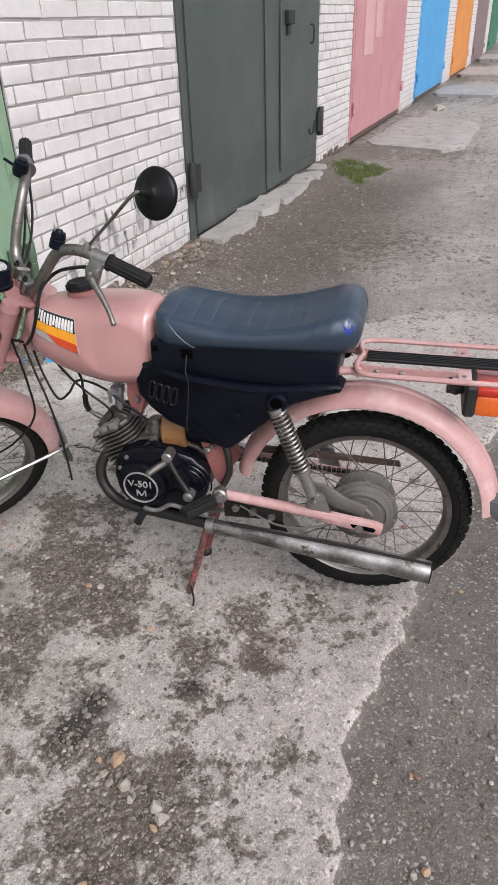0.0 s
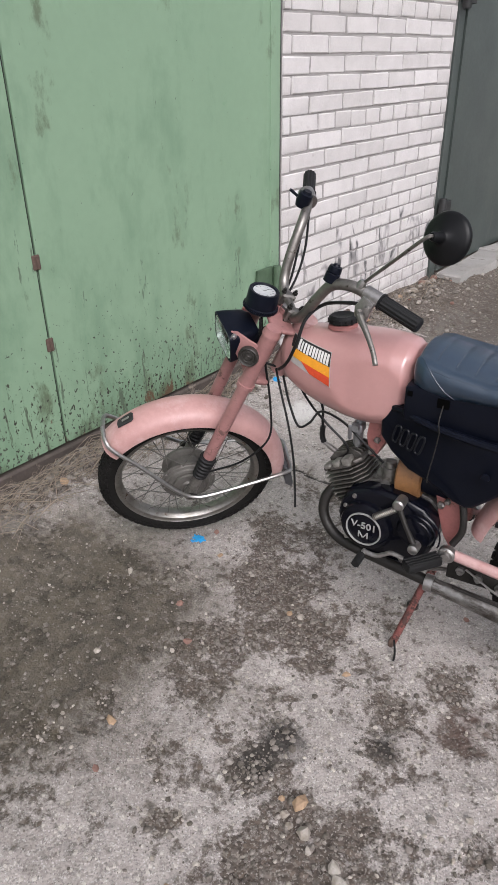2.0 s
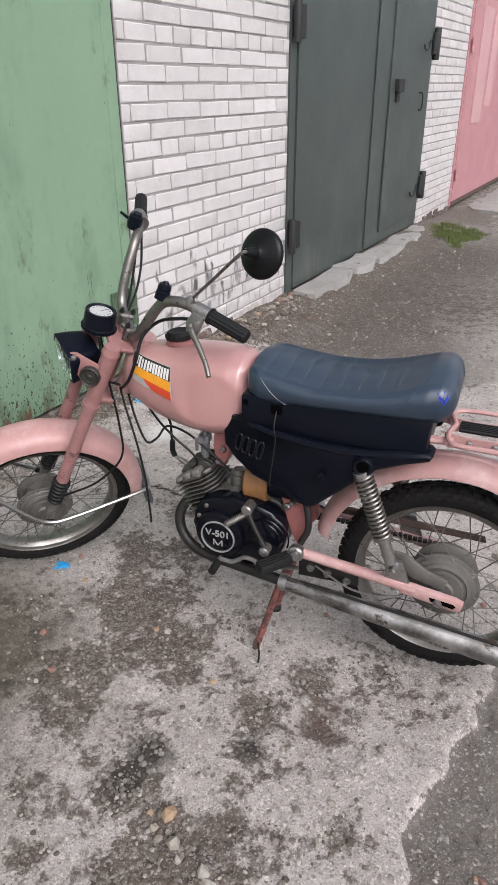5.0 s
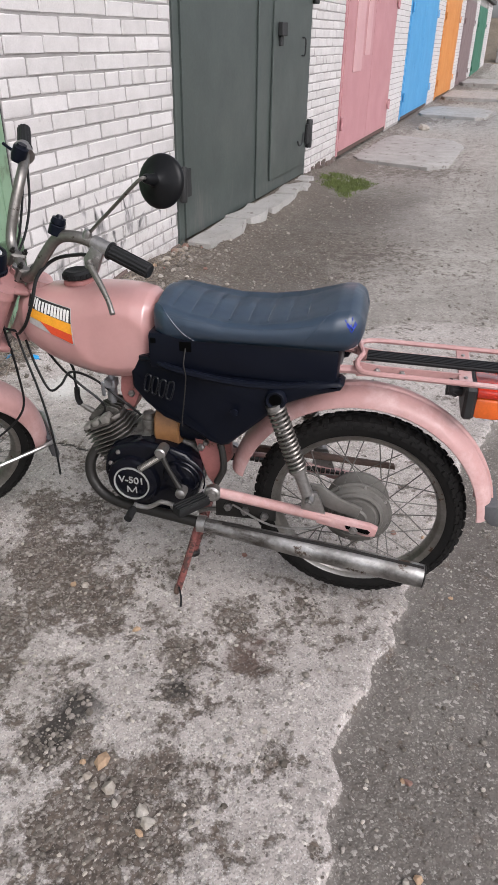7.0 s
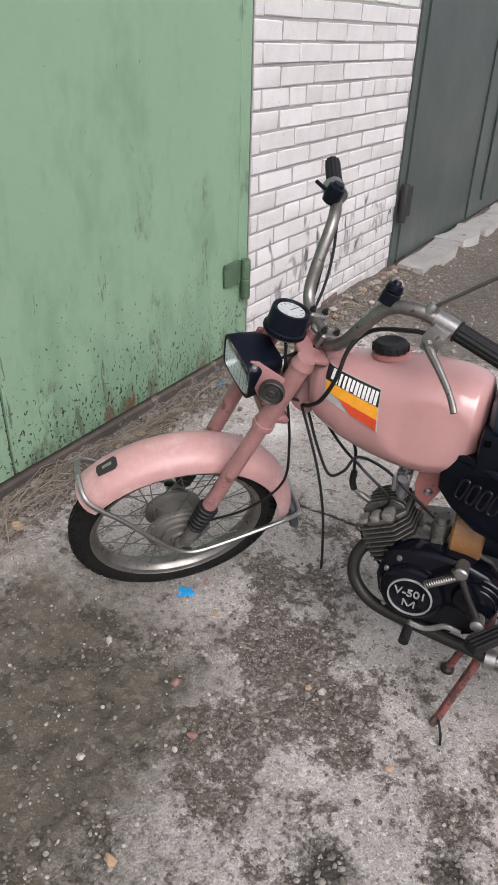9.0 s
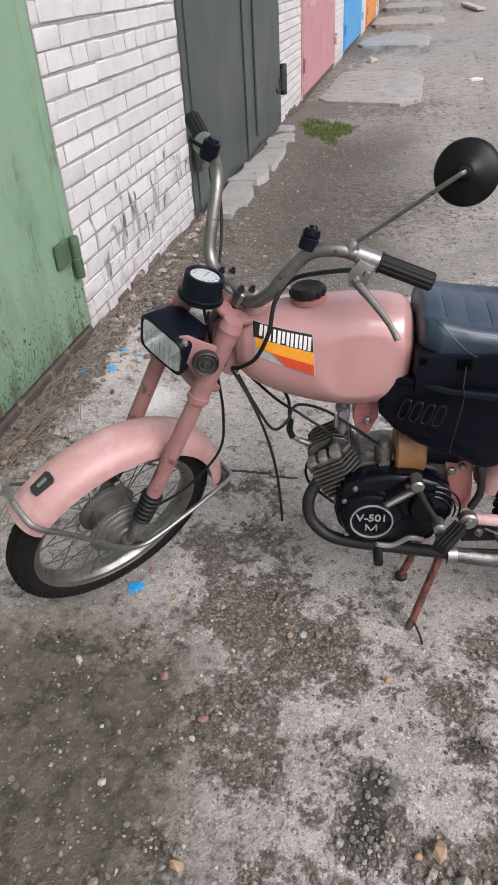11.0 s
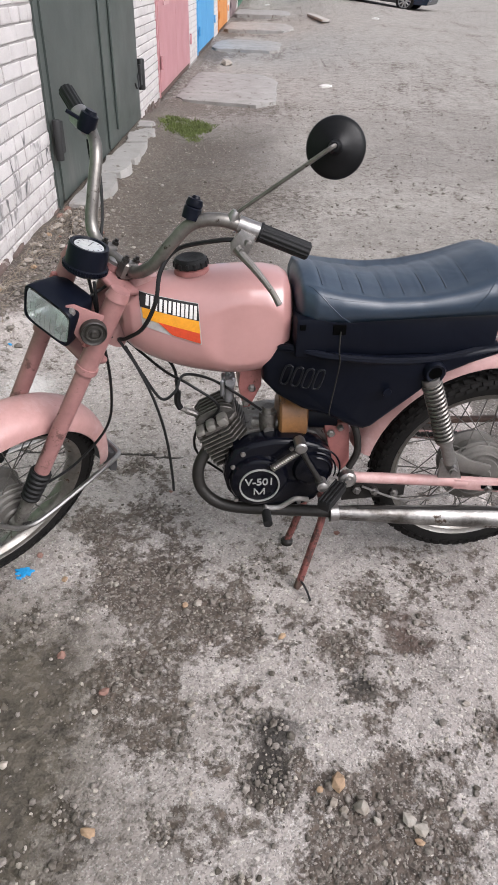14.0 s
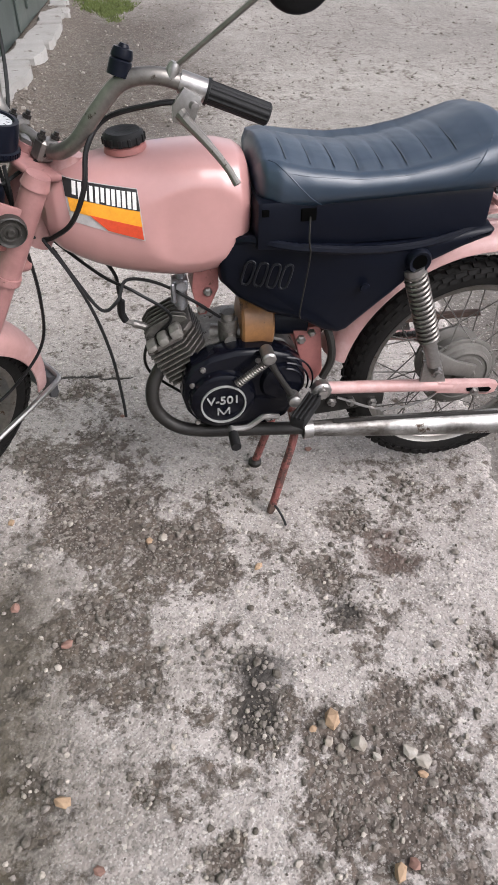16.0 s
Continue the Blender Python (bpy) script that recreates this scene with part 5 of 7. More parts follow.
for x in np.linspace(0, 1, 90):
    xx = 0.487 + 0.354 * (0.5 - 0.5 * math.cos(x * math.pi))
    rings.append(tank_ring(xx, *tank_at(xx)))
tank = part("fuel_tank", loft(rings), M_PINK_TANK, MOPED, "glossy pink fuel tank with a striped decal")


def patch(outline_fn, nu, nv, off, mat, name, label="", parent=None, thick=0.0012):
    """A thin sheet laid on the tank's side."""
    verts, faces = [], []
    for o in (off, off - thick):
        for j in range(nv + 1):
            for i in range(nu + 1):
                x, z = outline_fn(i / nu, j / nv)
                verts.append(tank_side(x, z, o))
    w, k = nu + 1, (nu + 1) * (nv + 1)
    for j in range(nv):
        for i in range(nu):
            q = (j * w + i, j * w + i + 1, (j + 1) * w + i + 1, (j + 1) * w + i)
            faces.append(q)
            faces.append(tuple(v + k for v in q)[::-1])
    ring = list(range(w)) + [j * w + nu for j in range(1, nv + 1)] + [nv * w + i for i in range(nu - 1, -1, -1)] + [j * w for j in range(nv - 1, 0, -1)]
    faces += [(b, a, a + k, b + k) for a, b in zip(ring, ring[1:] + ring[:1])]
    return part(name, (verts, faces), mat, parent or tank, label, smooth=60)


D_TL, D_TR, D_BR, D_BL = (0.798, 0.790), (0.681, 0.776), (0.676, 0.692), (0.793, 0.728)


def on_decal(u, v):
    """u from the front edge to the rear edge, v from the top down."""
    a = [D_TL[k] + (D_TR[k] - D_TL[k]) * u for k in (0, 1)]
    b = [D_BL[k] + (D_BR[k] - D_BL[k]) * u for k in (0, 1)]
    return a[0] + (b[0] - a[0]) * v, a[1] + (b[1] - a[1]) * v


decal = patch(lambda u, v: on_decal(u, v), 16, 10, 0.0014, M_DECAL_GREY, "decal", "striped decal in black, yellow and red")
patch(lambda u, v: on_decal(0.005 + 0.985 * u, 0.01 + 0.38 * v), 16, 5, 0.0026, M_DECAL_BLACK, "decal_band", "black band", decal)
patch(lambda u, v: on_decal(0.03 + 0.955 * u, 0.40 + 0.32 * v), 16, 5, 0.0026, M_DECAL_YELLOW, "decal_stripe", "yellow stripe", decal)
patch(lambda u, v: on_decal(0.28 + 0.70 * u + 0.22 * v * (1 - u), 0.70 + 0.27 * v), 14, 4, 0.0032, M_DECAL_RED, "decal_stripe", "red stripe", decal)
for k, (u, w_, v0, v1) in enumerate(((0.10, 0.052, 0.03, 0.30), (0.175, 0.050, 0.03, 0.37), (0.25, 0.040, 0.06, 0.37), (0.325, 0.046, 0.06, 0.37), (0.40, 0.050, 0.06, 0.385), (0.475, 0.046, 0.06, 0.34), (0.545, 0.050, 0.06, 0.37),
                                     (0.615, 0.046, 0.06, 0.37), (0.685, 0.050, 0.06, 0.37), (0.755, 0.046, 0.06, 0.37), (0.825, 0.050, 0.06, 0.37), (0.895, 0.050, 0.06, 0.37))):
    patch(lambda s, t, u=u, w_=w_, v0=v0, v1=v1: on_decal(u + w_ * s + 0.03 * (1 - t), v0 + (v1 - v0) * t), 2, 4, 0.0038, M_DECAL_WHITE, "emblem_bar", "", decal)


cap = part("filler_cap", join(lathe([(0, 0.020), (0.012, 0.020), (0.020, 0.023), (0.028, 0.024), (0.032, 0.021), (0.034, 0.015), (0.034, 0.008), (0.031, 0.005), (0.026, 0.004), (0.026, 0.0)], 28, "Z")), M_GRIP, tank, "black ribbed filler cap", pose(0.691, 0, 0.819, 0, 4, 0))
for k in range(14):
    a = 2 * math.pi * k / 14
    part("rib", moved(box(-0.002, 0.0035, -0.003, 0.003, 0.006, 0.018, 0.001), pose(0, 0, 0, 0, 0, math.degrees(a)) @ pose(0.0325, 0, 0)), M_GRIP, tank, m=pose(0.691, 0, 0.819, 0, 4, 0))
part("filler_neck", lathe([(0.036, -0.006), (0.034, 0.003), (0.028, 0.006), (0.0, 0.006)], 24, "Z"), M_PINK_DIRTY, tank, m=pose(0.691, 0, 0.819, 0, 4, 0))
tap = part("petcock", join(rod((0.618, 0.034, 0.615), (0.618, 0.034, 0.586), 0.008, 12), box(0.604, 0.634, 0.020, 0.048, 0.568, 0.590, 0.004, 2), rod((0.618, 0.034, 0.572), (0.618, 0.034, 0.532), 0.0125, 16), rod((0.618, 0.034, 0.534), (0.618, 0.034, 0.524), 0.008, 10)), M_TAP, tank, "dull chromed fuel tap")
part("tap_lever", join(rod((0.618, 0.046, 0.584), (0.618, 0.060, 0.584), 0.0095, 14), box(0.628, 0.638, 0.050, 0.057, 0.548, 0.588, 0.003)), M_TAP, tap)

# seat
SEAT = [(0.486, 0.77, 0.786, 0.05), (0.483, 0.748, 0.809, 0.078), (0.474, 0.739, 0.823, 0.098), (0.45, 0.738, 0.823, 0.113), (0.4, 0.741, 0.811, 0.12), (0.32, 0.745, 0.798, 0.123),
        (0.24, 0.749, 0.8, 0.126), (0.17, 0.752, 0.813, 0.128), (0.12, 0.753, 0.83, 0.128), (0.08, 0.753, 0.845, 0.127), (0.05, 0.756, 0.849, 0.12), (0.03, 0.764, 0.837, 0.106), (0.021, 0.783, 0.809, 0.08)]


def seat_ring(x, lo, hi, w, groove):
    """A section of the cushion: straight skirts, a rolled edge, a crowned top."""
    out = []
    top = hi - groove
    side = [(-0.915, lo), (-0.975, lo + (hi - lo) * 0.22), (-1.0, lo + (hi - lo) * 0.46), (-0.965, lo + (hi - lo) * 0.68), (-0.86, lo + (hi - lo) * 0.84), (-0.70, hi - 0.014 - groove * 0.6), (-0.45, top - 0.006), (-0.2, top - 0.0015)]
    ring = side + [(0.0, top)] + [(-a, b) for a, b in side[::-1]]
    ring += [(0.6, lo), (0.0, lo), (-0.6, lo)]
    return [(x, -a * w, b) for a, b in ring]


def seat_at(x):
    xs = [s[0] for s in SEAT][1:][::-1]
    return [float(np.interp(x, xs, [s[k] for s in SEAT][1:][::-1])) for k in (1, 2, 3)]


rings = [seat_ring(*SEAT[0], 0.0)]
for x in np.concatenate(([0.483, 0.479], np.arange(0.474, 0.045, -0.0055), [0.040, 0.034, 0.028])):
    lo, hi, w = seat_at(float(x))
    g = 0.0
    if 0.10 < x < 0.455:
        ph = ((x - 0.10) / 0.042) % 1.0
        g = 0.0026 * math.exp(-((min(ph, 1 - ph)) / 0.085) ** 2)
    rings.append(seat_ring(float(x), lo, hi, w, g))
rings.append(seat_ring(*SEAT[-1], 0.0))
seat = part("seat", loft(rings), M_LEATHER, MOPED, "long blue-black vinyl saddle with stitched pleats", smooth=85)


def on_seat(x, t):
    """A place on the cushion's left flank, t from skirt to crown."""
    lo, hi, w = seat_at(x)
    ring = seat_ring(x, lo, hi, w, 0)[:9]
    f = t * 8
    i = min(7, int(f))
    a, b = Vector(ring[i]), Vector(ring[i + 1])
    return a + (b - a) * (f - i)


for pts in ([on_seat(0.455 - 0.026 * k, 0.40) for k in range(14)], [on_seat(0.476 - 0.0095 * k, 0.62 - 0.062 * k) for k in range(11)], [on_seat(0.080 + 0.008 * k, 0.66 - 0.07 * k) for k in range(9)]):
    part("piping", tube(pts, 0.0010, 5, 2), M_LEATHER, seat, "stitched seam")
for k in range(9):
    x = 0.10 + 0.042 * k
    part("pleat_seam", tube([on_seat(x, t) + Vector((0, 0, 0.0002 - 0.0026 * max(0.0, (t - 0.55) / 0.45))) for t in (0.66, 0.74, 0.82, 0.90, 0.99)], 0.0009, 5, 2), M_SEAM, seat, "thin rubbed stitch line")
for a, b in ((0.34, 0.30), (0.37, 0.25), (0.42, 0.30)):
    part("ink_mark", tube([on_seat(0.060 - (0.42 - a) * 0.12, a) + Vector((0, 0.0008, 0)), on_seat(0.050 - (0.42 - a) * 0.1, b) + Vector((0, 0.0008, 0)), on_seat(0.046 - (0.42 - a) * 0.12, a + 0.03) + Vector((0, 0.0008, 0))], 0.0016, 4, 3), M_INK, seat, "blue scribble")
base = part("seat_base", join(box(0.065, 0.490, -0.110, 0.110, 0.664, 0.752, 0.010, 2)), M_BLACK, MOPED, "black plastic seat pan with chipped edge")
# Black blocks on the pan stand for the shade inside the strap slots.
part("strap_slot", box(0.388, 0.415, 0.106, 0.1125, 0.716, 0.738, 0.001), M_RECESS_SHADE, base)
part("strap_slot", box(0.470, 0.482, 0.106, 0.1125, 0.728, 0.740, 0.001), M_RECESS_SHADE, base)

# side covers
COVER = [(0.550, 0.640), (0.540, 0.668), (0.518, 0.684), (0.490, 0.688), (0.420, 0.678), (0.300, 0.664), (0.200, 0.664), (0.110, 0.676), (0.060, 0.684), (0.050, 0.676), (0.056, 0.664), (0.110, 0.646), (0.165, 0.622), (0.200, 0.594),
         (0.235, 0.558), (0.275, 0.515), (0.306, 0.484), (0.324, 0.478), (0.352, 0.486), (0.378, 0.503), (0.408, 0.521), (0.465, 0.536), (0.518, 0.562), (0.548, 0.594)]


def cover_tuck(x, z):
    """How far the side cover bends inwards towards its front and its lower tip."""
    return 0.046 * smooth_step(0.42, 0.56, x) + 0.016 * smooth_step(0.60, 0.48, z)


def bent_cover(s):
    v, f = prism(COVER, 0.060 * s, 0.122 * s, 0.012, 3)
    return [(x, y - s * cover_tuck(x, z) * (1 if abs(y) > 0.09 else 0.6), z) for x, y, z in v], f


for s in (1, -1):
    cover = part("side_cover", bent_cover(s), M_BLACK, MOPED, "black plastic side cover with slots")
    part("cover_ledge", tube([(0.518, 0.080 * s, 0.676), (0.49, 0.094 * s, 0.681), (0.42, 0.117 * s, 0.672), (0.30, 0.119 * s, 0.658), (0.20, 0.118 * s, 0.658), (0.11, 0.110 * s, 0.671), (0.058, 0.095 * s, 0.678)], 0.008, 8), M_BLACK, cover)
    for k in range(4):
        x0 = 0.502 - 0.021 * k
        loop = [(x0, 0.1225 * s, 0.640), (x0 - 0.008, 0.1225 * s, 0.643), (x0 - 0.012, 0.1225 * s, 0.636), (x0 - 0.004, 0.1225 * s, 0.604), (x0 + 0.004, 0.1225 * s, 0.596), (x0 + 0.010, 0.1225 * s, 0.602), (x0 + 0.004, 0.1225 * s, 0.630), (x0, 0.1225 * s, 0.640)]
        part("vent_slot", tube([(x, y - s * cover_tuck(x, z), z) for x, y, z in loop], 0.0024, 6, 4), M_SLOT, cover)
    part("cover_stud", moved(lathe([(0, 0.004), (0.009, 0.003), (0.010, 0.0)], 14), pose(0.288, 0.122 * s, 0.584)), M_BLACK, cover)
    # A black disc stands for the shade within the opening.
    part("cover_hole", moved(lathe([(0, 0.0), (0.0142, 0.0), (0.0142, -0.006), (0, -0.006)], 20), pose(0.194, 0.1335 * s, 0.632) @ Matrix.Diagonal((1, s, 1, 1))), M_RECESS_SHADE, cover, "black disc painted as the shaded hole")
    part("cover_ring", moved(lathe([(0.014, 0.0), (0.0145, 0.010), (0.020, 0.012), (0.024, 0.006), (0.024, -0.008), (0.014, -0.008)], 24, closed=True), pose(0.194, 0.124 * s, 0.632) @ Matrix.Diagonal((1, s, 1, 1))), M_BLACK, cover, "round opening for the shock mount")
part("cover_wire", tube([(0.400, 0.116, 0.725), (0.402, 0.126, 0.69), (0.398, 0.126, 0.66), (0.404, 0.126, 0.60), (0.410, 0.127, 0.55), (0.409, 0.127, 0.535)], 0.0016, 5), M_PIPE, MOPED, "thin tie wire")

# engine
CASE = [(0.628, 0.395), (0.610, 0.428), (0.570, 0.446), (0.520, 0.455), (0.465, 0.452), (0.415, 0.436), (0.385, 0.405), (0.378, 0.365), (0.390, 0.318), (0.415, 0.275), (0.450, 0.258), (0.560, 0.262), (0.600, 0.278), (0.625, 0.315), (0.634, 0.355)]
engine = part("engine", prism(CASE, -0.085, 0.040, 0.010, 2), M_ALU, MOPED, "oily two-stroke engine with finned cylinder")
part("clutch_cover", join(prism(CASE, 0.041, 0.098, 0.014, 3), moved(lathe([(0, 0.018), (0.052, 0.018), (0.064, 0.012), (0.070, 0.0), (0.070, -0.02)], 40), pose(0.553, 0.098, 0.346)),
                         moved(lathe([(0, 0.014), (0.030, 0.014), (0.042, 0.010), (0.048, 0.0), (0.048, -0.02)], 32), pose(0.428, 0.098, 0.372))), M_ENGINE, engine, "glossy black crankcase cover")
part("cover_rib", join(*[moved(lathe([(0.038 + 0.011 * k, 0.014), (0.040 + 0.011 * k, 0.0165), (0.042 + 0.011 * k, 0.014)], 30, "Y", False, (95, 200)), pose(0.428, 0.098 - 0.0035 * k, 0.372)) for k in range(3)]), M_ENGINE, engine)
part("badge_ring", moved(lathe([(0.043, 0.0), (0.0435, 0.0035), (0.0465, 0.0035), (0.047, 0.0)], 48), pose(0.553, 0.1165, 0.344)), M_BADGE, engine, "worn silver ring")
part("lettering", join(*[moved(box(-0.0016, 0.0016, 0.0, 0.0024, -h, h, 0.0004), pose(0.553 + dx, 0.1163, 0.3265, 0, tilt, 0)) for dx, h, tilt in ((-0.0115, 0.0090, 0), (0.0115, 0.0090, 0), (-0.0058, 0.0098, -33), (0.0058, 0.0098, 33))]), M_BADGE, engine, "raised silver character M")
for text, x, z, size in (("V-501", 0.553, 0.347, 0.0265),):
    font = bpy.data.curves.new("lettering", "FONT")
    font.body, font.size, font.extrude, font.align_x = text, size, 0.0012, "CENTER"
    font.offset = 0.0003
    tmp = bpy.data.objects.new("lettering", font)
    me = bpy.data.meshes.new_from_object(tmp)
    me.name = "lettering"
    me.materials.append(M_BADGE)
    bpy.data.objects.remove(tmp)
    part("lettering", me, M_STEEL, engine, "raised silver characters %s" % text, pose(x, 0.1172, z - 0.002) @ pose(0, 0, 0, 0, 0, 180) @ pose(0, 0, 0, 90, 0, 0) @ Matrix.Diagonal((1.05, 1, 1, 1)))
for x, z in ((0.612, 0.385), (0.590, 0.420), (0.480, 0.430), (0.605, 0.29), (0.455, 0.275), (0.50, 0.36)):
    part("screw", moved(lathe([(0, 0.006), (0.005, 0.005), (0.0065, 0.0)], 12), pose(x, 0.097, z)), M_STEEL, engine)
CYL = pose(0.602, 0.012, 0.385, 0, 27, 0)
part("cylinder", moved(lathe([(0.0, -0.02), (0.036, -0.02), (0.036, 0.09), (0, 0.09)], 24, "Z"), CYL), M_CYL, engine)


def fin_plate(half, deep, cut):
    """A cooling fin: a thin plate with one clipped corner at the rear."""
    return [(-half, -deep), (half, -deep), (half, deep), (-half + cut, deep), (-half, deep - cut)]


for k in range(8):
    w_ = 0.051 - 0.003 * (k == 0)
    plate_ = prism(fin_plate(w_, 0.058, 0.030), -0.0016, 0.0016, 0.0007, 1)
    part("fin", moved(plate_, CYL @ pose(0, 0, 0.006 + 0.0112 * k) @ pose(0, 0, 0, -90, 0, 0)), M_FIN, engine, smooth=0)
head = part("cylinder_head", moved(prism(fin_plate(0.050, 0.056, 0.028), -0.006, 0.006, 0.003, 2), CYL @ pose(0, 0, 0.096) @ pose(0, 0, 0, -90, 0, 0)), M_CYL, engine, "greasy finned cylinder head")
for k in range(6):
    y = -0.052 + 0.0135 * k
    part("head_fin", moved(prism([(-0.046, 0.096), (0.048, 0.096), (0.046, 0.112), (0.026, 0.124), (-0.026, 0.124), (-0.044, 0.110)], y - 0.0020, y + 0.0020, 0.001, 1), CYL), M_FIN, head)
for x0, x1, h_ in ((-0.030, -0.006, 0.116), (0.000, 0.022, 0.113), (0.027, 0.049, 0.109)):
    part("head_boss", moved(box(x0, x1, 0.024, 0.057, 0.094, h_, 0.0055, 2), CYL), M_BOSS, head, "worn bare aluminium boss")
part("spark_plug", join(moved(rod((0.03, -0.01, 0.105), (0.055, -0.012, 0.135), 0.0075, 10), CYL), moved(rod((0.052, -0.012, 0.13), (0.066, -0.012, 0.150), 0.005, 8), CYL)), M_ALU, engine, "greasy grey spark plug insulator")
PLUG = CYL @ Vector((0.064, -0.012, 0.148))
part("plug_cap", tube([PLUG, PLUG + Vector((0.006, 0, 0.018)), PLUG + Vector((0.004, 0.002, 0.046))], 0.0075, 8), M_CABLE, engine)
carb = part("carburettor", join(rod((0.528, 0.03, 0.425), (0.528, 0.03, 0.490), 0.020, 14), rod((0.528, 0.03, 0.488), (0.528, 0.03, 0.505), 0.014, 12), rod((0.56, 0.01, 0.45), (0.49, 0.03, 0.455), 0.016, 12), moved(lathe([(0, 0.012), (0.012, 0.012), (0.014, 0.0)], 10), pose(0.528, 0.048, 0.455)),
                                rod((0.528, 0.052, 0.43), (0.528, 0.052, 0.40), 0.006, 8)), M_ALU, engine, "oily carburettor")
part("intake_drum", moved(lathe([(0, -0.034), (0.052, -0.034), (0.058, -0.030), (0.058, 0.026), (0.052, 0.031), (0, 0.031)], 32, "X"), pose(0.474, 0.02, 0.474) @ Matrix.Diagonal((1, 0.85, 1.05, 1))), M_AMBER, engine, "amber plastic intake drum")
part("intake_hose", join(rod((0.448, 0.024, 0.482), (0.370, 0.03, 0.478), 0.036, 24)), M_BLACK, engine, "black intake hose")
lever = part("kick_lever", tube([(0.466, 0.128, 0.452), (0.452, 0.134, 0.425), (0.432, 0.138, 0.390), (0.414, 0.140, 0.360)], [0.008, 0.0062, 0.0062, 0.008], 10), M_PIPE, engine, "dark steel kick-start lever")
part("lever_boss", moved(lathe([(0, -0.02), (0.013, -0.02), (0.014, 0.014), (0.010, 0.017), (0, 0.017)], 16), pose(0.466, 0.122, 0.456)), M_STEEL, lever, "bright steel boss")
part("lever_nut", moved(lathe([(0, -0.014), (0.013, -0.014), (0.013, 0.012), (0.007, 0.016), (0, 0.016)], 14), pose(0.414, 0.142, 0.358)), M_STEEL, lever, "bright steel nut")
helix = []
a_, b_ = Vector((0.527, 0.121, 0.393)), Vector((0.468, 0.126, 0.443))
d_ = b_ - a_
s_ = d_.orthogonal().normalized()
u_ = d_.normalized().cross(s_)
for i in range(10 * 14 + 1):
    helix.append(a_ + d_ * (i / 140) + (s_ * math.cos(2 * math.pi * i / 10) + u_ * math.sin(2 * math.pi * i / 10)) * 0.0075)
part("return_spring", tube(helix, 0.0017, 5, 1), M_BARE, engine, "coil return spring")
part("gear_lever", join(tube([(0.540, 0.135, 0.292), (0.510, 0.134, 0.290), (0.490, 0.133, 0.300), (0.470, 0.132, 0.312), (0.440, 0.130, 0.306)], 0.006, 8), rod((0.540, 0.13, 0.292), (0.540, 0.175, 0.289), 0.006)), M_STEEL, engine, "bright gear pedal")
part("gear_rubber", rod((0.540, 0.150, 0.291), (0.540, 0.188, 0.288), 0.0105, 12), M_GRIP, engine)
for s in (1, -1):
    swing = pose(0.352, 0.100 * s, 0.330, 0, 0, -38 * s) @ pose(-0.352, -0.100 * s, -0.330)
    y0_, y1_ = sorted((0.112 * s, 0.206 * s))
    peg = part("foot_peg", moved(join(rod((0.352, 0.085 * s, 0.326), (0.352, 0.125 * s, 0.326), 0.009), box(0.336, 0.368, y0_, y1_, 0.314, 0.338, 0.006, 2)), swing), M_GRIP, MOPED, "black ribbed rubber foot peg folded forward")
    for k in range(4):
        part("rib", moved(box(0.3365 + 0.0085 * k, 0.3408 + 0.0085 * k, y0_ + 0.002, y1_ - 0.002, 0.336, 0.3415, 0.001), swing), M_GRIP, peg)

# exhaust and stand
part("exhaust_pipe", tube([(0.642, 0.02, 0.410), (0.668, 0.035, 0.392), (0.690, 0.052, 0.352), (0.686, 0.063, 0.305), (0.652, 0.074, 0.268), (0.600, 0.084, 0.254), (0.50, 0.098, 0.252), (0.40, 0.112, 0.252), (0.362, 0.118, 0.251)], 0.0142, 14), M_PIPE, MOPED, "sooty bent exhaust pipe")
ex0, ex1 = Vector((0.372, 0.117, 0.250)), Vector((-0.182, 0.130, 0.203))
muf = part("muffler", tube([ex0, ex0.lerp(ex1, 0.06), ex0.lerp(ex1, 0.12), ex0.lerp(ex1, 0.35), ex0.lerp(ex1, 0.65), ex0.lerp(ex1, 0.94), ex1], [0.0165, 0.018, 0.0195, 0.0235, 0.027, 0.0285, 0.028], 22, 6, caps=False), M_MUFFLER, MOPED, "long stained steel muffler")
part("muffler_end", moved(lathe([(0.028, 0.0), (0.029, -0.003), (0.027, -0.004), (0.018, 0.012), (0.008, 0.014), (0, 0.014)], 24, "X"), Matrix.Translation(ex1) @ pose(0, 0, 0, 0, -4.8, -1.4)), M_PIPE, muf)
part("muffler_seam", tube([ex0.lerp(ex1, t) + Vector((0, 0.003, 0.0185 + 0.0095 * min(1, t * 1.4))) for t in (0.1, 0.3, 0.5, 0.7, 0.9, 1.0)], 0.0042, 6), M_PIPE, muf)
part("clamp", moved(lathe([(0.019, -0.011), (0.022, -0.010), (0.022, 0.010), (0.019, 0.011)], 18, "X"), Matrix.Translation(ex0)), M_STEEL, muf)
stand = part("centre_stand", join(tube([(0.385, 0.035, 0.235), (0.392, 0.092, 0.215), (0.417, 0.107, 0.115), (0.443, 0.122, 0.014)], 0.0095, 10), tube([(0.385, -0.035, 0.235), (0.392, -0.044, 0.215), (0.418, -0.047, 0.115), (0.446, -0.050, 0.014)], 0.0095, 10), rod((0.385, -0.05, 0.235), (0.385, 0.06, 0.235), 0.010)),
             M_STAND, MOPED, "rusty red centre stand with two legs")
part("stand_foot", tube([(0.440, 0.120, 0.028), (0.445, 0.123, 0.014), (0.447, 0.126, 0.004)], [0.0105, 0.010, 0.007], 8), M_RUST, stand)
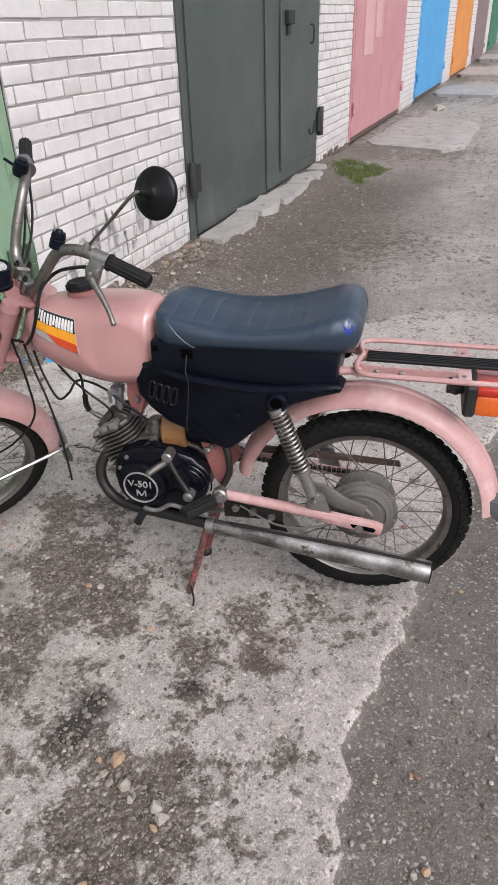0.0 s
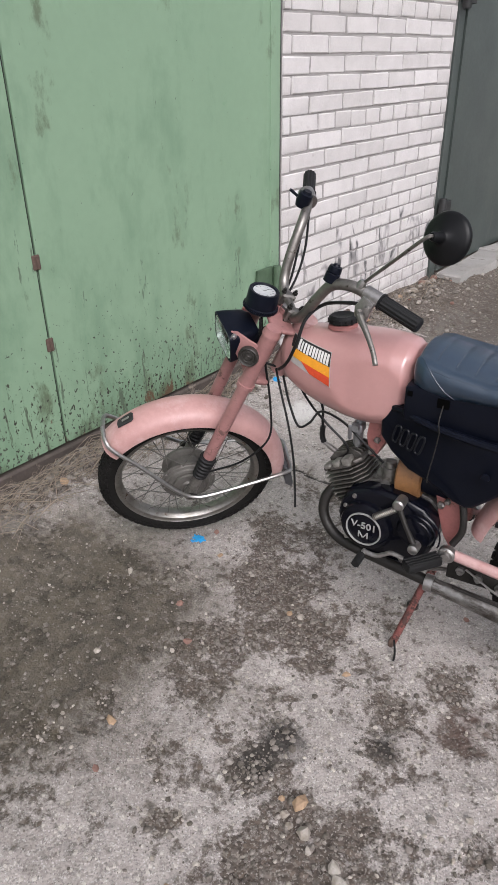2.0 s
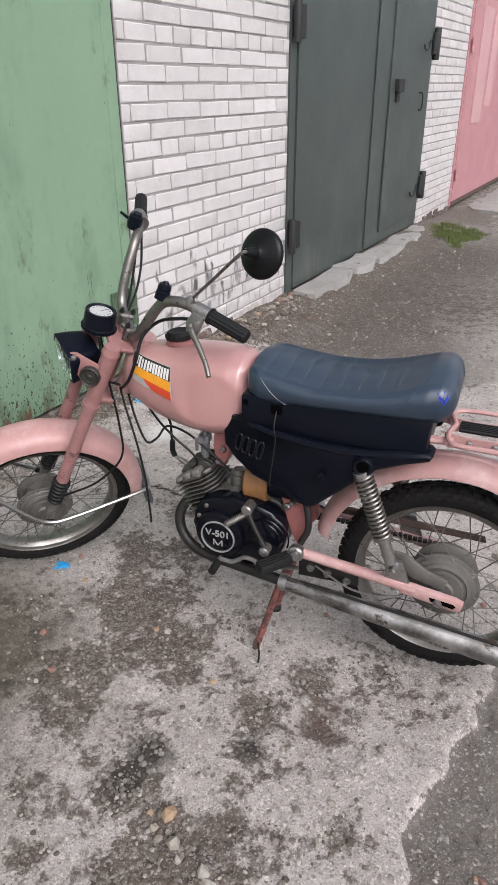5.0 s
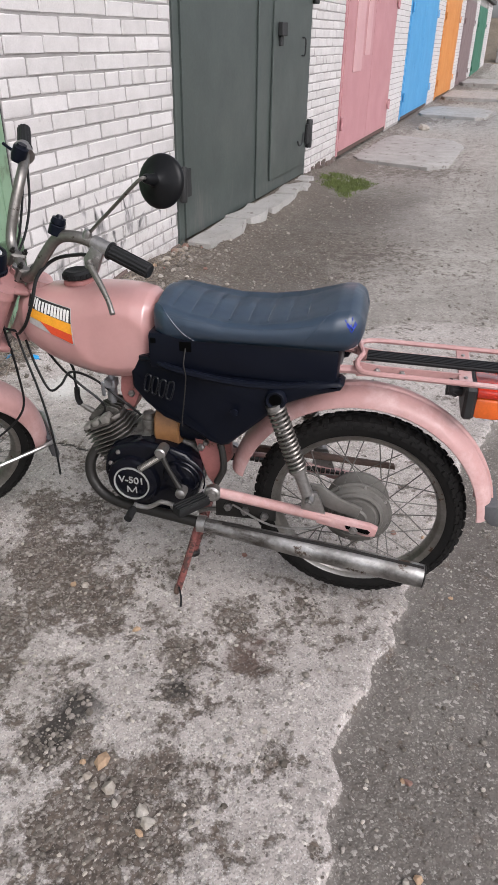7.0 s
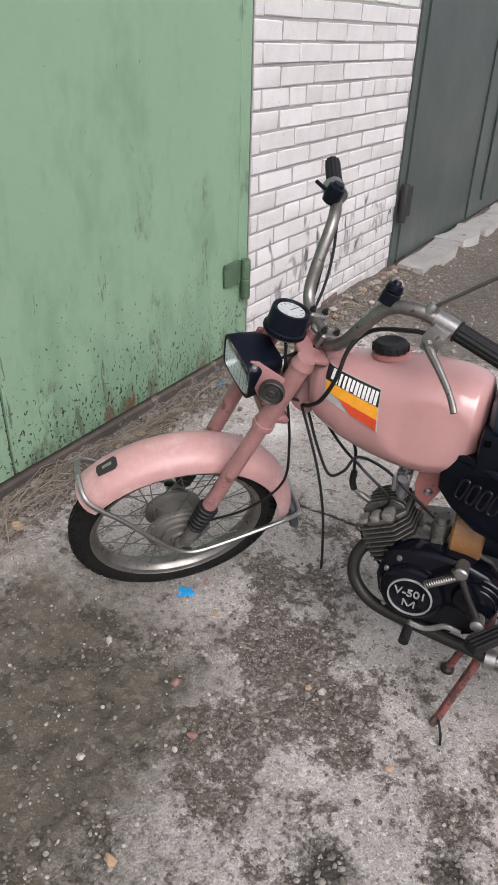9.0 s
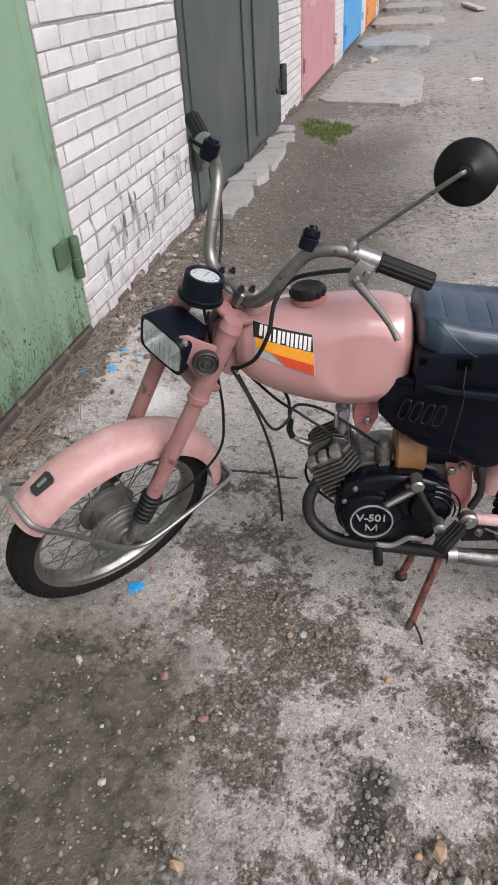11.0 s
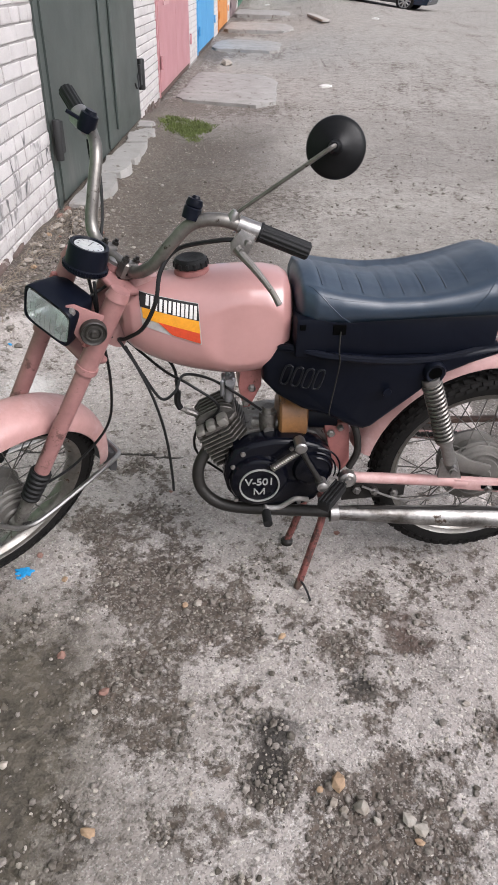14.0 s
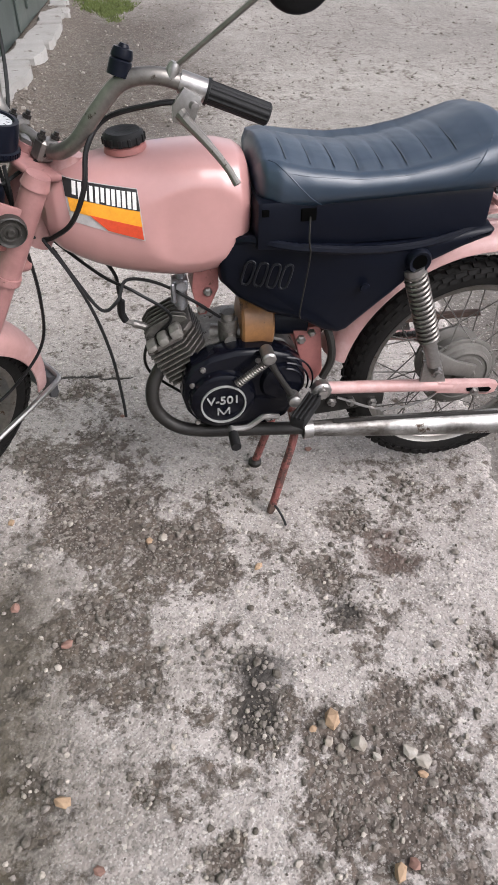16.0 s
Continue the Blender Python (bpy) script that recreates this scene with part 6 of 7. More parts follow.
part("foot_wire", tube([(0.440, 0.124, 0.032), (0.432, 0.138, 0.026), (0.424, 0.154, 0.014), (0.420, 0.172, 0.005)], 0.0028, 6), M_CABLE, stand, "bent black wire at the foot")
part("stand_foot", moved(lathe([(0, -0.006), (0.017, -0.006), (0.017, 0.004), (0.010, 0.010), (0, 0.010)], 12, "Z"), pose(0.448, -0.050, 0.0065)), M_PIPE, stand)
part("stand_spring", tube([(0.395, 0.06, 0.245), (0.36, 0.065, 0.262), (0.31, 0.07, 0.270)], 0.006, 6), M_STEEL, stand)

# front fork
for s in (1, -1):
    y = 0.079 if s > 0 else -0.060
    leg = part("fork_leg", join(rod((0, y, 0.160), (0, y, 0.455), 0.0175, 18), rod((0, y, 0.445), (0, y, 0.625), 0.0205, 18), rod((0, y, 0.443), (0, y, 0.456), 0.0235, 18), rod((0, y, 0.615), (0, y, 0.634), 0.0235, 18, 0.019)), M_PINK_FORK, MOPED, "dusty pink fork leg", FORK)
    boot = []
    for k in range(25):
        z = 0.082 + 0.085 * k / 24
        boot.append(((0.0185 + 0.003 * (k % 4 in (1, 2))) * (1.0 + 0.18 * k / 24), z))
    part("boot", moved(lathe([(0, 0.082)] + boot + [(0, 0.167)], 18, "Z"), pose(0, y, 0)), M_GRIP, leg, "black ribbed rubber boot")
    part("slider", join(rod((0, y, -0.012), (0, y, 0.085), 0.0155, 14), moved(lathe([(0, -0.014), (0.018, -0.014), (0.018, 0.014), (0, 0.014)], 14), pose(0.0, y, 0.0))), M_ALU, leg)
yoke = part("fork_yoke", join(box(-0.062, 0.002, -0.058, 0.076, 0.448, 0.468, 0.009, 3), box(-0.060, 0.002, -0.062, 0.078, 0.618, 0.632, 0.0065, 3), rod((-0.05, 0, 0.45), (-0.05, 0, 0.645), 0.018, 14)), M_PINK_FORK, MOPED, "dusty pink fork yokes", FORK)
part("stem_nut", moved(lathe([(0, 0), (0.017, 0), (0.017, 0.012), (0.010, 0.016), (0, 0.016)], 6, "Z"), pose(-0.05, 0, 0.640)), M_STEEL, yoke)
part("front_fender", fender(0.302, 19, 158, 0.056, 0.034, seg=52, skirt=0.012), M_PINK, MOPED, "pink steel front mudguard", FORK)
a_ = radians(38)
part("fender_plate", moved(prism([(-0.026, -0.010), (-0.020, -0.017), (0.024, -0.014), (0.028, 0.0), (0.024, 0.014), (-0.020, 0.017), (-0.026, 0.010)], 0, 0.004, 0.001, 1), FORK @ pose(0, 0, 0, 0, -38, 0) @ pose(0.3025, 0, 0) @ pose(0, 0, 0, 0, 0, -90) @ pose(0, 0, 0, 0, 90, 0)), M_GATE_BLACK, MOPED, "small dark emblem plate")
part("emblem_bar", moved(box(-0.014, 0.010, 0.004, 0.0055, -0.003, 0.005, 0.001), FORK @ pose(0, 0, 0, 0, -38, 0) @ pose(0.3025, 0, 0) @ pose(0, 0, 0, 0, 0, -90) @ pose(0, 0, 0, 0, 90, 0)), M_STEEL, MOPED)
part("mud_flap", moved(prism([(-0.266, 0.122), (-0.288, 0.122), (-0.326, 0.060), (-0.330, 0.040), (-0.304, 0.050)], -0.048, 0.048, 0.002), Matrix.Identity(4)), M_FLAP, MOPED, "grey rubber flap", FORK)
stay = [(-0.285, 0.0, 0.128), (-0.284, 0.045, 0.130), (-0.272, 0.066, 0.128), (-0.20, 0.082, 0.098), (-0.06, 0.104, 0.036), (0.0, 0.108, 0.018), (0.06, 0.104, 0.034), (0.18, 0.080, 0.092), (0.262, 0.066, 0.128), (0.287, 0.046, 0.143), (0.294, 0.0, 0.150)]
part("fender_stay", join(tube(stay, 0.0062, 8), tube([(x, -y, z) for x, y, z in stay], 0.0062, 8)), M_CHROME, MOPED, "chromed steel mudguard stay", FORK)
part("stay_lug", box(-0.012, 0.014, 0.098, 0.110, 0.006, 0.024, 0.003), M_PIPE, MOPED, "", FORK)
part("stay_lug", box(-0.012, 0.014, -0.110, -0.098, 0.006, 0.024, 0.003), M_PIPE, MOPED, "", FORK)
HORN = pose(0.030, 0.083, 0.543, 0, 0, -32) @ Matrix.Diagonal((0.88, 1, 0.88, 1))
horn = part("horn", moved(lathe([(0, 0.011), (0.006, 0.012), (0.008, 0.008), (0.013, 0.007), (0.015, 0.010), (0.018, 0.010), (0.020, 0.006), (0.024, 0.007), (0.027, 0.011), (0.029, 0.009), (0.030, 0.0), (0.027, -0.014), (0, -0.016)], 30), HORN), M_HORN, MOPED, "dusty round horn", FORK)
plate_line = [(-0.036, -0.022), (-0.012, -0.038), (0.016, -0.037), (0.038, -0.018), (0.058, 0.006), (0.074, 0.022), (0.074, 0.038), (0.058, 0.046), (0.020, 0.042), (-0.018, 0.040), (-0.040, 0.018)]
part("bracket", moved(prism(plate_line, -0.010, -0.004, 0.002), HORN), M_PINK_FORK, horn, "pink horn bracket")
part("bracket_bolt", moved(lathe([(0, 0.008), (0.005, 0.008), (0.008, 0.004), (0.008, -0.006)], 12), HORN @ pose(0.060, 0.0, 0.031)), M_STEEL, horn)
# headlight: a rectangular lamp, level with the ground
LAMP = FORK @ pose(0.056, 0.004, 0.540, 0, CASTER - 4, 11) @ Matrix.Diagonal((0.82, 0.80, 0.80, 1))
rings = []
for x, w_, h_ in ((-0.070, 0.030, 0.026), (-0.066, 0.048, 0.038), (-0.045, 0.062, 0.047), (0.0, 0.070, 0.054), (0.030, 0.073, 0.057), (0.034, 0.072, 0.056), (0.034, 0.068, 0.052), (0.028, 0.068, 0.052), (0.0, 0.060, 0.046), (-0.028, 0.030, 0.026)):
    ring = []
    for i in range(32):
        a = 2 * math.pi * i / 32
        c, s = math.cos(a), math.sin(a)
        ring.append((x, w_ * math.copysign(abs(c) ** 0.32, c), h_ * math.copysign(abs(s) ** 0.32, s)))
    rings.append(ring)
hl = part("headlight", loft(rings), M_BLACK, MOPED, "rectangular headlight in a black housing", LAMP)
rings = []
for x, k in ((0.029, 1.0), (0.034, 0.97), (0.037, 0.85), (0.039, 0.5), (0.0395, 0.1)):
    ring = []
    for i in range(32):
        a = 2 * math.pi * i / 32
        c, s = math.cos(a), math.sin(a)
        ring.append((x, 0.0655 * k * math.copysign(abs(c) ** 0.32, c), 0.0495 * k * math.copysign(abs(s) ** 0.32, s)))
    rings.append(ring)
bowl = []
for x, w_, h_ in ((0.0275, 0.0665, 0.0505), (0.012, 0.0615, 0.0465), (0.0, 0.0575, 0.0435), (-0.014, 0.0430, 0.0340), (-0.024, 0.0240, 0.0200), (-0.0265, 0.0040, 0.0035)):
    bowl.append([(x, w_ * math.copysign(abs(math.cos(2 * math.pi * i / 32)) ** 0.45, math.cos(2 * math.pi * i / 32)), h_ * math.copysign(abs(math.sin(2 * math.pi * i / 32)) ** 0.45, math.sin(2 * math.pi * i / 32))) for i in range(32)])
part("reflector", loft(bowl, caps=False), M_REFLECT, hl, "silvered reflector bowl")
part("bulb", moved(lathe([(0, 0.012), (0.006, 0.010), (0.008, 0.004), (0.006, -0.006), (0.004, -0.018)], 14, "X"), pose(-0.008, 0, 0)), M_STEEL, hl)
part("lens", loft(rings), M_LENS, hl, "ribbed headlight glass").visible_shadow = False
for k in range(7):
    y = -0.048 + 0.016 * k
    part("lens_rib", rod((0.0385 - 0.003 * abs(y) / 0.055, y, -0.040), (0.0385 - 0.003 * abs(y) / 0.055, y, 0.012 + 0.02 * (k % 2)), 0.0012, 6), M_LENS, hl).visible_shadow = False
part("lamp_bracket", box(-0.004, 0.030, -0.072, -0.060, 0.49, 0.58, 0.003), M_PINK_DIRTY, MOPED, "", FORK)
part("lamp_bracket", box(-0.004, 0.030, 0.066, 0.078, 0.50, 0.56, 0.003), M_PINK_DIRTY, MOPED, "", FORK)
SPEEDO = FORK @ pose(0.014, -0.006, 0.618, 6, 8, 0) @ Matrix.Diagonal((0.93, 0.93, 0.93, 1))
sp = part("speedometer", join(lathe([(0, 0.0), (0.030, 0.0), (0.040, 0.004), (0.046, 0.010), (0.046, 0.018), (0.0425, 0.020), (0.0415, 0.058), (0.040, 0.062), (0.034, 0.062), (0.031, 0.0575), (0, 0.0575)], 36, "Z")), M_BLACK, MOPED, "black round speedometer with a white dial", SPEEDO)
part("dial", lathe([(0, 0.0590), (0.0300, 0.0590), (0.0300, 0.056), (0, 0.056)], 36, "Z"), M_DIAL, sp, "white dial")
for k in range(11):
    a = math.pi * (1.25 - 1.5 * k / 10)
    part("dial_tick", moved(box(0.021, 0.0265, -0.0005, 0.0005, 0.0589, 0.0595), pose(0, 0, 0, 0, 0, math.degrees(a) + 90)), M_DECAL_BLACK, sp, smooth=0)
part("rim_ribs", join(*[moved(box(0.0455, 0.0472, -0.0011, 0.0011, 0.010, 0.018), pose(0, 0, 0, 0, 0, 7.5 * k)) for k in range(48)]), M_BLACK, sp, smooth=0)
part("needle", moved(box(-0.004, 0.020, -0.0006, 0.0006, 0.0592, 0.0600), pose(0, 0, 0, 0, 0, 210)), M_DECAL_BLACK, sp, smooth=0)

# handlebar
BAR = [(-0.110, -0.335, 0.842), (-0.095, -0.270, 0.828), (-0.078, -0.205, 0.818), (-0.060, -0.155, 0.796), (-0.050, -0.118, 0.735), (-0.050, -0.092, 0.678), (-0.052, -0.058, 0.655), (-0.054, 0.0, 0.652), (-0.052, 0.050, 0.656),
       (-0.050, 0.084, 0.690), (-0.050, 0.103, 0.750), (-0.056, 0.122, 0.804), (-0.078, 0.155, 0.833), (-0.110, 0.190, 0.842), (-0.150, 0.242, 0.850), (-0.182, 0.288, 0.857)]
bar = part("handlebar", tube(BAR, 0.0125, 14), M_BARE, MOPED, "worn chromed handlebar", FORK)
part("bar_clamp", join(box(-0.072, -0.034, -0.045, -0.020, 0.632, 0.668, 0.005), box(-0.072, -0.034, 0.020, 0.045, 0.632, 0.668, 0.005)), M_BARE, bar)
for x in (-0.068, -0.038):
    for y in (-0.032, 0.032):
        part("bolt", moved(lathe([(0, 0.012), (0.004, 0.012), (0.004, 0.006), (0.007, 0.006), (0.007, 0.0), (0, 0)], 6, "Z"), pose(x, y, 0.668)), M_PIPE, bar)


def grip(a, b, name="grip"):
    a, b = Vector(a), Vector(b)
    d = (b - a).normalized()
    s = d.orthogonal().normalized()
    u = d.cross(s)
    rings = []
    for t, r in ((0, 0.019), (0.04, 0.0195), (0.045, 0.0155), (0.97, 0.0155), (1.0, 0.0135)):
        ring = []
        for i in range(48):
            ang = 2 * math.pi * i / 48
            k = r + (0.0012 if (i % 4 < 2 and 0.04 < t < 0.98) else 0)
            ring.append(a + (b - a) * t + (s * math.cos(ang) + u * math.sin(ang)) * k)
        rings.append(ring)
    return part(name, loft(rings), M_GRIP, bar, "black ribbed rubber grip", smooth=20)


grip((-0.128, 0.212, 0.846), (-0.186, 0.293, 0.858))
grip((-0.092, -0.256, 0.826), (-0.111, -0.340, 0.843))
part("twist_housing", moved(rod((0, 0.0, 0), (0, -0.038, 0.004), 0.022, 18), Matrix.Translation((-0.086, -0.222, 0.822))), M_STEEL, bar, "twist-grip housing")
part("switch", join(moved(lathe([(0, 0.030), (0.011, 0.030), (0.013, 0.024), (0.018, 0.022), (0.019, 0.0), (0.016, -0.012), (0, -0.012)], 18, "Z"), pose(-0.062, -0.205, 0.826)), rod((-0.05, -0.21, 0.832), (-0.03, -0.235, 0.834), 0.004, 6)), M_BLACK, bar, "black switch")
part("switch", join(moved(lathe([(0, 0.034), (0.006, 0.034), (0.009, 0.029), (0.014, 0.028), (0.016, 0.020), (0.016, 0.016), (0.0145, 0.014), (0.0165, 0.012), (0.0165, -0.008), (0, -0.010)], 20, "Z"), pose(-0.050, 0.116, 0.818, 10, 0, 0)), box(-0.062, -0.045, 0.112, 0.126, 0.795, 0.815, 0.003)), M_BLACK, bar, "black horn button")
perch = part("lever_perch", join(rod((-0.104, 0.180, 0.841), (-0.128, 0.212, 0.846), 0.0165, 18), moved(prism([(-0.020, -0.048), (0.010, -0.050), (0.020, -0.030), (0.014, 0.0), (-0.016, 0.0)], -0.006, 0.006, 0.003), pose(-0.104, 0.206, 0.840, 0, 0, -54))), M_STEEL, bar, "cast lever bracket")
part("lever", tube([(-0.098, 0.205, 0.806), (-0.100, 0.225, 0.800), (-0.108, 0.262, 0.790), (-0.116, 0.300, 0.777), (-0.120, 0.326, 0.764)], [0.010, 0.008, 0.0065, 0.0055, 0.006], 10), M_BARE, bar, "worn steel clutch lever")
for p in ((-0.100, 0.212, 0.806), (-0.106, 0.214, 0.824)):
    part("screw", moved(lathe([(0, 0.011), (0.006, 0.010), (0.007, 0.0)], 12), pose(*p, 0, 0, -35)), M_STEEL, bar)
part("clamp_lug", moved(lathe([(0, 0.02), (0.007, 0.02), (0.010, 0.012), (0.010, 0.0)], 10, "Z"), pose(-0.090, 0.172, 0.842)), M_STEEL, bar)
mirror_at = Vector((-0.137, 0.262, 1.036))
back = (FORK.to_3x3().inverted() @ Vector((0.27, 0.933, 0.237))).normalized()
mirror = part("mirror_stem", tube([(-0.090, 0.172, 0.848), (-0.092, 0.176, 0.862), Vector((-0.092, 0.176, 0.862)).lerp(mirror_at + back * 0.052, 0.5), Vector((-0.092, 0.176, 0.862)).lerp(mirror_at + back * 0.052, 0.9), mirror_at + back * 0.046, mirror_at + back * 0.034], 0.0038, 8), M_BARE, MOPED, "thin weathered steel mirror stem", FORK)
turn = Vector((0, 0, 1)).rotation_difference(back).to_matrix().to_4x4()
part("mirror_back", moved(lathe([(0.0, 0.048), (0.008, 0.048), (0.0105, 0.044), (0.012, 0.026), (0.0145, 0.013), (0.020, 0.008), (0.036, 0.002), (0.052, -0.0055), (0.0585, -0.010), (0.061, -0.015), (0.0605, -0.021), (0.056, -0.021)], 40, "Z"), Matrix.Translation(mirror_at) @ turn @ Matrix.Diagonal((0.84, 0.84, 0.84, 1))), M_SHELL, mirror, "round black plastic mirror shell")
part("mirror_glass", moved(lathe([(0.0565, -0.0185), (0, -0.0185)], 40, "Z"), Matrix.Translation(mirror_at) @ turn @ Matrix.Diagonal((0.84, 0.84, 0.84, 1))), M_MIRROR, mirror, "mirror glass")


# cables
def cable(pts, r=0.0032, label="black sheathed cable", mat=None):
    return part("cable", tube(pts, r, 7, 8), mat or M_CABLE, MOPED, label)


cable([front(-0.098, 0.196, 0.818), front(-0.085, 0.17, 0.80), (0.715, 0.060, 0.880), (0.750, 0.080, 0.845), (0.763, 0.098, 0.790), (0.790, 0.092, 0.735), (0.825, 0.065, 0.700), (0.845, 0.04, 0.685)], 0.0042)
cable([(0.835, 0.03, 0.665), (0.80, 0.06, 0.61), (0.765, 0.075, 0.560), (0.735, 0.072, 0.575), (0.715, 0.05, 0.602), (0.66, 0.045, 0.588), (0.60, 0.05, 0.55), (0.545, 0.04, 0.50)])
cable([(0.845, 0.05, 0.69), (0.81, 0.085, 0.645), (0.778, 0.103, 0.57), (0.758, 0.110, 0.48), (0.750, 0.112, 0.38), (0.749, 0.112, 0.338)], 0.0030, "loose cable hanging with a bare end")
cable([(0.83, 0.0, 0.665), (0.785, 0.0, 0.635), (0.750, 0.0, 0.615), (0.734, 0.0, 0.585), PLUG + Vector((0.006, 0.002, 0.068)), PLUG + Vector((0.004, 0.002, 0.040))], 0.0036, "ignition lead")
cable([(0.845, -0.02, 0.665), (0.76, 0.02, 0.600), (0.70, 0.05, 0.575), (0.64, 0.04, 0.51), (0.690, 0.02, 0.44), (0.690, 0.0, 0.36), (0.62, 0.03, 0.31)])
cable([front(0.01, 0.0, 0.618), front(-0.03, 0.05, 0.52), front(-0.09, 0.085, 0.40), front(-0.135, 0.092, 0.28), front(-0.10, 0.085, 0.17), front(-0.04, 0.07, 0.10), front(-0.01, 0.06, 0.06)])
cable([front(-0.078, -0.205, 0.800), front(-0.080, -0.160, 0.745), front(-0.078, -0.115, 0.68), front(-0.070, -0.06, 0.61), (0.835, 0.0, 0.70)])
cable([front(-0.088, -0.20, 0.806), front(-0.096, -0.150, 0.74), front(-0.086, -0.100, 0.68), front(-0.055, -0.045, 0.625)])
cable([front(-0.06, 0.118, 0.80), front(-0.055, 0.075, 0.70), front(-0.03, 0.03, 0.62), front(0.03, 0.02, 0.56)])
cable([front(0.02, 0.03, 0.62), front(0.0, 0.05, 0.56), front(-0.02, 0.03, 0.50), (0.85, 0.02, 0.68)])
part("brake_cable", tube([(0.30, 0.085, 0.30), (0.20, 0.10, 0.265), (0.10, 0.095, 0.270), (0.04, 0.075, 0.30)], 0.003, 6), M_STEEL, MOPED)


M_PALEWOOD = material("bleached_plank", (0.50, 0.47, 0.43), (0.36, 0.33, 0.30), rough=0.9, scale=6, bump=0.3)


# ---- far yard: parked car, plank, litter, heap ----
def parked_car():
    car = thing("car", "dark blue parked saloon car at the far end of the yard", "car", at=pose(1.755, 29.0, 0.43, 0, 5.0, -22))
    side = [(-0.72, 0.30), (-0.76, 0.55), (-0.70, 0.80), (-0.62, 0.93), (-0.15, 1.00), (0.35, 1.38), (0.95, 1.45), (1.55, 1.40), (2.25, 0.98), (3.05, 0.86), (3.20, 0.72), (3.24, 0.42), (3.18, 0.24), (2.85, 0.22), (-0.45, 0.22)]
    rings = []
    for y, k in ((-0.80, 0.93), (-0.84, 1.0), (-0.6, 1.0), (0.6, 1.0), (0.84, 1.0), (0.80, 0.93)):
        ring = []
        for x, z in side:
            tuck = 0.16 * smooth_step(0.95, 1.4, z) * (1 if y > 0 else -1)
            ring.append((1.24 + (x - 1.24) * (0.985 + 0.015 * k), (y - tuck) if abs(y) > 0.7 else y, 0.22 + (z - 0.22) * (k if z > 0.9 else 1)))
        rings.append(ring)
    body = part("body", loft(rings), M_CARPAINT, car, "dark glossy body")
    for s in (-1, 1):
        for outline in ([(0.28, 1.02), (0.45, 1.30), (0.90, 1.36), (0.92, 1.00)], [(0.98, 1.00), (0.97, 1.36), (1.50, 1.31), (1.98, 0.98)]):
            pane, rim_faces = prism(outline, 0.832 * s, 0.850 * s, 0.0)
            part("side_window", ([(v[0], v[1] - 0.16 * s * smooth_step(0.95, 1.4, v[2]), v[2]) for v in pane], rim_faces), M_CARGLASS, body, "dark window glass")
        part("door_handle", box(0.62, 0.78, 0.838 * s - 0.012, 0.838 * s + 0.012, 0.82, 0.85, 0.005), M_CARPAINT, body)
        part("mirror", box(1.80, 1.94, 0.86 * s - 0.10, 0.86 * s + 0.06, 0.98, 1.10, 0.03, 2), M_CARPAINT, body)
        part("sill", box(0.25, 2.15, 0.835 * s - 0.015, 0.835 * s + 0.015, 0.20, 0.27, 0.005), M_GATE_BLACK, body)
    part("windscreen", moved(box(-0.02, 0.02, -0.66, 0.66, -0.36, 0.36, 0.01), pose(1.92, 0, 1.19, 0, -59, 0)), M_CARGLASS, body)
    part("headlight", box(3.02, 3.20, -0.80, -0.45, 0.62, 0.80, 0.04, 2), M_GLASS, body)
    part("tail_light", box(-0.74, -0.60, -0.82, -0.55, 0.66, 0.86, 0.03, 2), M_RED, body)
    for x in (0.0, 2.42):
        for y in (-0.76, 0.76):
            w = part("wheel", moved(lathe([(0.20, -0.09), (0.29, -0.09), (0.305, -0.06), (0.305, 0.06), (0.29, 0.09), (0.20, 0.09)], 32, closed=True), pose(x, y, 0.30)), M_RUBBER, car)
            part("rim", moved(lathe([(0.21, 0.07), (0.20, 0.02), (0.02, 0.02)], 32), pose(x, y, 0.30) @ Matrix.Diagonal((1, math.copysign(1, y), 1, 1))), M_GATE_BLACK, w)
            for k in range(10):
                part("rim_spoke", moved(box(0.03, 0.205, 0.03, 0.085, -0.016, 0.016, 0.004), pose(x, y, 0.30) @ Matrix.Diagonal((1, math.copysign(1, y), 1, 1)) @ pose(0, 0, 0, 0, 36 * k, 0)), M_ALLOY, w)
            part("rim_hoop", moved(lathe([(0.195, 0.085), (0.215, 0.092), (0.222, 0.085), (0.21, 0.07)], 32), pose(x, y, 0.30) @ Matrix.Diagonal((1, math.copysign(1, y), 1, 1))), M_ALLOY, w)


parked_car()


def lay(x, y):
    return ground_layers(x, y)[0]


solid("plank", box(-0.10, 0.10, -1.3, 1.3, 0, 0.06, 0.01), M_PALEWOOD, "pale broken plank lying in the yard", "plank", at=pose(0.50, 21.1, lay(0.50, 21.1) + 0.01, 0, 0, 6))
for i, (x, y, s) in enumerate(((0.08, 10.4, 0.10), (2.0, 21.0, 0.12), (-0.9, 30.0, 0.12))):
    r = random.Random(i + 90)
    ring = [[(math.cos(a * 0.571) * s * r.uniform(0.6, 1.1) * k, math.sin(a * 0.571) * s * 0.6 * r.uniform(0.6, 1.1) * k, h) for a in range(11)] for k, h in ((1.0, -0.01), (0.9, 0.02), (0.4, 0.035))]
    solid("litter", loft(ring), M_LITTER, "crumpled white scrap lying on the ground", "litter", "scraps", at=pose(x, y, lay(x, y)), smooth=20)
solid("boulder", sphere_stone(random.Random(3), 0.15, 0.45), M_PEBBLE, "grey lump of concrete near the wall", "stone", at=pose(-1.40, 12.8, lay(-1.40, 12.8) + 0.03))


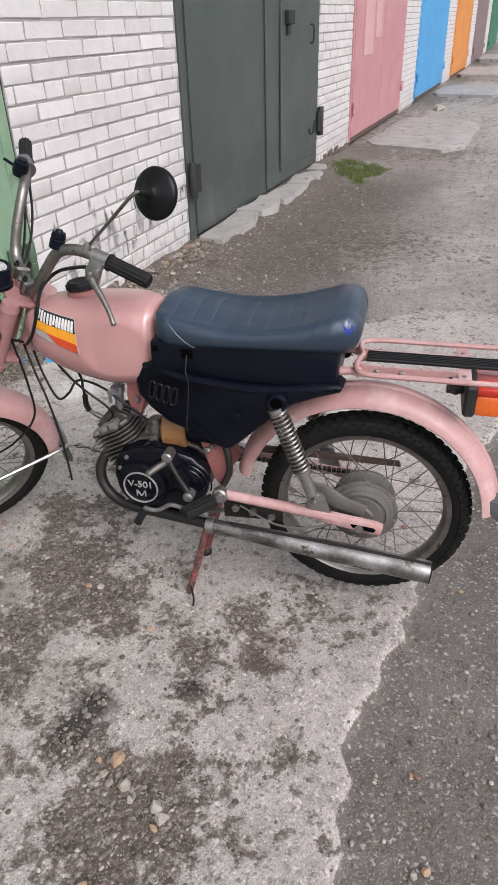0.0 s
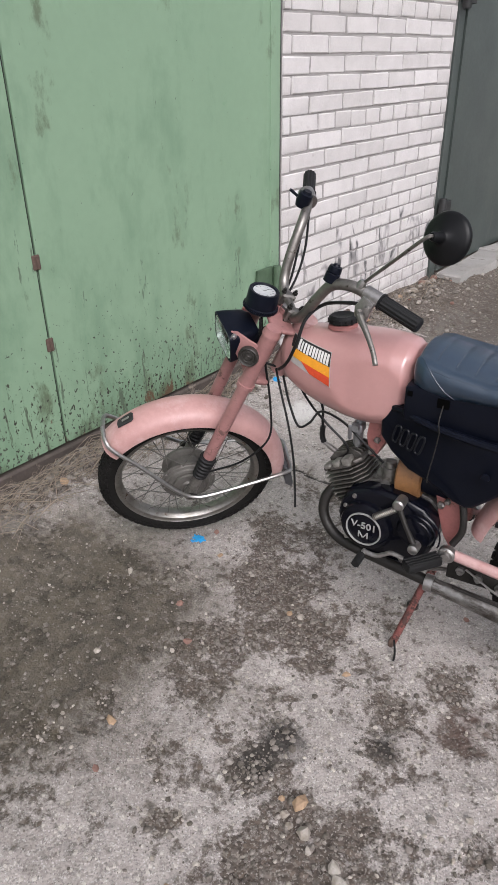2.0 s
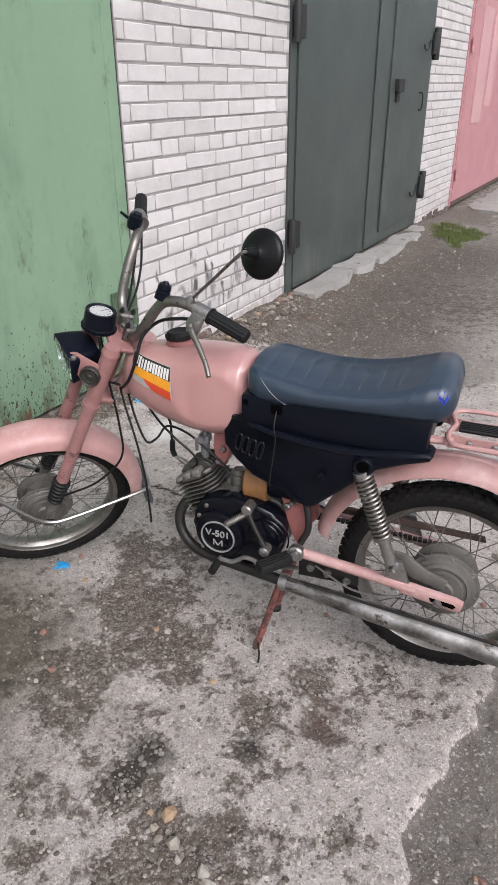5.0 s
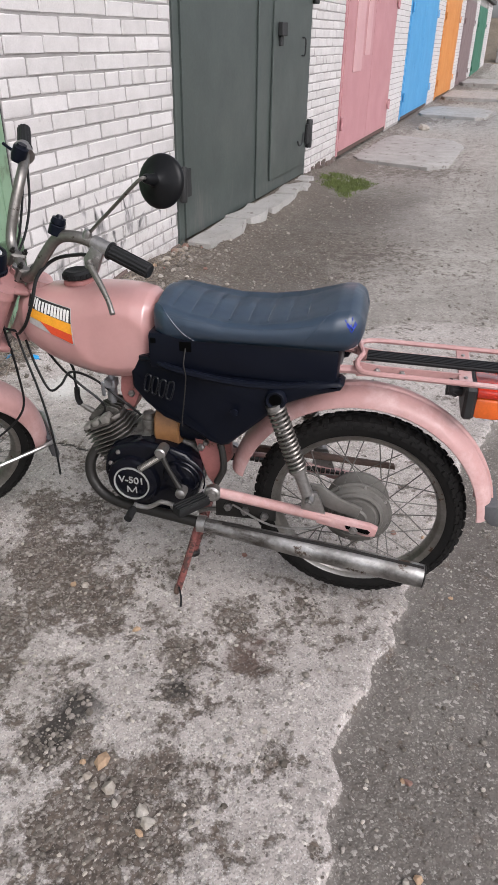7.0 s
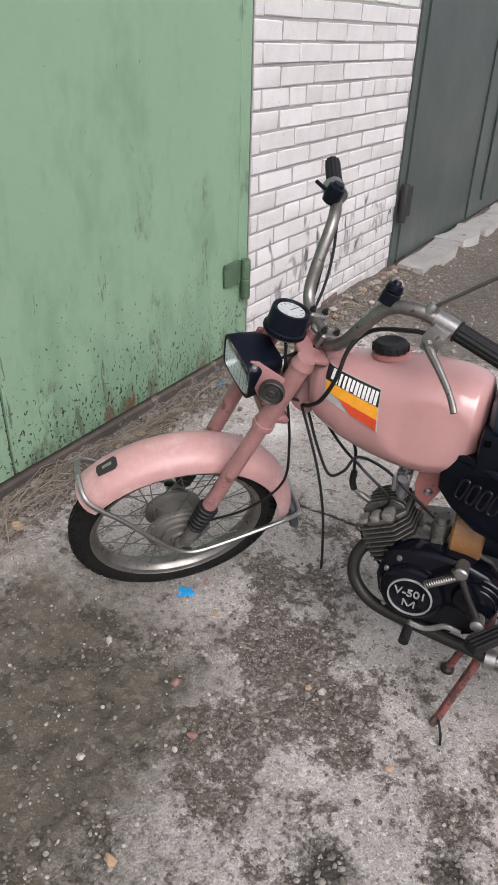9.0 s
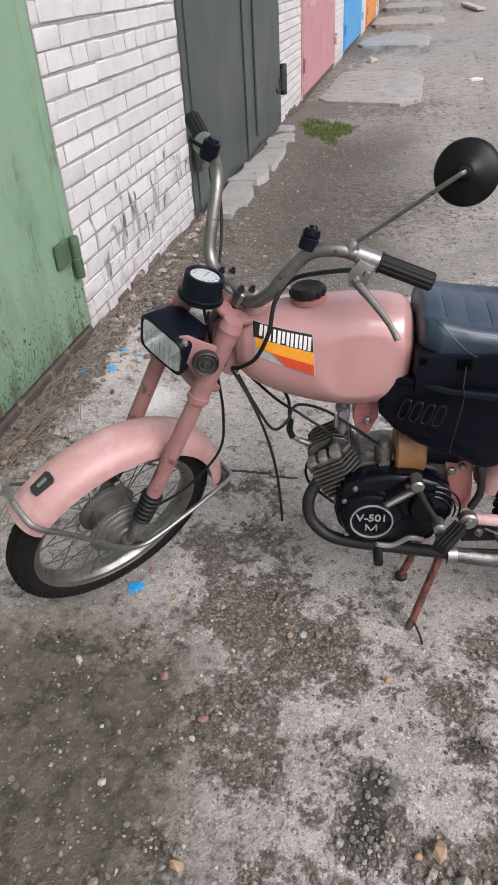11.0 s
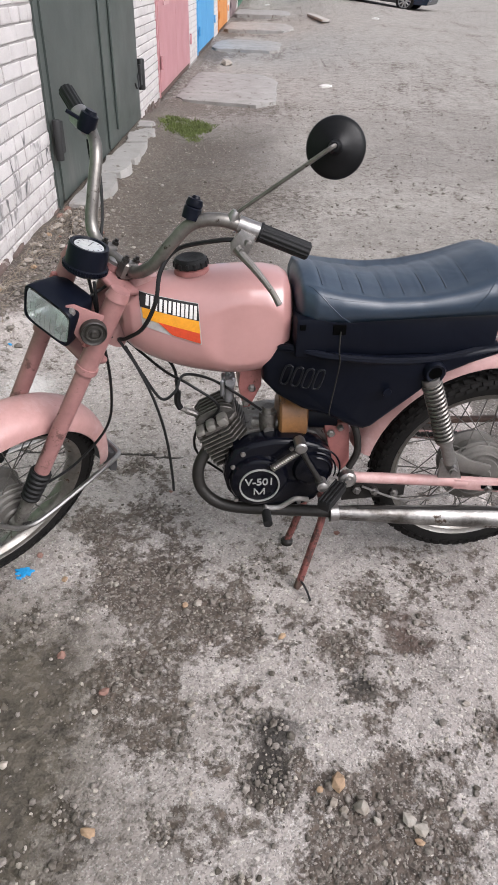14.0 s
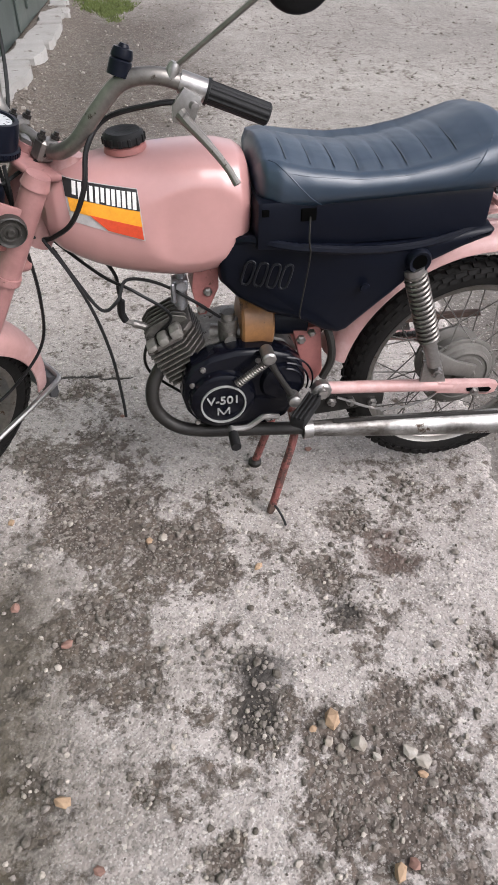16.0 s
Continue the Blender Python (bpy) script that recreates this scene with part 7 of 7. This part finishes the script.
def earth_bank():
    r = random.Random(2)
    verts, faces, nx, ny = [], [], 60, 24
    for j in range(ny + 1):
        for i in range(nx + 1):
            x, y = -14 + 30 * i / nx, 37 + 22 * j / ny
            h = 2.2 * smooth_step(37, 52, y + 3 * wob(x, y, 0.12, 3)) * smooth_step(14, 3, x) * smooth_step(58, 50, y)
            verts.append((x, y, lay(x, y) + h + 0.25 * wob(x, y, 0.7, 1) * smooth_step(37, 41, y) + 0.1 * wob(x, y, 2.2, 5) - 0.12))
    w = nx + 1
    faces = [(j * w + i, j * w + i + 1, (j + 1) * w + i + 1, (j + 1) * w + i) for j in range(ny) for i in range(nx)]
    solid("earth_bank", (verts, faces), M_EARTH, "brown earth bank with dead grass behind the yard", "bank", kind="structure")


earth_bank()


def block_pile():
    r = random.Random(12)
    for k, (x, y, w, d, h, mat, name, label, cat) in enumerate(((-1.2, 38.5, 0.7, 0.6, 0.7, M_CONCRETE, "concrete_block", "grey concrete block at the end of the row", "block"),
                                                               (0.2, 39.5, 1.5, 0.5, 0.5, M_CONCRETE, "concrete_block", "grey concrete block at the end of the row", "block"),
                                                               (-0.3, 40.5, 1.3, 1.2, 1.6, M_RUST, "metal_shed", "rusty brown metal shed beyond the garages", "shed"),
                                                               (3.8, 42.0, 2.4, 1.5, 1.4, M_SHED, "metal_shed", "faded red metal shed beyond the garages", "shed"),
                                                               (1.8, 41.0, 1.6, 0.6, 0.6, M_WOOD, "timber_pile", "pile of old grey timber", "timber"))):
        solid(name, box(-w / 2, w / 2, -d / 2, d / 2, 0, h, 0.03), mat, label, cat, at=pose(x, y, lay(x, y) - 0.05, 0, 0, r.uniform(-12, 12)))


block_pile()


# ---- loose gravel, straw, moss, paint ----
def pebble_heap(name, count, place, mat, label, seed):
    r = random.Random(seed)
    verts, faces = [], []
    while count:
        x, y, size = place(r)
        if x < WALL + 0.05 or size <= 0:
            continue
        z = ground_layers(x, y)[0]
        v, f = sphere_stone(r, size, r.uniform(0.5, 0.8))
        base = len(verts)
        verts += [(p[0] + x, p[1] + y, p[2] + z + size * 0.28) for p in v]
        faces += [tuple(i + base for i in q) for q in f]
        count -= 1
    solid(name, (verts, faces), mat, label, "gravel", kind="stuff", smooth=0)


def in_patches(r):
    px, py, k = r.choice(PATCHES)
    return px + r.gauss(0, 0.78) * k, py + r.gauss(0, 0.78) * k, min(0.0115, 0.0021 * math.exp(r.gauss(0.15, 0.66)))


def anywhere(r):
    x, y = r.uniform(-1.9, 0.9), r.uniform(0.40, 2.7)
    d, k = ground_layers(x, y)[1:]
    keep = r.random() < 0.03 + 1.0 * d * d + 0.30 * k + 0.35 * math.exp(-(((x + 1.38) / 0.5) ** 2 + ((y - 0.80) / 0.5) ** 2) ** 2)
    return x, y, min(0.009, 0.0019 * math.exp(r.gauss(0.2, 0.5))) if keep else 0


def farther(r):
    x, y = r.uniform(-1.88, 1.8), 2.4 + 6.5 * r.random() ** 1.5
    d = ground_layers(x, y)[1]
    return x, y, min(0.016, 0.0032 * math.exp(r.gauss(0.15, 0.6))) if r.random() < (0.30 + 0.6 * d) * (1.0 if y > 3.3 else 0.12 + d) else 0


def wall_foot(r):
    y = r.uniform(0.4, 4.6)
    return WALL + 0.05 + abs(r.gauss(0, 0.085 if y < 3.0 else 0.17)), y, min(0.022, 0.0040 * math.exp(r.gauss(0.2, 0.7)))


def make_gravel():
    pebble_heap("gravel", 3400, in_patches, M_STONE, "brown gravel gathered in dirt patches", 21)
    pebble_heap("grit", 11000, anywhere, M_STONE, "fine grit strewn over the concrete", 22)
    pebble_heap("gravel", 8000, farther, M_YARD_STONE, "gravel strewn over the yard", 23)
    pebble_heap("rubble", 2300, wall_foot, M_STONE, "gravel and rubble along the foot of the wall", 24)
    pebble_heap("pale_pebbles", 240, pale_in_patches, M_WHITE_STONE, "pale pebbles among the dirt patches", 27)
    pebble_heap("pale_pebbles", 520, lambda r: (r.uniform(-1.7, 0.9), r.uniform(0.42, 2.4), r.uniform(0.0028, 0.0065)), M_WHITE_STONE, "pale pebbles strewn over the concrete", 25)
    pebble_heap("pale_pebbles", 380, lambda r: (r.uniform(-1.8, 1.2), 2.6 + 5.5 * r.random() ** 1.1, r.uniform(0.003, 0.008)), M_WHITE_STONE, "pale pebbles strewn over the yard", 26)


def pale_in_patches(r):
    px, py, k = r.choice(PATCHES)
    return px + r.gauss(0, 0.8) * k, py + r.gauss(0, 0.8) * k, r.uniform(0.0024, 0.0068)


def make_stones():
    r = random.Random(8)
    known = [(-0.586, 1.193, 0.013, M_TAN), (-0.478, 0.842, 0.022, M_TAN), (-0.436, 0.795, 0.018, M_PEBBLE), (-0.350, 0.772, 0.016, M_PEBBLE), (-0.330, 0.757, 0.016, M_PEBBLE),
             (-0.949, 0.725, 0.018, M_TAN), (-1.097, 1.110, 0.013, M_REDSTONE), (-0.335, 0.735, 0.011, M_TAN), (-0.49, 0.80, 0.012, M_PEBBLE), (-0.47, 0.79, 0.011, M_PEBBLE), (-0.41, 0.59, 0.017, M_TAN),
             (-1.32, 1.12, 0.014, M_PEBBLE), (-0.80, 1.29, 0.012, M_PEBBLE), (-0.83, 1.28, 0.011, M_TAN), (-0.98, 1.02, 0.014, M_REDSTONE), (-1.50, 1.55, 0.016, M_PEBBLE), (-1.53, 1.59, 0.013, M_PEBBLE), (0.18, 0.85, 0.012, M_TAN)]
    for i in range(130):
        if i < 34:
            x, y, s = r.uniform(-1.3, 0.5), r.uniform(0.5, 1.9), r.uniform(0.007, 0.012)
        elif i > 70:
            x, y, s = r.uniform(0.0, 0.85), r.uniform(0.45, 1.9), r.uniform(0.004, 0.010)
        else:
            y, s = r.uniform(1.0, 4.6), r.uniform(0.009, 0.024)
            x = WALL + 0.06 + abs(r.gauss(0, 0.08 if y < 3.0 else 0.18))
        known.append((x, y, s, r.choice((M_PEBBLE, M_PEBBLE, M_PEBBLE, M_TAN, M_REDSTONE))))
    for i in range(20):
        known.append((WALL + 0.05 + abs(r.gauss(0, 0.04)), r.uniform(2.75, 4.35), r.uniform(0.015, 0.035), r.choice((M_REDSTONE, M_PEBBLE, M_PEBBLE))))
    words = {M_TAN.name: "tan pebble lying on the dirty concrete", M_PEBBLE.name: "grey pebble lying on the dirty concrete", M_REDSTONE.name: "reddish brick chip lying on the concrete"}
    for x, y, s, mat in known:
        z = ground_layers(x, y)[0]
        solid("stone", sphere_stone(r, s, 0.62), mat, words[mat.name], "stone", "loose stones", at=pose(x, y, z + s * 0.42, 0, 0, r.uniform(0, 360)), smooth=25)


def make_straw():
    r = random.Random(4)
    geos = []
    for i in range(720):
        y = (r.uniform(0.3, 2.9) if i % 2 else r.uniform(0.5, 2.1)) if i < 590 else r.uniform(2.9, 4.3)
        x = WALL + 0.05 + min(0.20, abs(r.gauss(0, 0.075 if y > 2.1 else 0.105)))
        a, n_ = r.gauss(1.45, 0.55), r.uniform(0.05, 0.24)
        z = ground_layers(x, y)[0]
        dx, dy, lift = math.cos(a) * n_, math.sin(a) * n_, r.uniform(0.0, 0.05)
        if x - dx / 2 < WALL + 0.04 or x + dx / 2 < WALL + 0.04:
            continue
        zb = ground_layers(x + dx / 2, y + dy / 2)[0]
        geos.append(tube([(x - dx / 2, y - dy / 2, ground_layers(x - dx / 2, y - dy / 2)[0] + 0.004), (x + r.uniform(-.01, .01), y, z + 0.008 + lift), (x + dx / 2, y + dy / 2, zb + 0.004 + lift * r.random())],
                         r.uniform(0.0006, 0.0016), 4, 2))
    solid("dry_grass", join(*geos), M_STRAW, "dry straw and twigs along the foot of the wall", "straw", kind="stuff")


def make_moss():
    r = random.Random(6)
    verts, faces = [], []
    tufts = [(-1.48 + r.gauss(0, 0.13), 7.36 + r.gauss(0, 0.20)) for _ in range(34)]
    for i in range(4200):
        cx, cy = tufts[i % len(tufts)]
        x, y = cx + r.gauss(0, 0.035), cy + r.gauss(0, 0.05)
        z = ground_layers(x, y)[0]
        h, a = r.uniform(0.006, 0.030), r.uniform(0, 6.28)
        w = r.uniform(0.003, 0.008)
        k = len(verts)
        c, s = math.cos(a) * w, math.sin(a) * w
        lean = (r.gauss(0, 0.012), r.gauss(0, 0.012))
        verts += [(x - c, y - s, z - 0.004), (x + c, y + s, z - 0.004), (x + lean[0] + c * .5, y + lean[1] + s * .5, z + h * .7), (x + lean[0] * 1.5, y + lean[1] * 1.5, z + h)]
        faces += [(k, k + 1, k + 2), (k, k + 2, k + 3)]
    solid("moss", (verts, faces), M_MOSS, "patch of green moss and short grass at the yard's edge", "moss", kind="stuff", smooth=0)


def paint_splash(x, y, s, seed):
    r = random.Random(seed)
    ring = []
    for i in range(22):
        a = 2 * math.pi * i / 22
        k = s * (0.55 + 0.45 * r.random()) * (1.0 if i % 3 else 0.7)
        ring.append((x + math.cos(a) * k * 1.2, y + math.sin(a) * k * 0.8))
    rings = []
    for shrink, h in ((1.0, -0.003), (0.95, 0.0025), (0.55, 0.0035), (0.15, 0.004)):
        rings.append([(x + (px - x) * shrink, y + (py - y) * shrink, ground_layers(x + (px - x) * shrink, y + (py - y) * shrink)[0] + h + 0.0015) for px, py in ring])
    solid("paint_splash", loft(rings), M_BLUEPAINT, "small splash of bright blue paint on the concrete", "paint splash", "blue paint splashes")


make_gravel()
make_stones()
make_straw()
make_moss()
for i, (x, y, s) in enumerate(((-1.262, 1.369, 0.026), (-1.838, 2.35, 0.020), (-1.735, 2.405, 0.022), (-1.75, 2.58, 0.016), (-1.68, 2.57, 0.010), (-1.27, 1.345, 0.008))):
    paint_splash(x, y, s, i)
